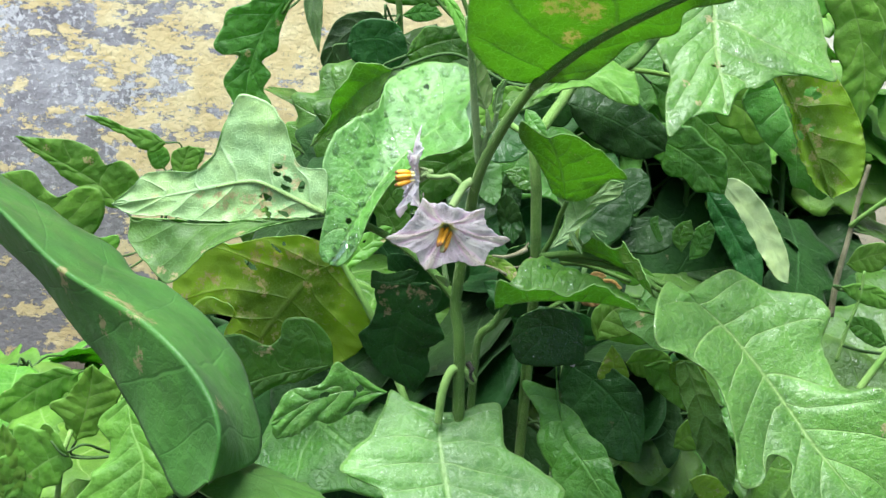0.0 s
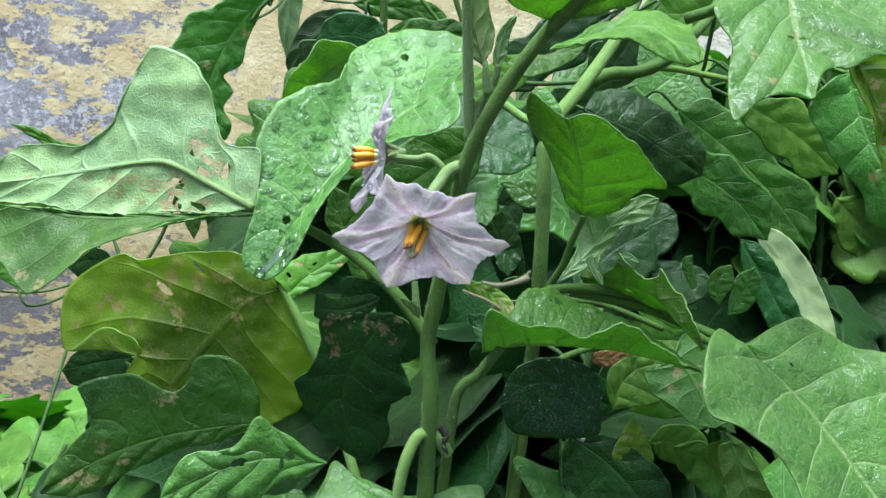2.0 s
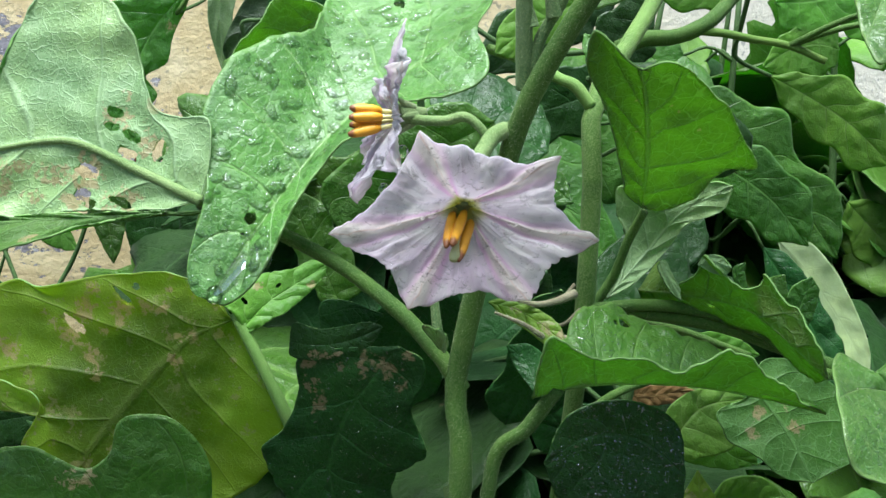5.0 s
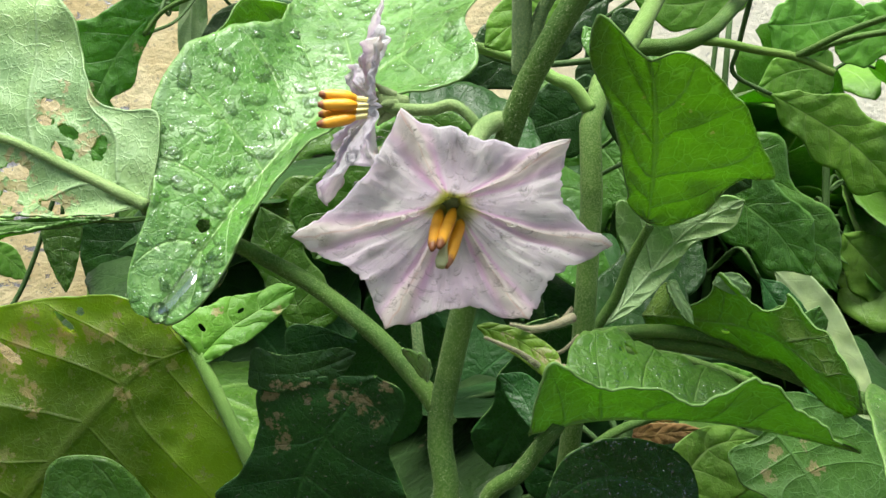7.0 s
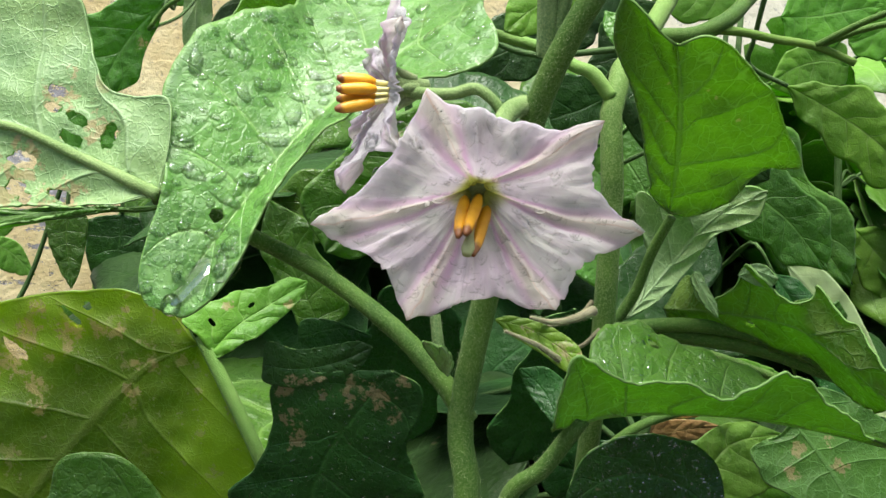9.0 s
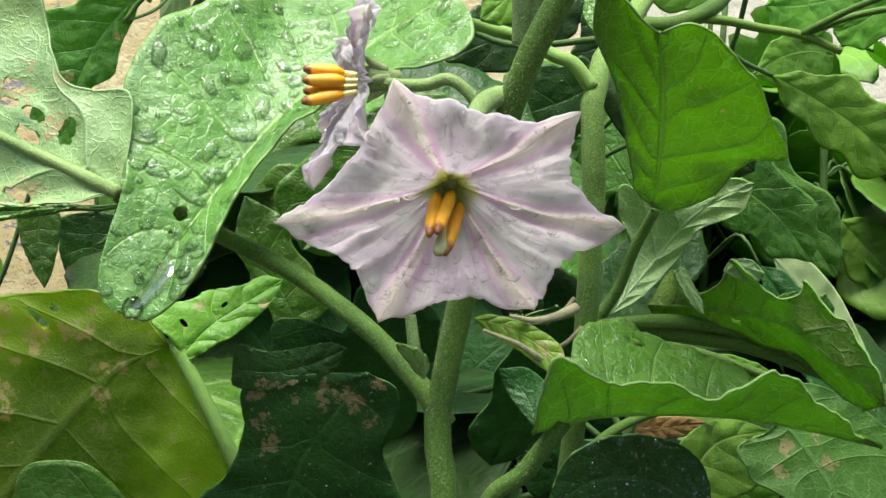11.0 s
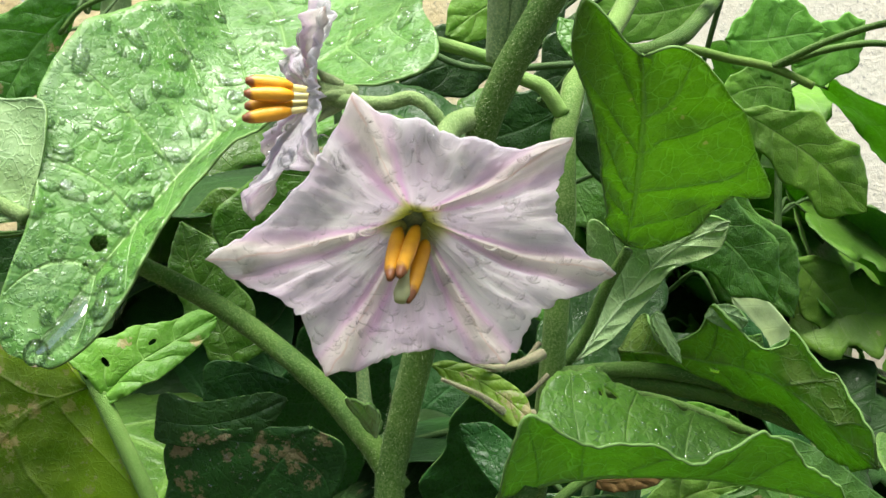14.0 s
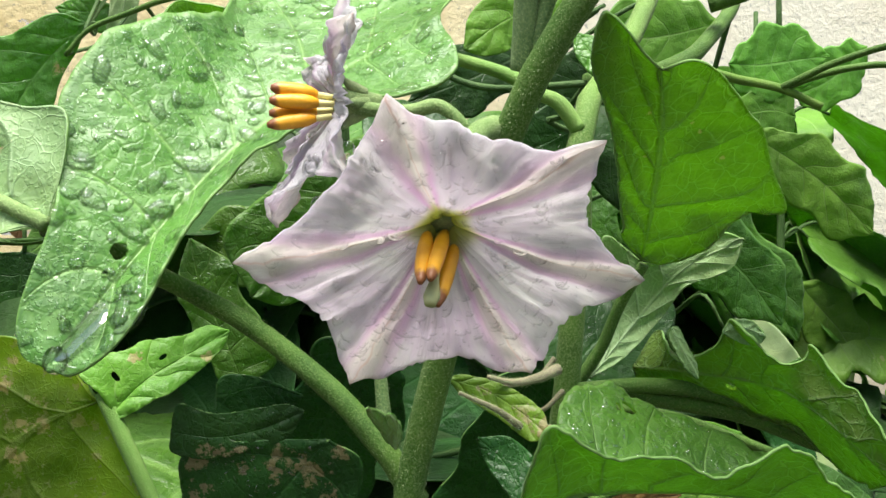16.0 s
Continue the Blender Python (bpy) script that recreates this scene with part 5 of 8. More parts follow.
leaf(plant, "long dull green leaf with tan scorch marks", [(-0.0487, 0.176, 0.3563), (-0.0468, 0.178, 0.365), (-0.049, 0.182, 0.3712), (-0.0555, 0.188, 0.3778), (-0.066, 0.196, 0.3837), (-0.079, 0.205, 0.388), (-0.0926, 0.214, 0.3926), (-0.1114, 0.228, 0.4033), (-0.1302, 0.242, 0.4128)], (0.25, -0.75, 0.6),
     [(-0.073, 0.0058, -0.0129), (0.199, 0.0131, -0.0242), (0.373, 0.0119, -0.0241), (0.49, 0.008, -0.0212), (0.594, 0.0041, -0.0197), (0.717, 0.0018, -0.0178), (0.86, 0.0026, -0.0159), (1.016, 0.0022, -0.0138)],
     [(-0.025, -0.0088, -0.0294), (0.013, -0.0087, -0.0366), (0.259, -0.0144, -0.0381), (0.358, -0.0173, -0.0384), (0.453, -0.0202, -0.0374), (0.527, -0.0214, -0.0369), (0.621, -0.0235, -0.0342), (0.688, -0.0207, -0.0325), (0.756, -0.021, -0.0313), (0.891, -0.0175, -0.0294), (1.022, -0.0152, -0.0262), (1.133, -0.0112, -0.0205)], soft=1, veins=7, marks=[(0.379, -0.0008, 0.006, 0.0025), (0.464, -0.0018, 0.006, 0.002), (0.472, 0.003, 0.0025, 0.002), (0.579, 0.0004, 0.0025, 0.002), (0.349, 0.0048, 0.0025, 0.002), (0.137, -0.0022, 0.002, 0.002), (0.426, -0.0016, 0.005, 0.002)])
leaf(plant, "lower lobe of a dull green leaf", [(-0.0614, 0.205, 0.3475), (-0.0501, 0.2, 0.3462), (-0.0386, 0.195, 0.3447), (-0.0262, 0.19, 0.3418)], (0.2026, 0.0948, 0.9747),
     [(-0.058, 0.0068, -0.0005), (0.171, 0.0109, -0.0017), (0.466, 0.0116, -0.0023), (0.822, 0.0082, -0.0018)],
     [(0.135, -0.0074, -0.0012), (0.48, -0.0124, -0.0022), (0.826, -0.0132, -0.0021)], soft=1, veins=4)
leaf(plant, "dull green lobed leaf in front of the wall", [(-0.1454, 0.93, 0.4766), (-0.1712, 0.93, 0.445), (-0.1888, 0.93, 0.4085), (-0.195, 0.93, 0.3798), (-0.1852, 0.93, 0.3553)], (0.1267, -0.9912, -0.0373),
     [(0.129, 0.0084, -0.001), (0.28, 0.0132, -0.0003), (0.447, 0.0187, 0.0004), (0.561, 0.0089, -0.0008), (0.637, 0.0215, 0.0008), (0.791, 0.0165, 0.0001), (0.962, 0.0174, -0.0003), (1.032, 0.0078, -0.0012)],
     [(0.065, -0.017, 0.003), (0.254, -0.0255, 0.0018), (0.351, -0.0387, 0.0), (0.453, -0.0372, 0.0001), (0.565, -0.0394, -0.0002), (0.61, -0.0283, 0.0013), (0.55, -0.0135, 0.0032), (0.641, -0.0153, 0.003), (0.753, -0.0224, 0.0021), (0.835, -0.0162, 0.0031), (0.927, -0.0127, 0.0038)], veins=7, marks=[(0.25, 0.008, 0.006, 0.005), (0.55, -0.006, 0.006, 0.004)])
leaf(plant, "narrow hanging grey-green leaf", [(-0.1276, 1.0, 0.5966), (-0.1313, 1.0, 0.5315), (-0.1357, 1.0, 0.4707), (-0.1314, 1.0, 0.4155)], (0.0, 1.0, 0.0),
     [(0.153, 0.0143, 0.0), (0.425, 0.0105, 0.0), (0.725, 0.0098, -0.0), (0.894, 0.0055, -0.0)],
     [(0.175, -0.0112, 0.0), (0.445, -0.0097, -0.0), (0.662, -0.0113, -0.0), (0.853, -0.0068, 0.0)], pale=0.5)
leaf(plant, "pale folded leaf in front of the wall", [(-0.1322, 1.0, 0.5697), (-0.1465, 1.0, 0.5425), (-0.158, 1.0, 0.5232), (-0.1706, 1.0, 0.5083)], (-0.0, 1.0, -0.0),
     [(0.209, 0.0175, 0.0), (0.56, 0.012, 0.0), (0.863, 0.0071, -0.0)],
     [(0.395, -0.0149, -0.0), (0.667, -0.0171, 0.0), (0.838, -0.01, 0.0)], pale=0.5)
leaf(plant, "green leaf tip in front of the wall", [(-0.1425, 1.01, 0.5075), (-0.154, 1.01, 0.5019), (-0.1655, 1.01, 0.5001), (-0.1822, 1.01, 0.5012)], (-0.0, -1.0, -0.0),
     [(0.237, 0.0166, -0.0), (0.441, 0.0141, 0.0), (0.792, 0.0071, 0.0)],
     [(0.313, -0.0088, -0.0), (0.747, -0.0087, -0.0)])
leaf(plant, "dark leaf hanging before the wall", [(-0.065, 0.82, 0.5288), (-0.0482, 0.82, 0.5156), (-0.0322, 0.82, 0.5024), (-0.0203, 0.82, 0.4878)], (-0.0, -1.0, 0.0),
     [(0.165, 0.0106, -0.0), (0.556, 0.013, -0.0), (0.834, 0.0072, -0.0)],
     [(0.197, -0.0102, -0.0), (0.54, -0.0107, 0.0), (0.858, -0.0054, -0.0)], dark=1, marks=[(0.666, 0.0047, 0.005, 0.004)])
leaf(plant, "backlit heart-shaped leaf", [(0.0112, 0.8, 0.5137), (-0.0044, 0.8, 0.5038), (-0.0184, 0.8, 0.489), (-0.0327, 0.8, 0.465)], (-0.0, 1.0, -0.0),
     [(0.098, 0.0137, -0.0), (0.314, 0.0153, 0.0), (0.554, 0.0098, 0.0), (0.803, 0.0051, -0.0)],
     [(0.144, -0.0143, 0.0), (0.502, -0.0131, -0.0), (0.783, -0.0033, 0.0)], glow=1)
leaf(plant, "light green leaf before the wall", [(-0.0625, 0.83, 0.5211), (-0.0763, 0.83, 0.5188), (-0.0878, 0.83, 0.5166), (-0.0993, 0.83, 0.5165)], (-0.0, -1.0, 0.0),
     [(0.178, 0.0125, -0.0), (0.56, 0.01, -0.0), (0.814, 0.003, -0.0)],
     [(0.285, -0.0062, 0.0), (0.668, -0.0067, -0.0)], fresh=1)
leaf(plant, "green leaf before the wall", [(-0.0706, 0.92, 0.4741), (-0.0447, 0.92, 0.4732), (-0.0163, 0.92, 0.4708), (0.0122, 0.92, 0.4608)], (-0.0, -1.0, 0.0),
     [(0.24, 0.0088, 0.0), (0.594, 0.0095, -0.0), (0.858, 0.009, -0.0)],
     [(0.25, -0.0094, 0.0), (0.634, -0.009, -0.0)])
leaf(plant, "green leaf before the wall", [(-0.0394, 0.92, 0.4529), (-0.0239, 0.92, 0.4555), (-0.0109, 0.92, 0.4556), (-0.0006, 0.92, 0.4531)], (-0.0, -1.0, -0.0),
     [(0.415, 0.0076, -0.0), (0.765, 0.0069, -0.0)],
     [(0.378, -0.0087, 0.0), (0.837, -0.006, 0.0)])
leaf(plant, "dark leaf before the wall", [(-0.075, 0.74, 0.4308), (-0.0585, 0.74, 0.435), (-0.042, 0.74, 0.433), (-0.0275, 0.74, 0.4209)], (-0.0, -1.0, -0.0),
     [(0.186, 0.0119, -0.0), (0.403, 0.0149, -0.0), (0.643, 0.0144, -0.0), (0.822, 0.008, -0.0)],
     [(0.014, -0.0129, 0.0), (0.397, -0.0235, 0.0), (0.971, -0.0136, 0.0)], dark=1)
leaf(plant, "mid green leaf behind the wet leaf", [(-0.0267, 0.7, 0.4237), (-0.0093, 0.7, 0.4315), (0.0099, 0.7, 0.4355), (0.031, 0.7, 0.4375)], (0.0, -1.0, 0.0),
     [(0.255, 0.0116, -0.0), (0.543, 0.0106, 0.0), (0.846, 0.0064, 0.0)],
     [(0.022, -0.0112, 0.0), (0.382, -0.0169, 0.0), (0.826, -0.0126, -0.0)], lobes=0.1)
leaf(plant, "curled pale green leaf edge", [(-0.0064, 0.46, 0.4628), (0.0018, 0.455, 0.459), (0.0081, 0.45, 0.4496), (0.0136, 0.445, 0.4378)], (-0.24, -0.9251, 0.2942),
     [(0.171, 0.0018, 0.0003), (0.421, 0.0021, -0.0001), (0.794, 0.0017, -0.0002)],
     [(0.173, -0.0013, -0.0003), (0.534, -0.0029, 0.0001), (0.877, -0.0033, 0.0004)], yellow=0.3)
leaf(plant, "bluish green leaf behind the stalk", [(0.0352, 0.62, 0.5157), (0.0225, 0.62, 0.4964), (0.0145, 0.62, 0.4802), (0.0098, 0.62, 0.4637)], (0.0, -1.0, 0.0),
     [(0.321, 0.013, -0.0), (0.644, 0.0167, -0.0), (0.903, 0.0088, 0.0)],
     [(0.263, -0.0172, 0.0), (0.581, -0.0145, -0.0), (0.808, -0.0084, -0.0)], lobes=0.1)
leaf(plant, "yellow-green underside of a leaf behind the wet leaf", [(-0.0319, 0.6, 0.4185), (-0.0484, 0.605, 0.4094), (-0.0671, 0.61, 0.3912), (-0.0885, 0.615, 0.3666)], (-0.0572, 0.9339, 0.353),
     [(0.095, 0.0096, -0.0009), (0.214, 0.0154, -0.0016), (0.305, 0.0133, -0.0065), (0.454, 0.0127, -0.0071), (0.582, 0.0095, -0.0035), (0.646, 0.0035, -0.002), (0.817, 0.0022, -0.0003)],
     [(0.107, -0.0044, -0.0041), (0.228, -0.0103, -0.0064), (0.439, -0.0089, -0.0048), (0.686, -0.0057, -0.003)], yellow=0.3)
leaf(plant, "backlit rounded leaf before the wall", [(-0.0468, 0.78, 0.4491), (-0.0648, 0.78, 0.4448), (-0.0839, 0.78, 0.4338), (-0.0991, 0.78, 0.4098)], (0.0, 1.0, 0.0),
     [(0.077, 0.0071, -0.0), (0.306, 0.0122, 0.0), (0.505, 0.0134, 0.0), (0.685, 0.0094, 0.0), (0.898, 0.0066, 0.0)],
     [(0.047, -0.0094, 0.0), (0.331, -0.0183, 0.0), (0.744, -0.0155, 0.0), (1.019, -0.0085, 0.0)], dark=1, veins=5)
leaf(plant, "dark wet leaf low in the shade", [(0.0788, 0.485, 0.2726), (0.0661, 0.49, 0.2818), (0.0509, 0.492, 0.2824), (0.0374, 0.492, 0.2736)], (-0.1648, -0.9822, 0.0903),
     [(-0.079, 0.0082, -0.001), (0.178, 0.0221, 0.0009), (1.037, 0.0135, -0.0023)],
     [(0.211, -0.0096, -0.0003), (0.37, -0.0109, 0.0005), (0.573, -0.0103, 0.0011), (0.752, -0.0079, 0.0013)], wet=1, beads=900, bead=0.00035, dark=1)
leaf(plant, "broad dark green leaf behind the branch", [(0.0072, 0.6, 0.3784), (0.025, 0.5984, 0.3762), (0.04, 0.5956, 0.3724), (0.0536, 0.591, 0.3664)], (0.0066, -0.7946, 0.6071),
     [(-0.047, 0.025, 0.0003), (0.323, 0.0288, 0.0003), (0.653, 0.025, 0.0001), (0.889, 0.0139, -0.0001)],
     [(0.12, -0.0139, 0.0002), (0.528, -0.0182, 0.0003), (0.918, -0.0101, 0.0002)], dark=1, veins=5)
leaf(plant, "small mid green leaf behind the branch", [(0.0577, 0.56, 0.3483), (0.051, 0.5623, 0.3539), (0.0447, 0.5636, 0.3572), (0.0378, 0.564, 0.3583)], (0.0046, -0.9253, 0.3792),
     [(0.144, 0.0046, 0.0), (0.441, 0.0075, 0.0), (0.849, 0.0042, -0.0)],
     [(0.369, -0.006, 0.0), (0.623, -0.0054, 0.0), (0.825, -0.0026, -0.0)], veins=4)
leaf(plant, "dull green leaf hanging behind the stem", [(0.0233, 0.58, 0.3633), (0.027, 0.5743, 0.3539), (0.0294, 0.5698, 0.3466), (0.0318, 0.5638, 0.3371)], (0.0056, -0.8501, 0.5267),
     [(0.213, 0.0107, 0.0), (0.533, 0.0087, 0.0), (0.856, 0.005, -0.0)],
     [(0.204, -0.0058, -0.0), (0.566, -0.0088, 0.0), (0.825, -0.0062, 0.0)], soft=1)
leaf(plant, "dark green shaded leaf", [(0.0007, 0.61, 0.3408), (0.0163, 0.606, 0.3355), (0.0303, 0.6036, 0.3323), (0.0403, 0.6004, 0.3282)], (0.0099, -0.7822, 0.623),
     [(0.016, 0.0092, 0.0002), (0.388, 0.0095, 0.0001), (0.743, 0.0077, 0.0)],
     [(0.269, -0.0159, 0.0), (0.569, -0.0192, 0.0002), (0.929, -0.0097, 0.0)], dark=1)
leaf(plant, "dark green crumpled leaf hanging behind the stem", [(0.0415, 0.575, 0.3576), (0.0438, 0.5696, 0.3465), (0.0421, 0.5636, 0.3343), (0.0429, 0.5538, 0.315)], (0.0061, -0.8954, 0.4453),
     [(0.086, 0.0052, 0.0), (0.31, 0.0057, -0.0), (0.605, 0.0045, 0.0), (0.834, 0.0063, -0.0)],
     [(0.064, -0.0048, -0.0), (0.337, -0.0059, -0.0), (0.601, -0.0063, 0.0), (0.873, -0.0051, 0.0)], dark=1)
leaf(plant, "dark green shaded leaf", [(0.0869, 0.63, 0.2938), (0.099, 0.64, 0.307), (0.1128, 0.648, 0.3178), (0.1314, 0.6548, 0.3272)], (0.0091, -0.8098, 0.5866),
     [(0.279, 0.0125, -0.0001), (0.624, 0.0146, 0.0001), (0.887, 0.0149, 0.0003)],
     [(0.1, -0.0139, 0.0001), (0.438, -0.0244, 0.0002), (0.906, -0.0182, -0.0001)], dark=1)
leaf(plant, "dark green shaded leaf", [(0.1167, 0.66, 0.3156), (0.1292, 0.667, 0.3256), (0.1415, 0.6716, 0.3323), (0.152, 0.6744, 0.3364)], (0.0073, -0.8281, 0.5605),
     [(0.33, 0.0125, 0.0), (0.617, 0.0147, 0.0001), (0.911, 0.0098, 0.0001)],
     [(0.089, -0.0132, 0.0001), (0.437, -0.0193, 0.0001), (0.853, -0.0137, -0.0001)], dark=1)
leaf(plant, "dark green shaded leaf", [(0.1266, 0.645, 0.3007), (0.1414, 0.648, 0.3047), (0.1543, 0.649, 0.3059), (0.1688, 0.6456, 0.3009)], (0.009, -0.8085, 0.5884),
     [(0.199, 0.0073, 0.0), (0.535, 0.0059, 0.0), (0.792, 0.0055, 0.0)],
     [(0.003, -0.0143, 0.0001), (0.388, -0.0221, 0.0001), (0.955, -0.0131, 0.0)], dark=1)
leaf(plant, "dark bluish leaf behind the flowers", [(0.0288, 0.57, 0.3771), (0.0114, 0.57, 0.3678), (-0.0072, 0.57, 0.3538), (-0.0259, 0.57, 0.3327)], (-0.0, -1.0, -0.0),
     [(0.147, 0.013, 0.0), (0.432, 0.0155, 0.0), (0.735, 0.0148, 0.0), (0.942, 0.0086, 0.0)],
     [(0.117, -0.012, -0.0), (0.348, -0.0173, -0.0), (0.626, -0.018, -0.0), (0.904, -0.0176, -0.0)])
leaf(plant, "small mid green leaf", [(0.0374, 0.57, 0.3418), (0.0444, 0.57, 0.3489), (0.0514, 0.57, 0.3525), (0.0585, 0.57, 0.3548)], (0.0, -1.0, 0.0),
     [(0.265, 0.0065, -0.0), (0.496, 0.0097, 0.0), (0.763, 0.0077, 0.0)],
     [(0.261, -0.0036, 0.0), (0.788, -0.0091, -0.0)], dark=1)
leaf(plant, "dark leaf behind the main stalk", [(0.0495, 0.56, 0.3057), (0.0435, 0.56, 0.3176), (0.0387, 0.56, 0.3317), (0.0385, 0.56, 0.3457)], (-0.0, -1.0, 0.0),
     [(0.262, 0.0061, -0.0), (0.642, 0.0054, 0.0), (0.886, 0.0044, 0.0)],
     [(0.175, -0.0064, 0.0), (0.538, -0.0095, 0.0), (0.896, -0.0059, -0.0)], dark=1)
leaf(plant, "small smooth oval leaf", [(0.165, 0.62, 0.2933), (0.1631, 0.62, 0.3031), (0.1655, 0.62, 0.3114), (0.1701, 0.62, 0.3156)], (-0.0, -1.0, -0.0),
     [(0.316, 0.0048, -0.0), (0.57, 0.0054, -0.0), (0.796, 0.0029, -0.0)],
     [(0.136, -0.0035, -0.0), (0.632, -0.0085, 0.0)])
leaf(plant, "small curled green shoot leaf", [(0.1447, 0.6, 0.3051), (0.1417, 0.6, 0.3131), (0.1395, 0.6, 0.3197), (0.1426, 0.6, 0.3231)], (-0.0, -1.0, -0.0),
     [(0.096, 0.0013, 0.0), (0.61, 0.0023, 0.0), (0.796, 0.0019, 0.0)],
     [(0.091, -0.0026, -0.0), (0.508, -0.0026, -0.0)])
leaf(plant, "long dark leaf in deep shade", [(0.2137, 0.74, 0.3149), (0.2324, 0.73, 0.2849), (0.2472, 0.72, 0.2556), (0.2545, 0.71, 0.2304)], (-0.1448, -0.9553, 0.2577),
     [(0.103, 0.0095, 0.0004), (0.435, 0.0118, 0.0001), (0.724, 0.0107, -0.0002)],
     [(0.193, -0.0088, -0.0002), (0.504, -0.0117, -0.0), (0.837, -0.0083, 0.0003)], dark=1)
leaf(plant, "light green leaf under a stalk", [(0.1078, 0.56, 0.3002), (0.1175, 0.56, 0.2964), (0.1249, 0.56, 0.2927), (0.1334, 0.56, 0.2925)], (0.0, -1.0, -0.0),
     [(0.231, 0.0036, -0.0), (0.758, 0.0051, -0.0)],
     [(0.22, -0.0082, -0.0), (0.627, -0.0072, 0.0)], yellow=0.2)
leaf(plant, "narrow folded young leaf", [(0.0445, 0.5, 0.4025), (0.0475, 0.497, 0.3975), (0.0516, 0.493, 0.3921), (0.0569, 0.488, 0.3867)], (-0.3314, -0.8653, 0.3762),
     [(0.176, 0.0037, -0.0003), (0.538, 0.0039, 0.0001), (0.833, 0.0018, 0.0002)],
     [(0.189, -0.0031, 0.0002), (0.485, -0.0035, 0.0001), (0.827, -0.0021, -0.0002)])
leaf(plant, "pale wet leaf hanging low", [(0.0658, 0.5, 0.2413), (0.0687, 0.48, 0.2224), (0.0797, 0.465, 0.2092), (0.0928, 0.455, 0.1891)], (-0.2952, -0.7946, 0.5305),
     [(-0.125, 0.0038, 0.0094), (0.092, 0.0006, -0.0003), (0.37, 0.0136, -0.0006), (0.748, 0.0119, 0.0006), (0.944, 0.008, 0.0005)],
     [(-0.055, -0.016, 0.0081), (0.185, -0.0129, 0.0028), (0.372, -0.0143, 0.0004), (0.536, -0.0218, -0.0028), (0.861, -0.0167, -0.0009)], lobes=0.13)
leaf(plant, "brownish withering leaf", [(0.1446, 0.52, 0.2511), (0.153, 0.51, 0.2264), (0.1619, 0.5, 0.2021), (0.1689, 0.49, 0.18)], (0.1315, 0.9301, -0.343),
     [(0.018, 0.0065, -0.0001), (0.353, 0.0089, 0.0), (0.692, 0.0104, -0.0001)],
     [(0.067, -0.0061, -0.0), (0.473, -0.01, -0.0002), (0.835, -0.0061, -0.0)], brown=1)
leaf(plant, "bright green leaf in a gap", [(0.125, 0.54, 0.2404), (0.1394, 0.54, 0.2341), (0.1511, 0.535, 0.2249), (0.1613, 0.53, 0.2093)], (-0.0888, -0.9906, 0.104),
     [(0.226, 0.008, 0.0005), (0.605, 0.0074, 0.0001)],
     [(0.168, -0.0096, -0.0006), (0.712, -0.0094, -0.0)], yellow=0.3)
leaf(plant, "dark glossy leaf in deep shade", [(0.0772, 0.55, 0.2396), (0.0974, 0.54, 0.2284), (0.114, 0.53, 0.2101), (0.1203, 0.52, 0.1846)], (-0.24, -0.9341, 0.2644),
     [(0.22, 0.0114, 0.0013), (0.529, 0.0154, -0.0002), (0.761, 0.0074, -0.0013)],
     [(0.069, -0.0175, -0.002), (0.457, -0.0306, -0.0007), (0.925, -0.0159, 0.0029)], wet=1, dark=1)
leaf(plant, "dark leaf in deep shade", [(0.1051, 0.55, 0.2547), (0.0837, 0.55, 0.2584), (0.0622, 0.55, 0.264), (0.0427, 0.55, 0.2696)], (-0.0, -1.0, -0.0),
     [(0.204, 0.0067, 0.0), (0.518, 0.0106, 0.0), (0.869, 0.0092, 0.0)],
     [(0.269, -0.0123, 0.0), (0.628, -0.0125, 0.0), (0.894, -0.0077, -0.0)], dark=1)
leaf(plant, "bright green leaf in a gap", [(0.1132, 0.56, 0.2738), (0.1173, 0.56, 0.2625), (0.125, 0.56, 0.2531), (0.136, 0.56, 0.2492)], (0.0, -1.0, -0.0),
     [(0.197, 0.0093, 0.0), (0.856, 0.0104, -0.0)],
     [(0.02, -0.0152, -0.0), (0.364, -0.0169, -0.0), (0.688, -0.0066, 0.0)], yellow=0.2)
leaf(seedling, "light green lobed leaf of a young plant", [(-0.3367, 0.95, 0.2577), (-0.362, 0.95, 0.2852), (-0.4024, 0.95, 0.31), (-0.439, 0.95, 0.3328)], (0.0, -1.0, -0.0),
     [(0.08, 0.0104, -0.0), (0.278, 0.0109, 0.0), (0.464, 0.0153, 0.0), (0.644, 0.0081, 0.0), (0.846, 0.0049, 0.0)],
     [(-0.035, -0.0254, 0.0), (0.098, -0.0377, 0.0), (0.238, -0.0367, -0.0), (0.3, -0.0218, -0.0), (0.398, -0.0285, -0.0), (0.583, -0.0269, -0.0), (0.788, -0.0142, -0.0)], fresh=1, marks=[(0.738, -0.0065, 0.006, 0.004), (0.408, -0.0158, 0.007, 0.006)])
leaf(seedling, "light green lobed leaf of a young plant", [(-0.3479, 0.85, 0.2415), (-0.3671, 0.85, 0.2668), (-0.3903, 0.85, 0.2888), (-0.4104, 0.85, 0.3093)], (0.0, -1.0, -0.0),
     [(0.279, 0.0109, 0.0), (0.619, 0.0119, 0.0), (0.886, 0.0161, -0.0)],
     [(-0.024, -0.0206, 0.0), (0.089, -0.0439, 0.0), (0.266, -0.054, -0.0), (0.375, -0.0414, -0.0), (0.406, -0.023, 0.0), (0.57, -0.0187, -0.0), (0.794, -0.0235, -0.0), (0.924, -0.0125, 0.0)], fresh=1)
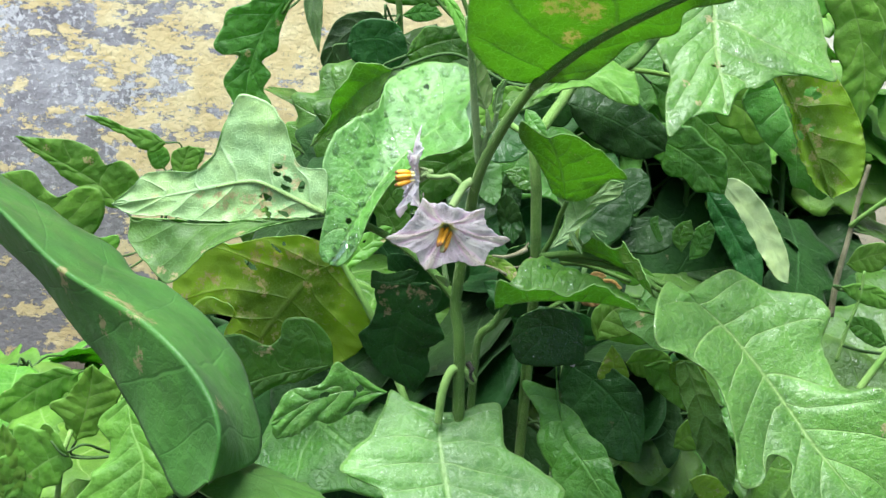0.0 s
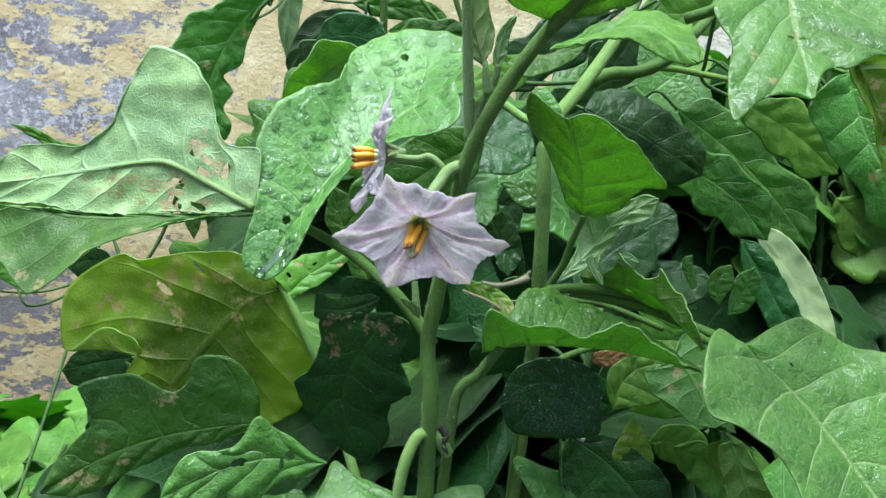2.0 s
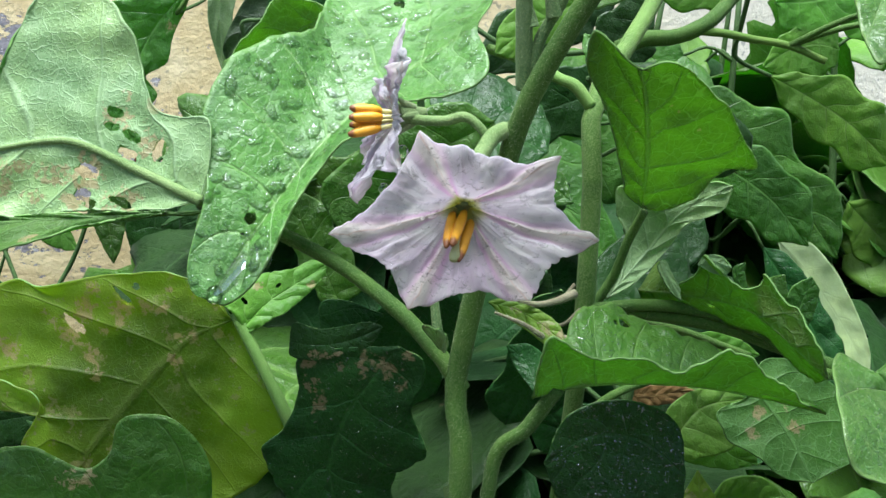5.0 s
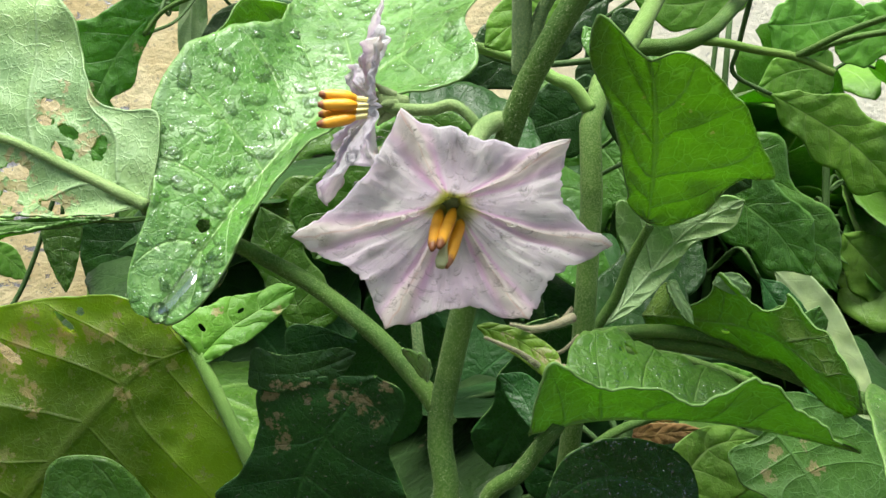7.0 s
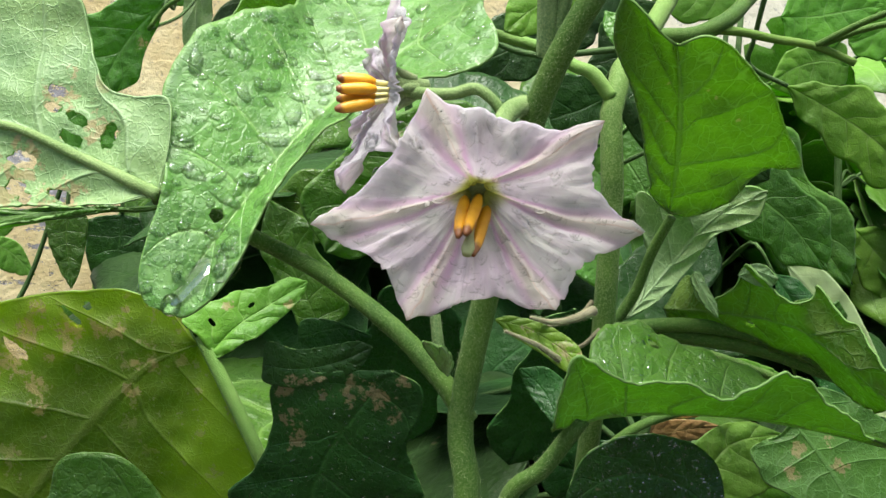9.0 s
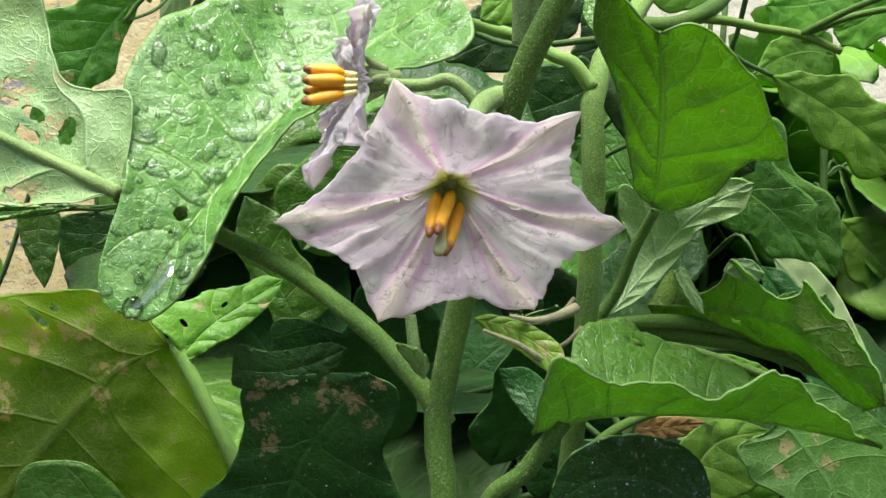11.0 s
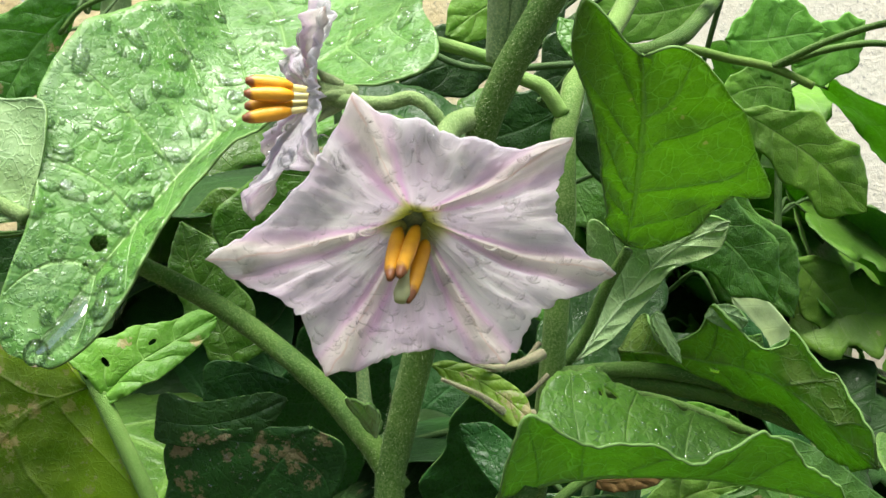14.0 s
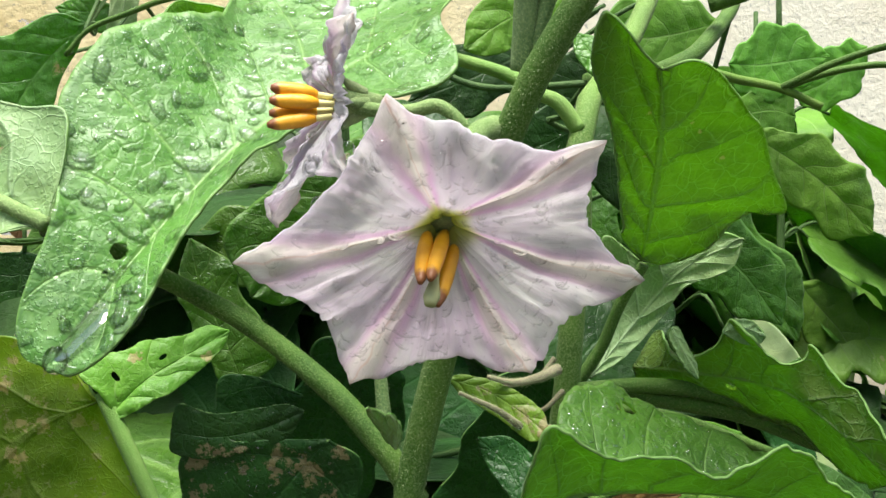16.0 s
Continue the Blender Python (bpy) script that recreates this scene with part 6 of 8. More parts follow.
leaf(seedling, "narrow light green leaf of a young plant", [(-0.2668, 0.89, 0.3337), (-0.2932, 0.89, 0.3397), (-0.3174, 0.89, 0.3508), (-0.3426, 0.89, 0.3604)], (0.0, -1.0, -0.0),
     [(0.1, 0.0092, -0.0), (0.284, 0.0111, 0.0), (0.45, 0.0046, -0.0), (0.774, 0.0036, -0.0)],
     [(0.221, -0.0079, -0.0), (0.509, -0.0034, 0.0), (0.761, -0.0046, 0.0)], fresh=1)
leaf(seedling, "small light green leaf of a young plant", [(-0.2738, 0.9, 0.3071), (-0.2788, 0.9, 0.3166), (-0.2828, 0.9, 0.3244), (-0.29, 0.9, 0.3312)], (-0.0, -1.0, 0.0),
     [(0.149, 0.0085, -0.0), (0.527, 0.0083, 0.0)],
     [(0.183, -0.0104, -0.0), (0.597, -0.0111, -0.0)], fresh=1)
leaf(seedling, "small light green leaf of a young plant", [(-0.2621, 0.9, 0.3083), (-0.2524, 0.9, 0.3158), (-0.2443, 0.9, 0.3223), (-0.232, 0.9, 0.3266)], (-0.0, -1.0, -0.0),
     [(0.174, 0.0092, 0.0), (0.565, 0.0094, -0.0)],
     [(0.312, -0.0097, -0.0), (0.762, -0.0107, 0.0)], fresh=1)
leaf(seedling, "small light green leaf of a young plant", [(-0.2995, 0.8, 0.2437), (-0.3043, 0.8, 0.2532), (-0.3136, 0.8, 0.2598), (-0.329, 0.8, 0.2668)], (0.0, -1.0, -0.0),
     [(0.156, 0.0056, -0.0), (0.701, 0.0064, 0.0)],
     [(0.142, -0.0143, 0.0), (0.251, -0.018, -0.0), (0.385, -0.006, -0.0), (0.678, -0.0042, -0.0)], fresh=1)
leaf(seedling, "small light green leaf of a young plant", [(-0.2152, 0.75, 0.3208), (-0.2136, 0.75, 0.3302), (-0.2102, 0.75, 0.3395), (-0.2063, 0.75, 0.3497)], (0.0, -1.0, 0.0),
     [(0.261, 0.0077, -0.0), (0.664, 0.0112, -0.0)],
     [(0.337, -0.0107, -0.0), (0.935, -0.0102, 0.0)], fresh=1)
leaf(seedling, "light green leaf of a young plant", [(-0.3525, 0.84, 0.117), (-0.3807, 0.84, 0.1083), (-0.4101, 0.84, 0.0906), (-0.4464, 0.84, 0.0638)], (-0.0, -1.0, -0.0),
     [(0.105, 0.015, 0.0), (0.505, 0.0238, 0.0), (0.876, 0.0177, 0.0)],
     [(0.13, -0.0087, -0.0), (0.356, -0.0149, 0.0), (0.655, -0.0161, -0.0)], lobes=0.13, fresh=1)
leaf(seedling, "light green lobed leaf of a young plant", [(-0.2672, 0.62, 0.1516), (-0.2592, 0.62, 0.1715), (-0.2533, 0.62, 0.1913), (-0.2495, 0.62, 0.2107)], (-0.0, -1.0, -0.0),
     [(0.178, 0.014, 0.0), (0.369, 0.0233, 0.0), (0.63, 0.0118, 0.0), (0.873, 0.0074, -0.0)],
     [(0.192, -0.0113, -0.0), (0.504, -0.0165, -0.0), (0.701, -0.0243, 0.0), (0.89, -0.0107, 0.0)], lobes=0.13, fresh=1)
leaf(seedling, "lobed green leaf of a young plant", [(-0.1833, 0.5, 0.2378), (-0.1781, 0.49, 0.2212), (-0.1697, 0.48, 0.205), (-0.1731, 0.47, 0.1823)], (-0.0166, -0.9051, 0.4248),
     [(0.2, 0.0116, 0.0005), (0.511, 0.0128, 0.0018), (0.698, 0.0193, -0.0014), (0.91, 0.0145, -0.0019)],
     [(0.085, -0.011, -0.0005), (0.219, -0.0193, -0.0011), (0.413, -0.0185, -0.0029), (0.854, -0.0307, 0.0041), (1.019, -0.0316, 0.0021)], lobes=0.13, fresh=1)
leaf(seedling, "light green lobed leaf of a young plant", [(-0.2654, 0.6, 0.1525), (-0.2801, 0.6, 0.1459), (-0.2953, 0.6, 0.1349), (-0.3135, 0.6, 0.1172)], (-0.0, -1.0, -0.0),
     [(0.071, 0.0124, 0.0), (0.468, 0.0165, -0.0), (0.87, 0.0143, -0.0)],
     [(0.017, -0.0146, -0.0), (0.22, -0.03, -0.0), (0.441, -0.0262, 0.0), (0.757, -0.0167, 0.0)], lobes=0.13, fresh=1)
leaf(seedling, "tiny unfolding leaf", [(-0.2765, 0.6, 0.1612), (-0.2783, 0.6, 0.1633), (-0.2801, 0.6, 0.1655), (-0.2836, 0.6, 0.1698)], (-0.0, -1.0, 0.0),
     [(-0.107, 0.004, 0.0), (0.352, 0.0062, 0.0), (0.817, 0.0043, 0.0)],
     [(0.094, -0.0055, -0.0), (0.686, -0.0077, -0.0), (1.092, -0.0055, 0.0)], fresh=1)
leaf(seedling, "light green leaf of a young plant", [(-0.3104, 0.6, 0.1082), (-0.3099, 0.6, 0.1305), (-0.3094, 0.6, 0.1525), (-0.3089, 0.6, 0.1741)], (0.0, -1.0, -0.0),
     [(0.268, 0.0105, -0.0), (0.668, 0.012, -0.0)],
     [(0.343, -0.0121, -0.0), (0.742, -0.0104, 0.0)], fresh=1)
leaf(plant, "downy folded young leaf", [(0.0202, 0.437, 0.4083), (0.017, 0.436, 0.4177), (0.015, 0.434, 0.4276), (0.0139, 0.432, 0.4385)], (-0.029, 0.9887, 0.1472),
     [(0.084, 0.0035, 0.0001), (0.261, 0.006, 0.0001), (0.57, 0.0055, -0.0), (0.81, 0.0057, -0.0001)],
     [(0.157, -0.0031, -0.0001), (0.428, -0.0024, -0.0), (0.738, -0.0013, 0.0)], pale=1, veins=4)
leaf(plant, "downy young leaf", [(0.0246, 0.436, 0.4061), (0.025, 0.435, 0.4119), (0.0266, 0.434, 0.4184), (0.0297, 0.432, 0.423)], (0.0732, 0.9799, 0.1857),
     [(0.21, 0.0027, 0.0002), (0.59, 0.002, 0.0), (0.908, 0.0008, -0.0001)],
     [(0.155, -0.0014, -0.0001), (0.571, -0.0017, -0.0), (0.862, -0.0013, 0.0001)], pale=1, veins=3)
leaf(plant, "downy young side shoot leaf", [(0.0025, 0.462, 0.3146), (0.0006, 0.459, 0.3176), (-0.0016, 0.456, 0.3206), (-0.0041, 0.453, 0.3233)], (-0.2448, 0.7544, 0.6091),
     [(0.214, 0.0017, 0.0002), (0.535, 0.0018, 0.0001), (0.853, 0.0011, -0.0001)],
     [(0.131, -0.0008, 0.0002), (0.461, -0.0009, 0.0001), (0.792, -0.0008, -0.0)], pale=1, veins=3)
leaf(plant, "withered brown-edged leaf by the stalk", [(0.0194, 0.5, 0.3214), (0.0271, 0.498, 0.3198), (0.0348, 0.495, 0.3158), (0.0412, 0.49, 0.3109)], (-0.3303, -0.9217, 0.2036),
     [(0.13, 0.0018, 0.0003), (0.462, 0.003, 0.0001), (0.801, 0.0032, -0.0002)],
     [(0.168, -0.0029, -0.0004), (0.561, -0.0039, -0.0), (0.89, -0.0037, 0.0002)], brown=1, marks=[(0.301, 0.0, 0.003, 0.002), (0.717, -0.0003, 0.004, 0.002), (0.875, -0.0002, 0.003, 0.003)])
leaf(plant, "scrap of dry brown leaf", [(0.0985, 0.6, 0.2821), (0.1016, 0.6, 0.2828), (0.1056, 0.6, 0.2825), (0.1102, 0.6, 0.2814)], (-0.0, -1.0, -0.0),
     [(0.245, 0.0019, 0.0), (0.643, 0.0017, -0.0)],
     [(0.252, -0.003, -0.0), (0.787, -0.0026, 0.0)], dry=1)
leaf(plant, "scrap of dry brown leaf", [(0.0997, 0.6, 0.2732), (0.1072, 0.6, 0.2764), (0.1129, 0.6, 0.2772), (0.1207, 0.6, 0.2732)], (-0.0, -1.0, -0.0),
     [(0.311, 0.0029, -0.0), (0.659, 0.0024, -0.0)],
     [(0.177, -0.0053, 0.0), (0.851, -0.0052, 0.0)], dry=1)
leaf(plant, "scrap of dry brown leaf", [(-0.1916, 0.95, 0.3465), (-0.1873, 0.95, 0.3443), (-0.1829, 0.95, 0.3406), (-0.1795, 0.95, 0.3351)], (0.0, -1.0, -0.0),
     [(0.04, 0.0029, -0.0), (0.552, 0.0039, -0.0)],
     [(0.336, -0.0061, 0.0), (0.905, -0.0047, 0.0)], dry=1)
leaf(plant, "scrap of dry brown leaf", [(0.0884, 0.58, 0.2708), (0.0976, 0.58, 0.2702), (0.1067, 0.58, 0.2716), (0.1173, 0.58, 0.2727)], (0.0, -1.0, 0.0),
     [(0.193, 0.0039, -0.0), (0.741, 0.0029, 0.0)],
     [(0.227, -0.0036, -0.0), (0.734, -0.004, 0.0)], dry=1)
leaf(plant, "dark leaf in the shade behind the stalk", [(0.109, 0.7, 0.4542), (0.0856, 0.69, 0.4379), (0.061, 0.68, 0.4224), (0.0307, 0.67, 0.4073)], (0.2626, -0.9516, 0.1596),
     [(0.224, 0.013, 0.0004), (0.517, 0.0133, 0.0001), (0.765, 0.0134, -0.0005), (0.931, 0.0101, -0.0003)],
     [(0.167, -0.0137, -0.0005), (0.444, -0.0171, -0.0003), (0.748, -0.0144, 0.0004), (0.907, -0.0069, 0.0003)], dark=1, lobes=0.12)
leaf(plant, "dark leaf in the shade behind the flower", [(0.102, 0.67, 0.4019), (0.0849, 0.67, 0.3926), (0.0654, 0.67, 0.3856), (0.0462, 0.67, 0.3799)], (0.0, -1.0, 0.0),
     [(0.248, 0.0139, 0.0), (0.573, 0.0165, -0.0), (0.889, 0.0138, -0.0)],
     [(0.112, -0.0141, -0.0), (0.511, -0.0148, 0.0), (0.836, -0.0098, 0.0)], dark=1, lobes=0.12)
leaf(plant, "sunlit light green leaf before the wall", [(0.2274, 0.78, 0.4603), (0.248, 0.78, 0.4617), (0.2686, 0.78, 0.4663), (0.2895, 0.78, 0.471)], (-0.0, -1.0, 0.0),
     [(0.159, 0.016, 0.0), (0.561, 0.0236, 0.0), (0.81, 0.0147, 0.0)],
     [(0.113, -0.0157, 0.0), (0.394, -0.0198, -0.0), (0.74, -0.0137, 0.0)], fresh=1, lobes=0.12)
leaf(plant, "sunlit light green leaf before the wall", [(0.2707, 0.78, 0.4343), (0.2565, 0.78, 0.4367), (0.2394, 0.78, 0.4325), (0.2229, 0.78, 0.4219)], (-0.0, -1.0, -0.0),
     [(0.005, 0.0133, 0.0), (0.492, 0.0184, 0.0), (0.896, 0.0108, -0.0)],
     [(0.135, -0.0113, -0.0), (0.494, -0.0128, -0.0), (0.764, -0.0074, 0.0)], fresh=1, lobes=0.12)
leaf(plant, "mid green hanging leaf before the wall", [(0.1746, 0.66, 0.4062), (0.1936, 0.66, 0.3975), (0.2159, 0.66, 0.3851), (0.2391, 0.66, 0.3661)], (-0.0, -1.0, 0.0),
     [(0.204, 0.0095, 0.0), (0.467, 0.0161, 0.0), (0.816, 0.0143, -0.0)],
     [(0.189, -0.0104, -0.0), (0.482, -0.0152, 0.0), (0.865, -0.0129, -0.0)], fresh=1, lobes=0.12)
leaf(plant, "dark leaf in the shade before the wall", [(0.1464, 0.68, 0.3699), (0.1659, 0.68, 0.3605), (0.1888, 0.68, 0.3458), (0.2099, 0.68, 0.3229)], (0.0, -1.0, -0.0),
     [(0.204, 0.0145, -0.0), (0.525, 0.0172, 0.0), (0.813, 0.0149, 0.0)],
     [(0.167, -0.0133, 0.0), (0.468, -0.0179, -0.0), (0.841, -0.0114, 0.0)], lobes=0.12)
leaf(plant, "shaded leaf behind the flowers", [(0.0041, 0.66, 0.3432), (-0.0141, 0.66, 0.3449), (-0.032, 0.66, 0.3466), (-0.0517, 0.66, 0.3459)], (-0.0, -1.0, 0.0),
     [(0.131, 0.0147, -0.0), (0.438, 0.0192, -0.0), (0.809, 0.0114, -0.0)],
     [(0.197, -0.0147, 0.0), (0.525, -0.0166, 0.0), (0.801, -0.011, 0.0)], lobes=0.1)
leaf(plant, "shaded leaf behind the stalk", [(-0.0272, 0.62, 0.2973), (-0.0357, 0.62, 0.3155), (-0.044, 0.62, 0.3315), (-0.0483, 0.62, 0.3474)], (-0.0, -1.0, 0.0),
     [(0.094, 0.0065, -0.0), (0.452, 0.0088, -0.0), (0.771, 0.0068, 0.0)],
     [(0.099, -0.0132, 0.0), (0.419, -0.0124, 0.0), (0.849, -0.0102, -0.0)], lobes=0.1)
leaf(plant, "bright yellow-green leaf behind the wet leaf", [(0.0449, 0.505, 0.4134), (0.0335, 0.5, 0.407), (0.0251, 0.497, 0.4016), (0.0175, 0.495, 0.3951)], (0.237, -0.9604, 0.1467),
     [(0.296, 0.0062, -0.0001), (0.626, 0.0063, 0.0), (0.908, 0.004, 0.0002)],
     [(0.254, -0.006, 0.0002), (0.576, -0.0071, 0.0), (0.835, -0.0051, -0.0003)], yellow=0.3)
leaf(plant, "yellow-green pointed young leaf", [(0.1063, 0.54, 0.2274), (0.1066, 0.54, 0.2382), (0.1057, 0.54, 0.2454), (0.1045, 0.54, 0.254)], (0.0, -1.0, -0.0),
     [(0.196, 0.0101, -0.0), (0.648, 0.0065, 0.0)],
     [(0.207, -0.0092, -0.0), (0.565, -0.0061, -0.0)], yellow=1)
leaf(plant, "bright green leaf low in a gap", [(0.1178, 0.56, 0.2348), (0.1272, 0.56, 0.236), (0.1381, 0.56, 0.2344), (0.1476, 0.56, 0.2327)], (-0.0, -1.0, -0.0),
     [(0.241, 0.0072, -0.0), (0.608, 0.0096, -0.0), (0.917, 0.0053, 0.0)],
     [(0.188, -0.0097, -0.0), (0.744, -0.0097, 0.0)], yellow=0.3)
leaf(plant, "brownish leaf below the large lobed leaf", [(0.1381, 0.53, 0.2458), (0.147, 0.53, 0.2429), (0.1573, 0.53, 0.2374), (0.1626, 0.53, 0.232)], (-0.0, -1.0, -0.0),
     [(0.182, 0.0041, -0.0), (0.59, 0.0066, 0.0)],
     [(0.157, -0.0097, 0.0), (0.66, -0.0105, 0.0)], brown=1)
leaf(plant, "light green leaf behind the cupped leaf", [(0.2004, 0.74, 0.4725), (0.1791, 0.74, 0.4648), (0.158, 0.74, 0.4599), (0.1338, 0.74, 0.4619)], (-0.0, -1.0, -0.0),
     [(0.243, 0.0132, 0.0), (0.575, 0.0144, 0.0), (0.842, 0.0092, 0.0)],
     [(0.211, -0.0172, -0.0), (0.571, -0.0212, -0.0), (0.904, -0.0129, -0.0)], fresh=1, lobes=0.12)
leaf(plant, "dark leaf behind the cupped leaf", [(0.1212, 0.68, 0.4439), (0.1119, 0.68, 0.4283), (0.1026, 0.68, 0.4129), (0.0935, 0.68, 0.3951)], (-0.0, -1.0, -0.0),
     [(0.286, 0.0112, -0.0), (0.557, 0.0155, -0.0), (0.884, 0.011, 0.0)],
     [(0.163, -0.0125, -0.0), (0.477, -0.0158, -0.0), (0.763, -0.0108, 0.0)], dark=1, lobes=0.12)
leaf(plant, "fallen yellow leaf low in the shade", [(0.164, 0.56, 0.1518), (0.1737, 0.56, 0.1469), (0.1815, 0.56, 0.1444), (0.191, 0.56, 0.1427)], (-0.0, -1.0, 0.0),
     [(0.214, 0.0079, -0.0), (0.722, 0.008, 0.0)],
     [(0.455, -0.0094, -0.0), (0.802, -0.0085, -0.0)], yellow=1)
leaf(plant, "pale lime young leaf", [(0.152, 0.56, 0.1756), (0.1601, 0.56, 0.1837), (0.1672, 0.56, 0.1885), (0.1741, 0.56, 0.1957)], (0.0, -1.0, 0.0),
     [(0.345, 0.0075, 0.0), (0.858, 0.0088, -0.0)],
     [(0.185, -0.0093, 0.0), (0.622, -0.0113, -0.0)], fresh=1)
leaf(plant, "smooth oval light green leaf", [(0.28, 0.62, 0.2845), (0.2901, 0.62, 0.2886), (0.2995, 0.62, 0.2918), (0.313, 0.62, 0.2938)], (0.0, -1.0, 0.0),
     [(0.322, 0.0085, 0.0), (0.726, 0.0074, -0.0)],
     [(0.187, -0.0088, -0.0), (0.703, -0.0113, -0.0)], fresh=1)
leaf(plant, "smooth narrow light green leaf", [(0.2688, 0.6, 0.274), (0.2812, 0.6, 0.2724), (0.2931, 0.6, 0.2685), (0.3095, 0.6, 0.2592)], (-0.0, -1.0, 0.0),
     [(0.258, 0.0038, -0.0), (0.6, 0.0051, 0.0)],
     [(0.246, -0.0076, 0.0), (0.694, -0.0077, -0.0)], fresh=1)
leaf(plant, "smooth green leaf", [(0.3049, 0.6, 0.2328), (0.2943, 0.6, 0.241), (0.2839, 0.6, 0.2471), (0.2741, 0.6, 0.2492)], (-0.0, -1.0, 0.0),
     [(0.129, 0.0063, 0.0), (0.636, 0.0078, -0.0)],
     [(0.48, -0.0073, -0.0), (0.821, -0.0052, 0.0)])
leaf(plant, "small smooth oval leaf", [(0.1708, 0.62, 0.2877), (0.1761, 0.62, 0.2958), (0.1794, 0.62, 0.3038), (0.1826, 0.62, 0.315)], (0.0, -1.0, 0.0),
     [(0.293, 0.0055, -0.0), (0.758, 0.007, -0.0)],
     [(0.306, -0.0073, -0.0), (0.807, -0.0061, -0.0)])
leaf(plant, "spotted light green leaf behind others", [(0.2507, 0.6, 0.4716), (0.2625, 0.6, 0.4441), (0.2692, 0.6, 0.416), (0.2693, 0.6, 0.3818)], (0.0, -1.0, -0.0),
     [(0.107, 0.0134, -0.0), (0.441, 0.0141, -0.0), (0.713, 0.0112, 0.0)],
     [(0.057, -0.0129, 0.0), (0.388, -0.0157, -0.0), (0.747, -0.0139, -0.0)], lobes=0.12, fresh=1)
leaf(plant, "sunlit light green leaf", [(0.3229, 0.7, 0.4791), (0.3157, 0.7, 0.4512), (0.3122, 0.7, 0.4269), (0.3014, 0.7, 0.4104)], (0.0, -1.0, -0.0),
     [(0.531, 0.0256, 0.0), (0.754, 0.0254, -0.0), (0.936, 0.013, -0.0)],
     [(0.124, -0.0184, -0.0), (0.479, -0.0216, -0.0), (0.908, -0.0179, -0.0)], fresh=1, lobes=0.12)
leaf(plant, "fresh light green leaf below the folded leaf", [(0.0946, 0.54, 0.2571), (0.0976, 0.542, 0.2677), (0.107, 0.545, 0.2764), (0.126, 0.55, 0.278)], (0.1024, -0.9289, 0.3559),
     [(0.176, 0.0049, 0.0004), (0.334, 0.0087, 0.001), (0.543, 0.0067, -0.0003), (0.799, 0.0043, -0.0009)],
     [(0.099, -0.0116, 0.0032), (0.741, -0.017, 0.0014), (1.016, -0.0115, 0.0014), (1.04, -0.0051, 0.0008)], yellow=0.3, veins=5)
leaf(plant, "green spotted leaf seen from below", [(0.1186, 0.53, 0.2877), (0.1261, 0.525, 0.2778), (0.1316, 0.52, 0.2678), (0.135, 0.515, 0.259)], (0.0432, 0.888, -0.4579),
     [(0.031, 0.005, 0.0017), (-0.013, 0.0149, 0.0035), (0.214, 0.0183, 0.0023), (0.578, 0.014, 0.0003), (0.869, 0.009, 0.0007)],
     [(-0.147, -0.0093, 0.001), (-0.014, -0.0176, 0.0009), (0.237, -0.023, 0.0011), (0.47, -0.0272, 0.0018), (0.737, -0.0322, 0.0015), (0.901, -0.0229, 0.0012)], pale=0.3, veins=5, marks=[(0.2, 0.004, 0.004, 0.003), (0.35, 0.01, 0.004, 0.003), (0.5, -0.004, 0.004, 0.004), (0.3, -0.006, 0.003, 0.003)])
stem(plant, "petiole", [(0.1186, 0.53, 0.2877), (0.09, 0.55, 0.285), (0.055, 0.53, 0.27), (0.048, 0.54, 0.2)], 0.0014, 0.0018, STEM)
leaf(plant, "chewed yellow-green leaf underside with brown spots", [(0.1956, 0.555, 0.4249), (0.2078, 0.55, 0.3999), (0.2205, 0.545, 0.373), (0.2311, 0.54, 0.3461)], (0.0686, 0.988, -0.1381),
     [(0.027, 0.0042, -0.0006), (0.2, 0.0047, 0.0001), (0.361, 0.0041, 0.0006), (0.531, 0.0073, 0.001), (0.686, 0.0082, 0.0012), (0.873, 0.0066, 0.001)],
     [(0.085, -0.0177, -0.0007), (0.328, -0.029, 0.0002), (0.714, -0.029, 0.001), (0.959, -0.0179, 0.0017)], yellow=1, veins=5, holes=[(0.28, -0.0121, 0.003, 0.004), (0.324, -0.0143, 0.002, 0.003), (0.453, -0.0021, 0.002, 0.003), (0.522, 0.0035, 0.003, 0.0015), (0.514, -0.0036, 0.0015, 0.002)], marks=[(0.299, -0.0126, 0.007, 0.008), (0.477, 0.0003, 0.006, 0.006), (0.168, -0.0033, 0.004, 0.004), (0.522, 0.0035, 0.006, 0.005), (0.306, -0.0029, 0.004, 0.003), (0.595, -0.0043, 0.006, 0.004), (0.686, 0.0019, 0.004, 0.003)])
stem(plant, "petiole", [(0.1956, 0.555, 0.4249), (0.1813, 0.5682, 0.427), (0.1666, 0.5818, 0.4221), (0.1523, 0.595, 0.4132)], 0.0011, 0.0014, STEM)
stem(plant, "petiole", [(0.2043, 0.58, 0.4188), (0.1871, 0.585, 0.423), (0.1695, 0.59, 0.42), (0.1523, 0.595, 0.4132)], 0.0011, 0.0014, STEM)
stem(plant, "withered_shoot", [(0.047, 0.505, 0.3238), (0.0397, 0.5, 0.322), (0.0336, 0.497, 0.3216), (0.0273, 0.494, 0.3231)], 0.0014, 0.0005, DRY)
stem(plant, "withered_shoot", [(0.0434, 0.497, 0.3111), (0.0365, 0.494, 0.3119), (0.0288, 0.491, 0.3165), (0.0196, 0.488, 0.3204)], 0.0011, 0.0004, DRY)
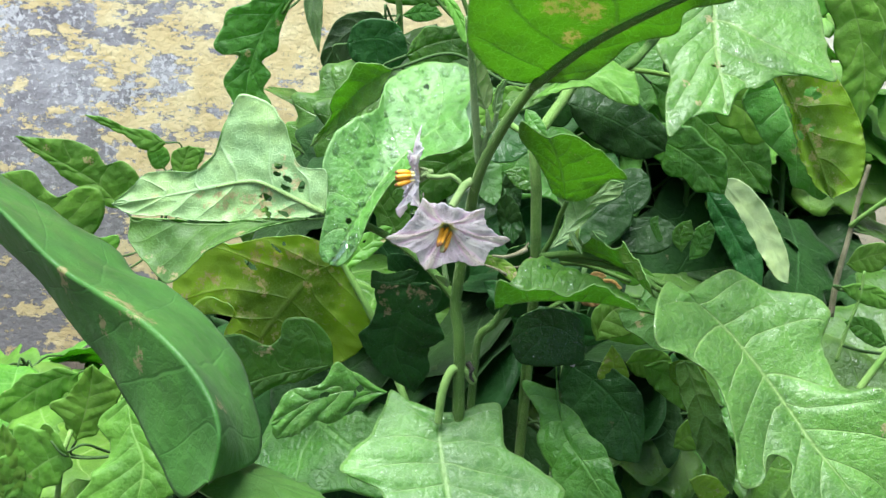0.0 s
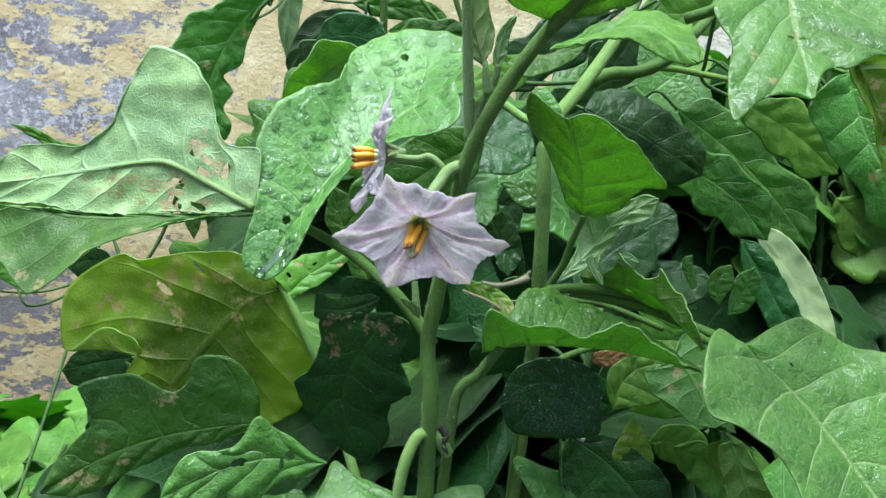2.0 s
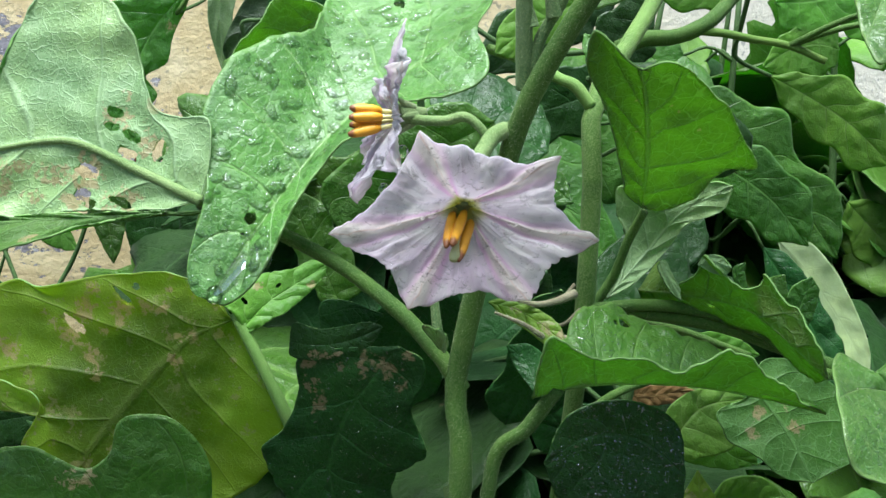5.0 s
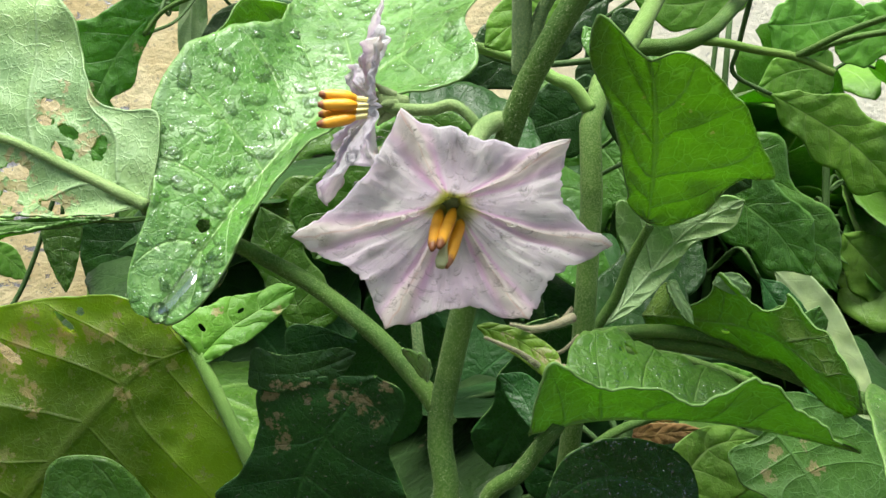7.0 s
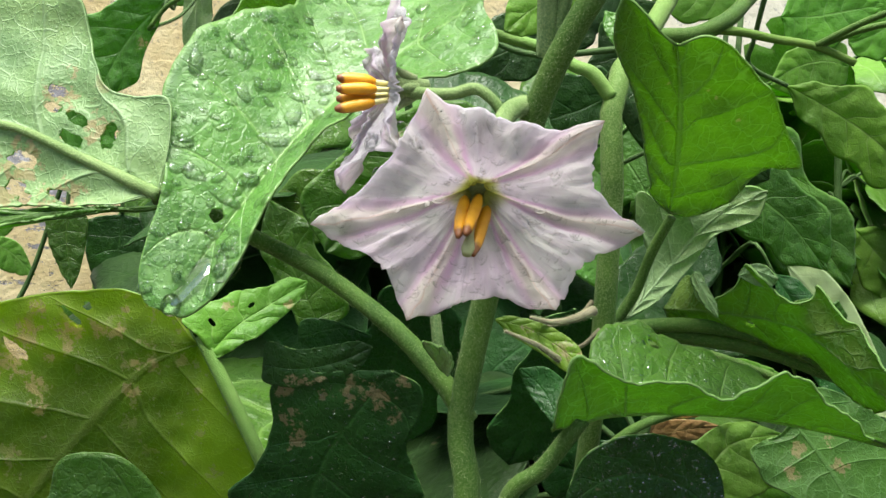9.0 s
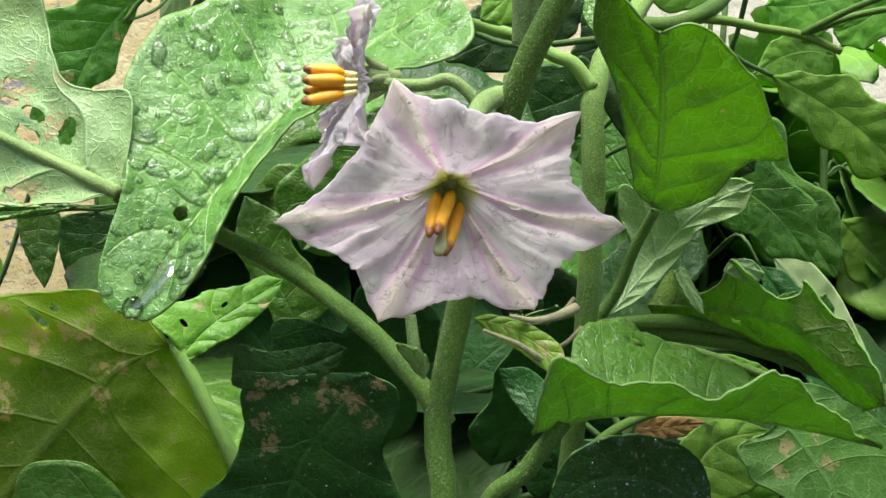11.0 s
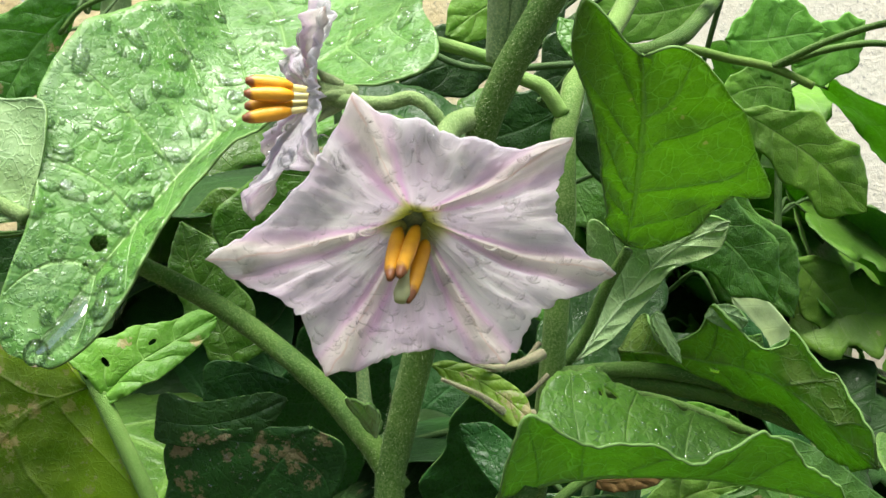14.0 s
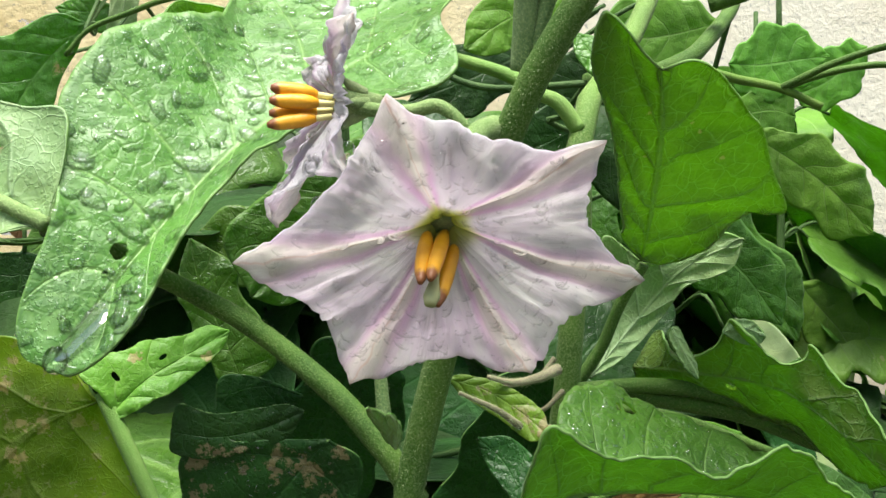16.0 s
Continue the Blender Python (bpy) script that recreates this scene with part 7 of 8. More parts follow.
leaf(plant, "curled scrap of a chewed leaf margin", [(0.0792, 0.487, 0.336), (0.0822, 0.486, 0.3376), (0.0854, 0.485, 0.3369), (0.088, 0.484, 0.3359)], (0.3202, 0.941, 0.1093),
     [(0.103, 0.0021, 0.0005), (0.711, 0.0036, 0.0004), (0.98, 0.0022, 0.0005)],
     [(0.171, -0.0013, 0.0004), (0.415, -0.0017, 0.0004), (0.697, -0.0018, 0.0003)], pale=1, veins=3)
leaf(plant, "curled scrap of a chewed leaf margin", [(0.0702, 0.494, 0.3359), (0.0716, 0.493, 0.3326), (0.0736, 0.492, 0.329), (0.076, 0.491, 0.3248)], (0.1302, 0.9726, -0.1927),
     [(0.092, 0.0015, 0.0003), (0.381, 0.0016, 0.0003), (0.763, 0.0013, 0.0004)],
     [(0.028, -0.0015, 0.0002), (0.351, -0.0016, 0.0002), (0.75, -0.0016, 0.0004)], pale=1, veins=3)
leaf(plant, "downy young side shoot leaf", [(0.0025, 0.461, 0.3145), (0.0023, 0.459, 0.3176), (0.0016, 0.457, 0.3199), (0.0, 0.455, 0.322)], (0.026, 0.7432, 0.6685),
     [(0.24, 0.0009, 0.0004), (0.537, 0.0007, 0.0003), (0.844, 0.0004, 0.0003)],
     [(0.154, -0.0009, 0.0009), (0.484, -0.0013, 0.0008), (0.888, -0.0011, -0.0001)], pale=1, veins=3)
stem(plant, "midrib", [(0.0411, 0.4243, 0.4199), (0.0571, 0.3893, 0.4372), (0.0735, 0.3693, 0.4486), (0.0917, 0.3493, 0.4586), (0.1091, 0.3293, 0.4664)], 0.0022, 0.0009, STEM)
stem(plant, "midrib", [(-0.062, 0.4731, 0.3513), (-0.0803, 0.4789, 0.359), (-0.0959, 0.4838, 0.3651), (-0.1048, 0.4857, 0.3656), (-0.1213, 0.4878, 0.3626)], 0.0015, 0.0006, FUZZL)
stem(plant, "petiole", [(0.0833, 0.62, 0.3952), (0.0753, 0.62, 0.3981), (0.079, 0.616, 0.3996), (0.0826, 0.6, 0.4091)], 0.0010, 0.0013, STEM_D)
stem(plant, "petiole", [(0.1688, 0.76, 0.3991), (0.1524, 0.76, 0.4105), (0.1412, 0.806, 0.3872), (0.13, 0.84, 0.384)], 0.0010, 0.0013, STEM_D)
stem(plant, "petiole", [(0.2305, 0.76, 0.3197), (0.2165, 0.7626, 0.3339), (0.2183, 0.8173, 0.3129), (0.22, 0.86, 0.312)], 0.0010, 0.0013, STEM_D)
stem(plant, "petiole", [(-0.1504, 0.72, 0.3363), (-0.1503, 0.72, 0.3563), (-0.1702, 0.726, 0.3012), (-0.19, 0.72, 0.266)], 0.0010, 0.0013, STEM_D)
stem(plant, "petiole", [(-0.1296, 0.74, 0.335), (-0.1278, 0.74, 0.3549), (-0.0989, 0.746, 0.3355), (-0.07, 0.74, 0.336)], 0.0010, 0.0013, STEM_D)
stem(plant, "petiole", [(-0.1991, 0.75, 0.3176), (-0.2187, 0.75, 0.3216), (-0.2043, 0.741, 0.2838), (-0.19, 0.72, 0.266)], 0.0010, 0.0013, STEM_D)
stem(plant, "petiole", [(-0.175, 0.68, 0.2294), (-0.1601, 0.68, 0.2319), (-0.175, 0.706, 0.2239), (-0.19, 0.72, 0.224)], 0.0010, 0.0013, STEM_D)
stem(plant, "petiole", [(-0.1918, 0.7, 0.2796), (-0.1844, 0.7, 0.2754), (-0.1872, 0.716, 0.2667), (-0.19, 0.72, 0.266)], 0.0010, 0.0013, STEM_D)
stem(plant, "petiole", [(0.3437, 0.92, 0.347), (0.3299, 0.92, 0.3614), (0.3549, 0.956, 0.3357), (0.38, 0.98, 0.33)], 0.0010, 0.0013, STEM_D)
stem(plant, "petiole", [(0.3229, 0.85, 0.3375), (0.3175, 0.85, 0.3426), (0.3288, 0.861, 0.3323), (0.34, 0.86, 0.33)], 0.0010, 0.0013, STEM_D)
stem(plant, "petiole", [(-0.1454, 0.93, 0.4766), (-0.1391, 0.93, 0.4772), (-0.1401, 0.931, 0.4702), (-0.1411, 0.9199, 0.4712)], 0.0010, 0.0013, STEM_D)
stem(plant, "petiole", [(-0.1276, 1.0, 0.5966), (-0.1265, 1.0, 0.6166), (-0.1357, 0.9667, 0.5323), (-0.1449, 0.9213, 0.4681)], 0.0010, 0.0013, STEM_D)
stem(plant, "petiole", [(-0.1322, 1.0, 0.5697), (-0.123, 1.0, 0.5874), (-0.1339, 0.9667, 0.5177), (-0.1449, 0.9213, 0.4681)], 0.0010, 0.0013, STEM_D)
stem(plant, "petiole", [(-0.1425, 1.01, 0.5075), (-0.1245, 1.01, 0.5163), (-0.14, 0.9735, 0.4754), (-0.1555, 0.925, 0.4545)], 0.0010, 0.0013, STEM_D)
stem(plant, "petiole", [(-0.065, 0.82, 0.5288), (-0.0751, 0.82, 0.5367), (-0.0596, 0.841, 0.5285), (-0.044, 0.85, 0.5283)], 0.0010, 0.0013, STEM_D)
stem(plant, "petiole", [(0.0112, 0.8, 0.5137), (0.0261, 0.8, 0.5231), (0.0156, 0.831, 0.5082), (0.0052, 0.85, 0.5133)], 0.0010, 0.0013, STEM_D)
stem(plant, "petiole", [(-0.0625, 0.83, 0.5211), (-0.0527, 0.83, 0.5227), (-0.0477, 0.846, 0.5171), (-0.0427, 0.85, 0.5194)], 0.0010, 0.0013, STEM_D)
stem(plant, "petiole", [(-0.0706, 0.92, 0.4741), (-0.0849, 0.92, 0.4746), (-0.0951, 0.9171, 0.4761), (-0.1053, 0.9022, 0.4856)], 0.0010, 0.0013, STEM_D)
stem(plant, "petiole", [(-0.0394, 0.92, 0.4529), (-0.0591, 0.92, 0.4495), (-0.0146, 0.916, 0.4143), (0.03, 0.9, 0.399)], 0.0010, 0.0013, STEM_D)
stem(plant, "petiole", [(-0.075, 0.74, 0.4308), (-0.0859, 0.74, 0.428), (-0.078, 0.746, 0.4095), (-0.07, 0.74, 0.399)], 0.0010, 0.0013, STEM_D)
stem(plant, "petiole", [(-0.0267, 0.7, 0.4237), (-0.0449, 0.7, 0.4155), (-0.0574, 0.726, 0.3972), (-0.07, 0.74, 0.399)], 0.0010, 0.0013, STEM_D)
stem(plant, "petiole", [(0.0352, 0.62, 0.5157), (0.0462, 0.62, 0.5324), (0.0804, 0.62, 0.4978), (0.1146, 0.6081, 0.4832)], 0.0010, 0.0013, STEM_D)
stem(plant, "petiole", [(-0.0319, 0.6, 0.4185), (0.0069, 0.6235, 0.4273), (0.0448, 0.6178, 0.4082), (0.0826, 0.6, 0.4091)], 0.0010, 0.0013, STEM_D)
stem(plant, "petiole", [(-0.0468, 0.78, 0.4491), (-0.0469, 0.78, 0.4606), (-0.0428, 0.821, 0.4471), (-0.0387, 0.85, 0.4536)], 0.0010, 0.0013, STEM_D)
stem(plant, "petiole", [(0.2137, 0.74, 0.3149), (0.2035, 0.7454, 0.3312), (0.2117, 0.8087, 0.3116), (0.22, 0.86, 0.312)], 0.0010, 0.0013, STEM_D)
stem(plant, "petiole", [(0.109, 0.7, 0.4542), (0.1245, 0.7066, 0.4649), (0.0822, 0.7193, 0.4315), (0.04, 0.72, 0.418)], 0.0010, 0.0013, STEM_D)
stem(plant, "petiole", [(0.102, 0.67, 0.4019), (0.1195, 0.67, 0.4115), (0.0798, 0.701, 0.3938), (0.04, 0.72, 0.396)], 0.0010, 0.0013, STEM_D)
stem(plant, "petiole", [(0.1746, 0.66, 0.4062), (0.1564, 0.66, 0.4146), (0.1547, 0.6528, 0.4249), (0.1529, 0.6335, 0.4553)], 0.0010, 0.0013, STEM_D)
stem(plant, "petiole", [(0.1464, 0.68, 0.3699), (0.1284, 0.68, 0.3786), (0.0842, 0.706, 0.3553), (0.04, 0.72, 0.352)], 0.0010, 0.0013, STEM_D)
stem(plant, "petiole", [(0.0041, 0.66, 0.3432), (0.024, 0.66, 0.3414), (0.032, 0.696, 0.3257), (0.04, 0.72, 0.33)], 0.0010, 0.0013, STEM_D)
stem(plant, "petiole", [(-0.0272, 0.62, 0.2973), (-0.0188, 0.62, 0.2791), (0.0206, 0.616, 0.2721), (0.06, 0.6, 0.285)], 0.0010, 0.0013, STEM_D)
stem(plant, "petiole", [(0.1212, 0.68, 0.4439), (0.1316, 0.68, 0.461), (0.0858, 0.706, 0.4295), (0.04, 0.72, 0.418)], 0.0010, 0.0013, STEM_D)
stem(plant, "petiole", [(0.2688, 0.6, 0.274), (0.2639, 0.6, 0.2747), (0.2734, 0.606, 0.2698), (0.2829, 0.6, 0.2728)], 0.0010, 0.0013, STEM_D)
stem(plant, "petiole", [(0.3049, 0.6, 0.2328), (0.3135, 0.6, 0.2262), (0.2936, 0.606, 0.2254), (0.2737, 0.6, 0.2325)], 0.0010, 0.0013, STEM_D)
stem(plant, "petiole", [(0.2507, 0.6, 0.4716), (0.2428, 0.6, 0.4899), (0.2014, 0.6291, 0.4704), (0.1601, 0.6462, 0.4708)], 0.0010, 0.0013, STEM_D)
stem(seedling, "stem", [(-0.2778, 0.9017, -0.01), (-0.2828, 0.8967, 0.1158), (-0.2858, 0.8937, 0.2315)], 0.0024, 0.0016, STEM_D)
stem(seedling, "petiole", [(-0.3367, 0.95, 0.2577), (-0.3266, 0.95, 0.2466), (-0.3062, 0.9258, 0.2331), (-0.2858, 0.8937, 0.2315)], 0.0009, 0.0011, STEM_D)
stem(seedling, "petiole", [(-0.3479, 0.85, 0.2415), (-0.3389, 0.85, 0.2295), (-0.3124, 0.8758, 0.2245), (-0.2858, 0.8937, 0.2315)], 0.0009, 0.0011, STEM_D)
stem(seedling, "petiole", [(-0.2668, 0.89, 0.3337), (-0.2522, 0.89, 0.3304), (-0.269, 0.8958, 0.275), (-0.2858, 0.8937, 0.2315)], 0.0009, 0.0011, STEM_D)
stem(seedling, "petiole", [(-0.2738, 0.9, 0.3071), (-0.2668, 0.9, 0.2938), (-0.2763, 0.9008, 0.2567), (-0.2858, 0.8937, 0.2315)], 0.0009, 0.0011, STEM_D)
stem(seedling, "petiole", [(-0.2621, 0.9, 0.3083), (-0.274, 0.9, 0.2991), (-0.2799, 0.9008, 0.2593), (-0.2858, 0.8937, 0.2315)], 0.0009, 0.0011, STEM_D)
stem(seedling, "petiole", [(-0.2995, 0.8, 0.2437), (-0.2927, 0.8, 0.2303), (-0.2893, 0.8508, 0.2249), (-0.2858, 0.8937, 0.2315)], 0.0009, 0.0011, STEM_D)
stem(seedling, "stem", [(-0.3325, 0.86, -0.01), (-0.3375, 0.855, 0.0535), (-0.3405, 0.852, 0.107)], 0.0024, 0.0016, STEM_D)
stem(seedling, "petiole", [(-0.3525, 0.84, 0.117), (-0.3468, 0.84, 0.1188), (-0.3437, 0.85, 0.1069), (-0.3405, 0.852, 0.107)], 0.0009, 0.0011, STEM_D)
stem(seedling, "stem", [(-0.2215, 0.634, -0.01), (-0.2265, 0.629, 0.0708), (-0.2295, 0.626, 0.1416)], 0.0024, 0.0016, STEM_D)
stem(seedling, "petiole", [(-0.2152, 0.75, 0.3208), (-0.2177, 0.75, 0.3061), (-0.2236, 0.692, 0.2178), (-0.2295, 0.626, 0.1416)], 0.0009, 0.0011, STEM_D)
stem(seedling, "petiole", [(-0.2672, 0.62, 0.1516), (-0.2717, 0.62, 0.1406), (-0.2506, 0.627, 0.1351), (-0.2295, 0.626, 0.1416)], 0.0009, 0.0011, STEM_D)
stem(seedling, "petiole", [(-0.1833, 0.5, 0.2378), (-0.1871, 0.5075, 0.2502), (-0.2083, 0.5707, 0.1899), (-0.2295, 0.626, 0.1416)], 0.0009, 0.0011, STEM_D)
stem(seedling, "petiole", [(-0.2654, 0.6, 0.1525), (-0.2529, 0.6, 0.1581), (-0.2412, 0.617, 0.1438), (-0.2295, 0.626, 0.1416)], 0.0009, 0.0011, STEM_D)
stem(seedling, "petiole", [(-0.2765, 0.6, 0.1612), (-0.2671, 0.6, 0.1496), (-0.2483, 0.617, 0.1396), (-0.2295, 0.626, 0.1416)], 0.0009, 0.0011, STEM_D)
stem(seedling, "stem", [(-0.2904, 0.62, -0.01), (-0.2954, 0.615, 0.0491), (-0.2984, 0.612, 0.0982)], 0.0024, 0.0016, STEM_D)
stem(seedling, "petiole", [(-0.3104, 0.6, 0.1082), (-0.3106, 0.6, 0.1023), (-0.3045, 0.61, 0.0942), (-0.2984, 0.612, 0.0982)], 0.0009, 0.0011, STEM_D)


def flower(parent, label, centre, face, north, petals, depth, anthers, width, seed, pistil=None, crumple=1.0):
    rows, uv = corolla_grid(centre, face, north, petals, depth, seed=seed, rough=crumple)
    toward = 1 if (np.cross(np.gradient(rows, axis=0), np.gradient(rows, axis=1)).mean((0, 1)) @ np.array(face)) > 0 else -1
    water_on(rows, uv, 760 if crumple == 1.0 else 110, "petals", 0.00015, 0.0009, 5, toward, 0.0, 3.0)
    body = put("flower", sheet(rows, uv, 0.0004, [PETAL, PETAL], "flower"), parent, label)
    for b, t in anthers:
        anther(body, b, t, width)
        f0 = np.array(b) + (np.array(b) - np.array(t)) * 0.35
        put("filament", tube_mesh("filament", [f0, np.array(b) + (np.array(t) - np.array(b)) * 0.1], [width * 0.4, width * 0.45], FILAMENT, 8, 6), body)
    if pistil:
        b, t = np.array(pistil[0]), np.array(pistil[1])
        put("stigma", tube_mesh("stigma", [b, (b + t) / 2, t], [0.0005, 0.0006, 0.0009, 0.0012, 0.0008], PISTIL, 10, 14), body)
    fd, cc = unit(np.array(face, float)), np.array(centre, float)
    back = cc - fd * (depth + 0.0005)
    put("calyx", tube_mesh("calyx", [back - fd * 0.006, back - fd * 0.003, back + fd * 0.001], [0.0014, 0.0022, 0.0026], CALYX, 12, 10), body)
    side = unit(np.cross(fd, np.array([0.2, 0.5, 0.8])))
    for k in range(5):
        turn = Matrix.Rotation(2 * math.pi * k / 5, 3, Vector(fd))
        w = np.array(turn @ Vector(side))
        put("sepal", tube_mesh("sepal", [back - fd * 0.003 + w * 0.0016, back - fd * 0.0004 + w * 0.003, back + fd * 0.0014 + w * 0.0046], [0.0010, 0.0010, 0.0002], CALYX, 8, 10), body)
    return body


flower(plant, "open lilac-white aubergine flower with wet crinkled petals", (0.0012, 0.4211, 0.3537), (-0.0996, -0.798, -0.5943), (0, 0, 1),
       [(42.6, 0.0264, 0.0015, 0.0165), (113.5, 0.0226, -0.0013, 0.0165), (194.0, 0.0303, 0.0001, 0.023), (247.4, 0.0317, 0.0011, 0.0237), (301.5, 0.0318, -0.0012, 0.0253), (348.8, 0.0307, -0.0001, 0.0199)], 0.0045,
       [((-0.0002, 0.4259, 0.3543), (-0.0025, 0.4156, 0.3475)), ((0.0023, 0.4255, 0.3544), (-0.0013, 0.4151, 0.348)), ((0.0041, 0.4264, 0.3529), (0.0004, 0.4175, 0.3444))], 0.00115, 1, ((0.0003, 0.4197, 0.349), (-0.0007, 0.4173, 0.3444)))
flower(plant, "side-on lilac aubergine flower with orange anthers", (-0.0141, 0.452, 0.375), (-0.97, -0.22, -0.12), (0, 0, 1),
       [(38, 0.0195, 0.001, 0.013), (98, 0.0235, -0.006, 0.012), (150, 0.020, -0.002, 0.013), (215, 0.020, 0.003, 0.013), (268, 0.0205, 0.010, 0.013), (320, 0.021, 0.003, 0.013)], 0.003,
       [((-0.0159, 0.452, 0.3762), (-0.0236, 0.4505, 0.3766)), ((-0.0157, 0.451, 0.3747), (-0.0237, 0.4495, 0.3743)), ((-0.0158, 0.454, 0.3737), (-0.0236, 0.4525, 0.3725)), ((-0.016, 0.451, 0.3721), (-0.0238, 0.4495, 0.3702))], 0.00135, 5, crumple=1.8)


def drop(centre, size):
    """A round drop of water hanging at a leaf's or petal's end."""
    verts, faces, m, n = [], [], 14, 10
    for i in range(1, n):
        a = math.pi * i / n
        for k in range(m):
            th = 2 * math.pi * k / m
            verts.append(np.array(centre) + size * np.array((math.sin(a) * math.cos(th), math.sin(a) * math.sin(th), math.cos(a) * (1.25 if i < n / 2 else 1.0))))
    faces += [(i * m + k, (i + 1) * m + k, (i + 1) * m + (k + 1) % m, i * m + (k + 1) % m) for i in range(n - 2) for k in range(m)]
    faces += [tuple(range(m)), tuple(range((n - 2) * m, (n - 1) * m))[::-1]]
    return tagged(put("water_drop", mesh("water_drop", verts, faces, [WATER_DROP])), "clear round rain drop hanging from a tip", "water drop", "hanging rain drops")


for place, size in [((-0.0565, 0.4595, 0.3286), 0.0022), ((-0.0108, 0.4460, 0.3665), 0.0015), ((-0.0149, 0.4470, 0.3575), 0.0013)]:
    drop(place, size)


# ---- plants further back ----
def template(seed, length):
    r = random.Random(seed)
    bend = r.uniform(-0.35, -0.05)
    mid = [(0, 0, 0), (r.uniform(-0.02, 0.02), 0.33, 0.03), (r.uniform(-0.04, 0.04), 0.68, 0.02 + bend * 0.3), (r.uniform(-0.06, 0.06), 1.0, bend)]
    sides = []
    for sg in (1, -1):
        k, f = r.uniform(0.85, 1.2), r.uniform(-0.05, 0.1)
        sides.append([(s, sg * w * k * length, (f * w + r.uniform(-0.03, 0.03)) * length) for s, w in
                      ((-0.03, 0.12), (0.07, 0.28), (0.21, 0.37), (0.33, 0.25), (0.47, 0.37), (0.57, 0.21), (0.70, 0.25), (0.80, 0.12), (0.92, 0.07))])
    rows, uv = leaf_grid([tuple(c * length for c in p) for p in mid], (0, 0, 1), sides[0], sides[1], 6, 30, 5, 0.0007, 0.002, seed)
    uv[..., 0] -= np.abs(uv[..., 1]) * 0.9
    return sheet(rows[:, ::-1], uv[:, ::-1], 0.0006, [(TOP_DEEP, TOP)[seed % 2] if seed < 60 else TOP_FRESH_LIT, UNDER_DARK if seed < 60 and seed % 2 == 0 else UNDER], "leaf")


TEMPLATES = [template(40 + i, 0.10 + 0.012 * i) for i in range(9)]
MIDDLE = [TEMPLATES[i] for i in (1, 3, 5, 7, 2)]
# The darkened set, shade put into its leaf colour
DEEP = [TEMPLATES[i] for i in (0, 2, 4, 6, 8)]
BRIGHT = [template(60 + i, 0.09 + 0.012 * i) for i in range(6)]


def stand(base, way, up):
    """The pose of a leaf whose stalk end is at base, pointing along way."""
    y = Vector(way).normalized()
    x = y.cross(Vector(up)).normalized()
    z = x.cross(y)
    m = Matrix((x, y, z)).transposed().to_4x4()
    m.translation = base
    return m


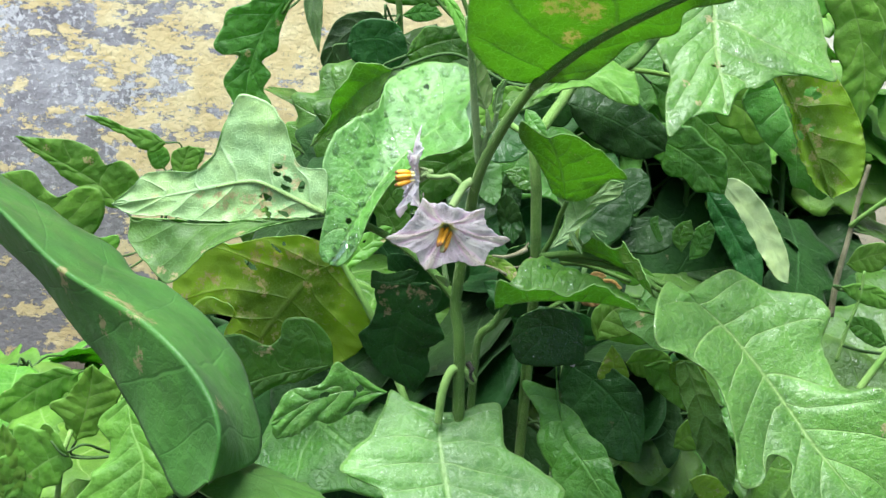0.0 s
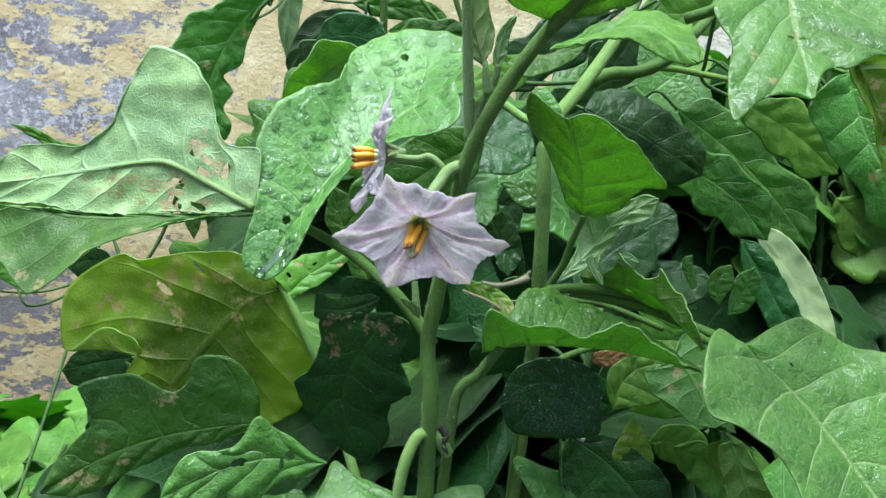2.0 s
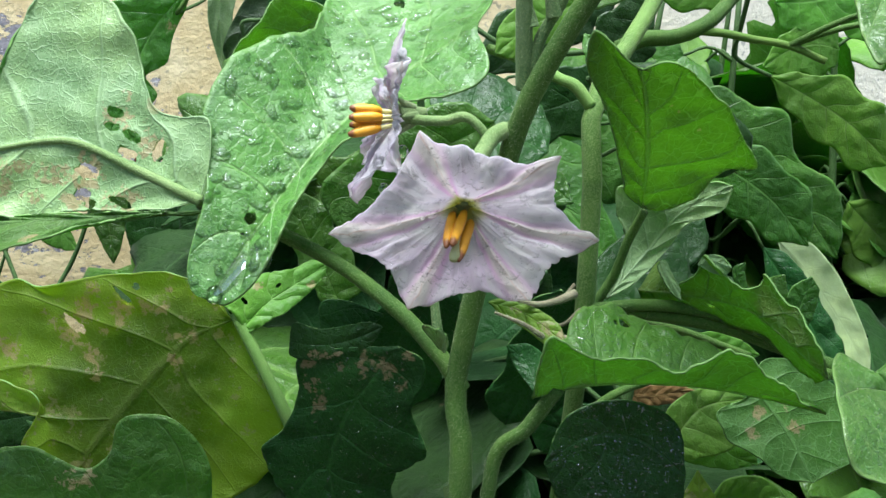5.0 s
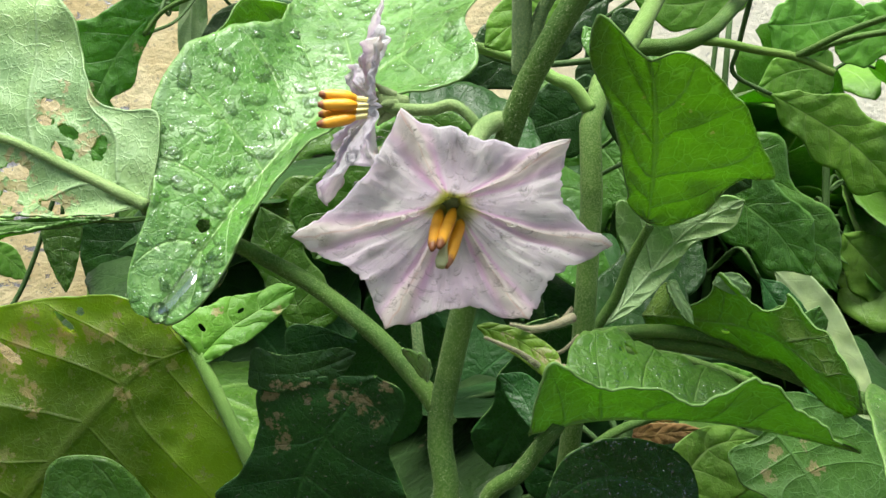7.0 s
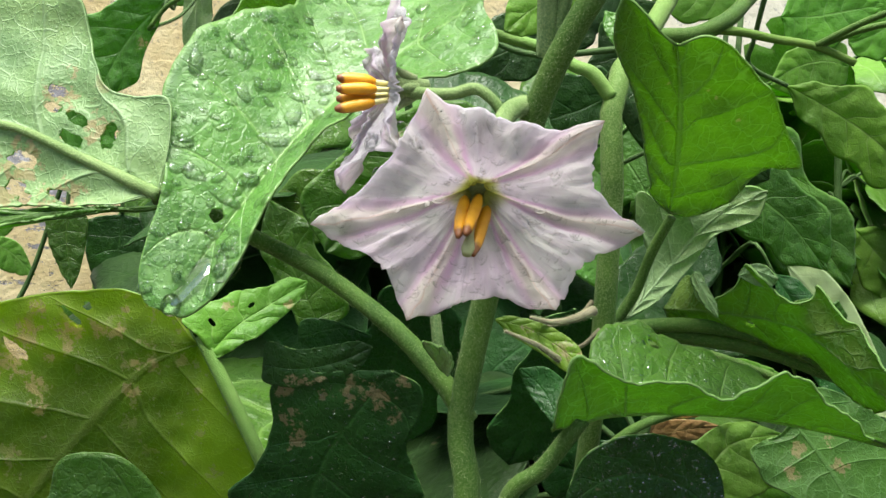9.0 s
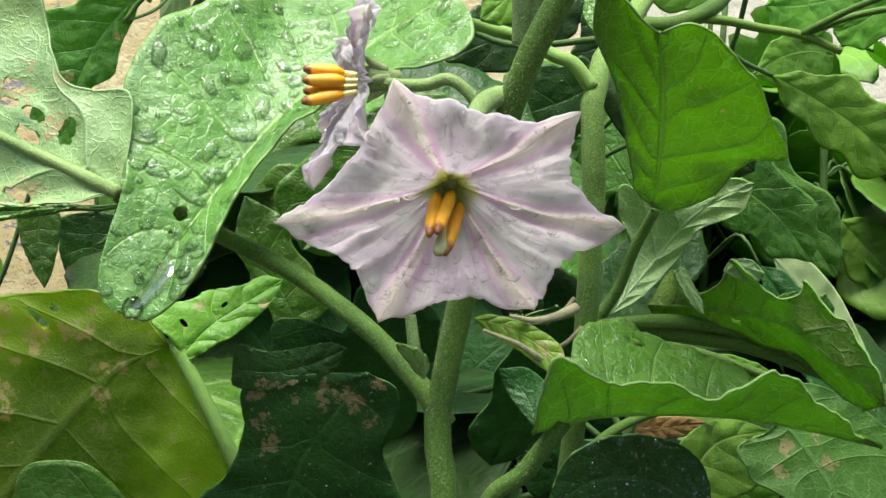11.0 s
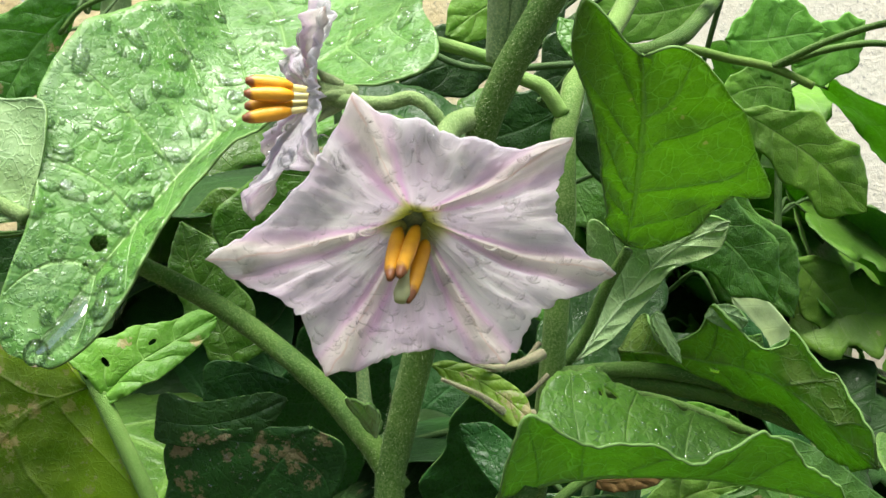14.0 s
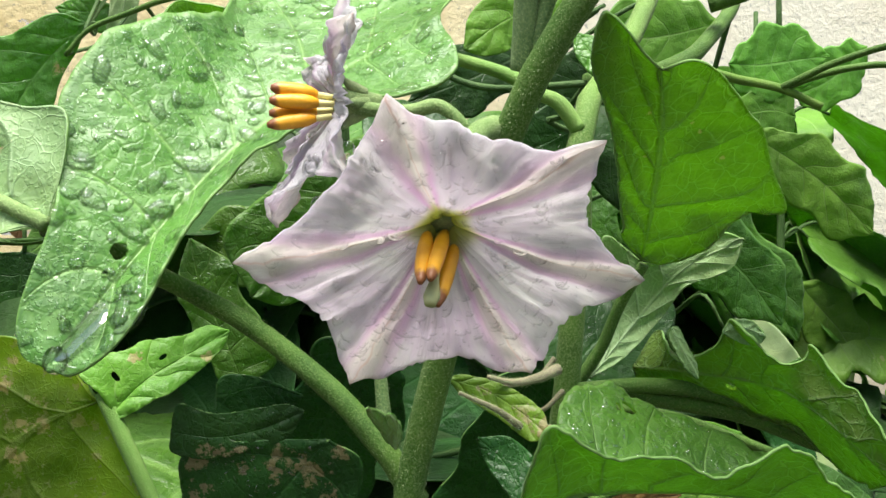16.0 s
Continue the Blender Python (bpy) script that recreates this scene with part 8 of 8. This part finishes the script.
def back_plant(x, y, height, count, seed, keep, label, spread=0.07, low=0.05):
    r = random.Random(seed)
    p = group("aubergine_plant", label, "plant", (x, y, 0), many="aubergine plants in front of the wall")
    o = Vector((x, y, 0))
    lean = (r.uniform(-0.05, 0.05), r.uniform(-0.04, 0.04))
    axis = [(0, 0, -0.02), (lean[0] * 0.4, lean[1] * 0.4, height * 0.35), (lean[0] * 0.6, lean[1], height * 0.7), (lean[0], lean[1], height)]
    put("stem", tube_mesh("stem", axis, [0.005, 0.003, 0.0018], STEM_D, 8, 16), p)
    line = curve(axis, 50)
    made = 0
    for _ in range(count * 6):
        if made >= count:
            break
        h = r.uniform(low, 1.0)
        c = Vector(line[int(h * 49)])
        a = r.uniform(0, 2 * math.pi)
        out = Vector((math.cos(a), math.sin(a), r.uniform(0.0, 0.6))).normalized()
        reach = r.uniform(0.15, 0.7) * spread
        base = c + out * reach
        # Brighter leaf sets towards the right, darker in front: light and shade as colour
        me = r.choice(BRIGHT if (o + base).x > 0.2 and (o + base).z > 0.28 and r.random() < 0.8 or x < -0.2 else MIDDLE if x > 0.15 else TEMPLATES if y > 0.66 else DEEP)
        way = Vector((out.x, out.y, r.uniform(-1.1, 0.1)))
        up = Vector((r.uniform(-0.5, 0.5), r.uniform(-1.2, 0.1), 0.8))
        tip = o + base + way.normalized() * 0.13
        mid = o + base + way.normalized() * 0.07
        if not (keep(tip) and keep(mid) and keep(o + base)):
            continue
        put("leaf", me, p, at=stand(base, way, up))
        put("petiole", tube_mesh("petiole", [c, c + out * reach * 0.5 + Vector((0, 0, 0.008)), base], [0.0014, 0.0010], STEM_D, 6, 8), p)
        made += 1
    return p


def free(q):
    """Where the further plants may grow: behind the flowering one, below the bare part of the wall."""
    if q.y > 1.17 or q.z < 0.01:
        return False
    if q.x < -0.17:
        return q.z < (0.28 if q.x > -0.25 and q.y < 0.85 else 0.10) and q.y > 0.62
    if q.x > 0.12 and q.y < 0.83 and q.x < 0.42:
        return q.z < 0.235 and q.y > 0.53
    if q.y < 0.64:
        return q.z < 0.25 + (q.y - 0.52) * 0.4 and q.y > 0.53
    top = 0.42 + 0.16 * max(0.0, q.x) if q.x < 0.38 else 0.43
    return q.z < top


for k, (x, y, h, c) in enumerate([(0.04, 0.72, 0.44, 40), (0.22, 0.86, 0.48, 44), (0.34, 0.86, 0.55, 44), (0.13, 0.84, 0.48, 40), (-0.07, 0.74, 0.42, 34), (0.47, 0.70, 0.55, 40), (0.24, 0.90, 0.5, 36),
                                  (0.38, 0.98, 0.55, 36), (0.60, 0.90, 0.6, 36), (-0.10, 0.94, 0.40, 26), (0.03, 0.90, 0.42, 30), (0.06, 0.60, 0.30, 30), (-0.12, 0.62, 0.24, 24), (0.22, 0.58, 0.20, 34), (0.36, 0.60, 0.22, 34),
                                  (-0.19, 0.72, 0.28, 26), (-0.30, 0.80, 0.12, 14), (-0.42, 0.95, 0.10, 14), (-0.25, 1.05, 0.12, 12), (0.78, 0.8, 0.6, 30)]):
    back_plant(x, y, h, c, 100 + k, free, "leafy aubergine plant in the shade before the wall" if x > -0.2 else "low young aubergine at the foot of the wall")
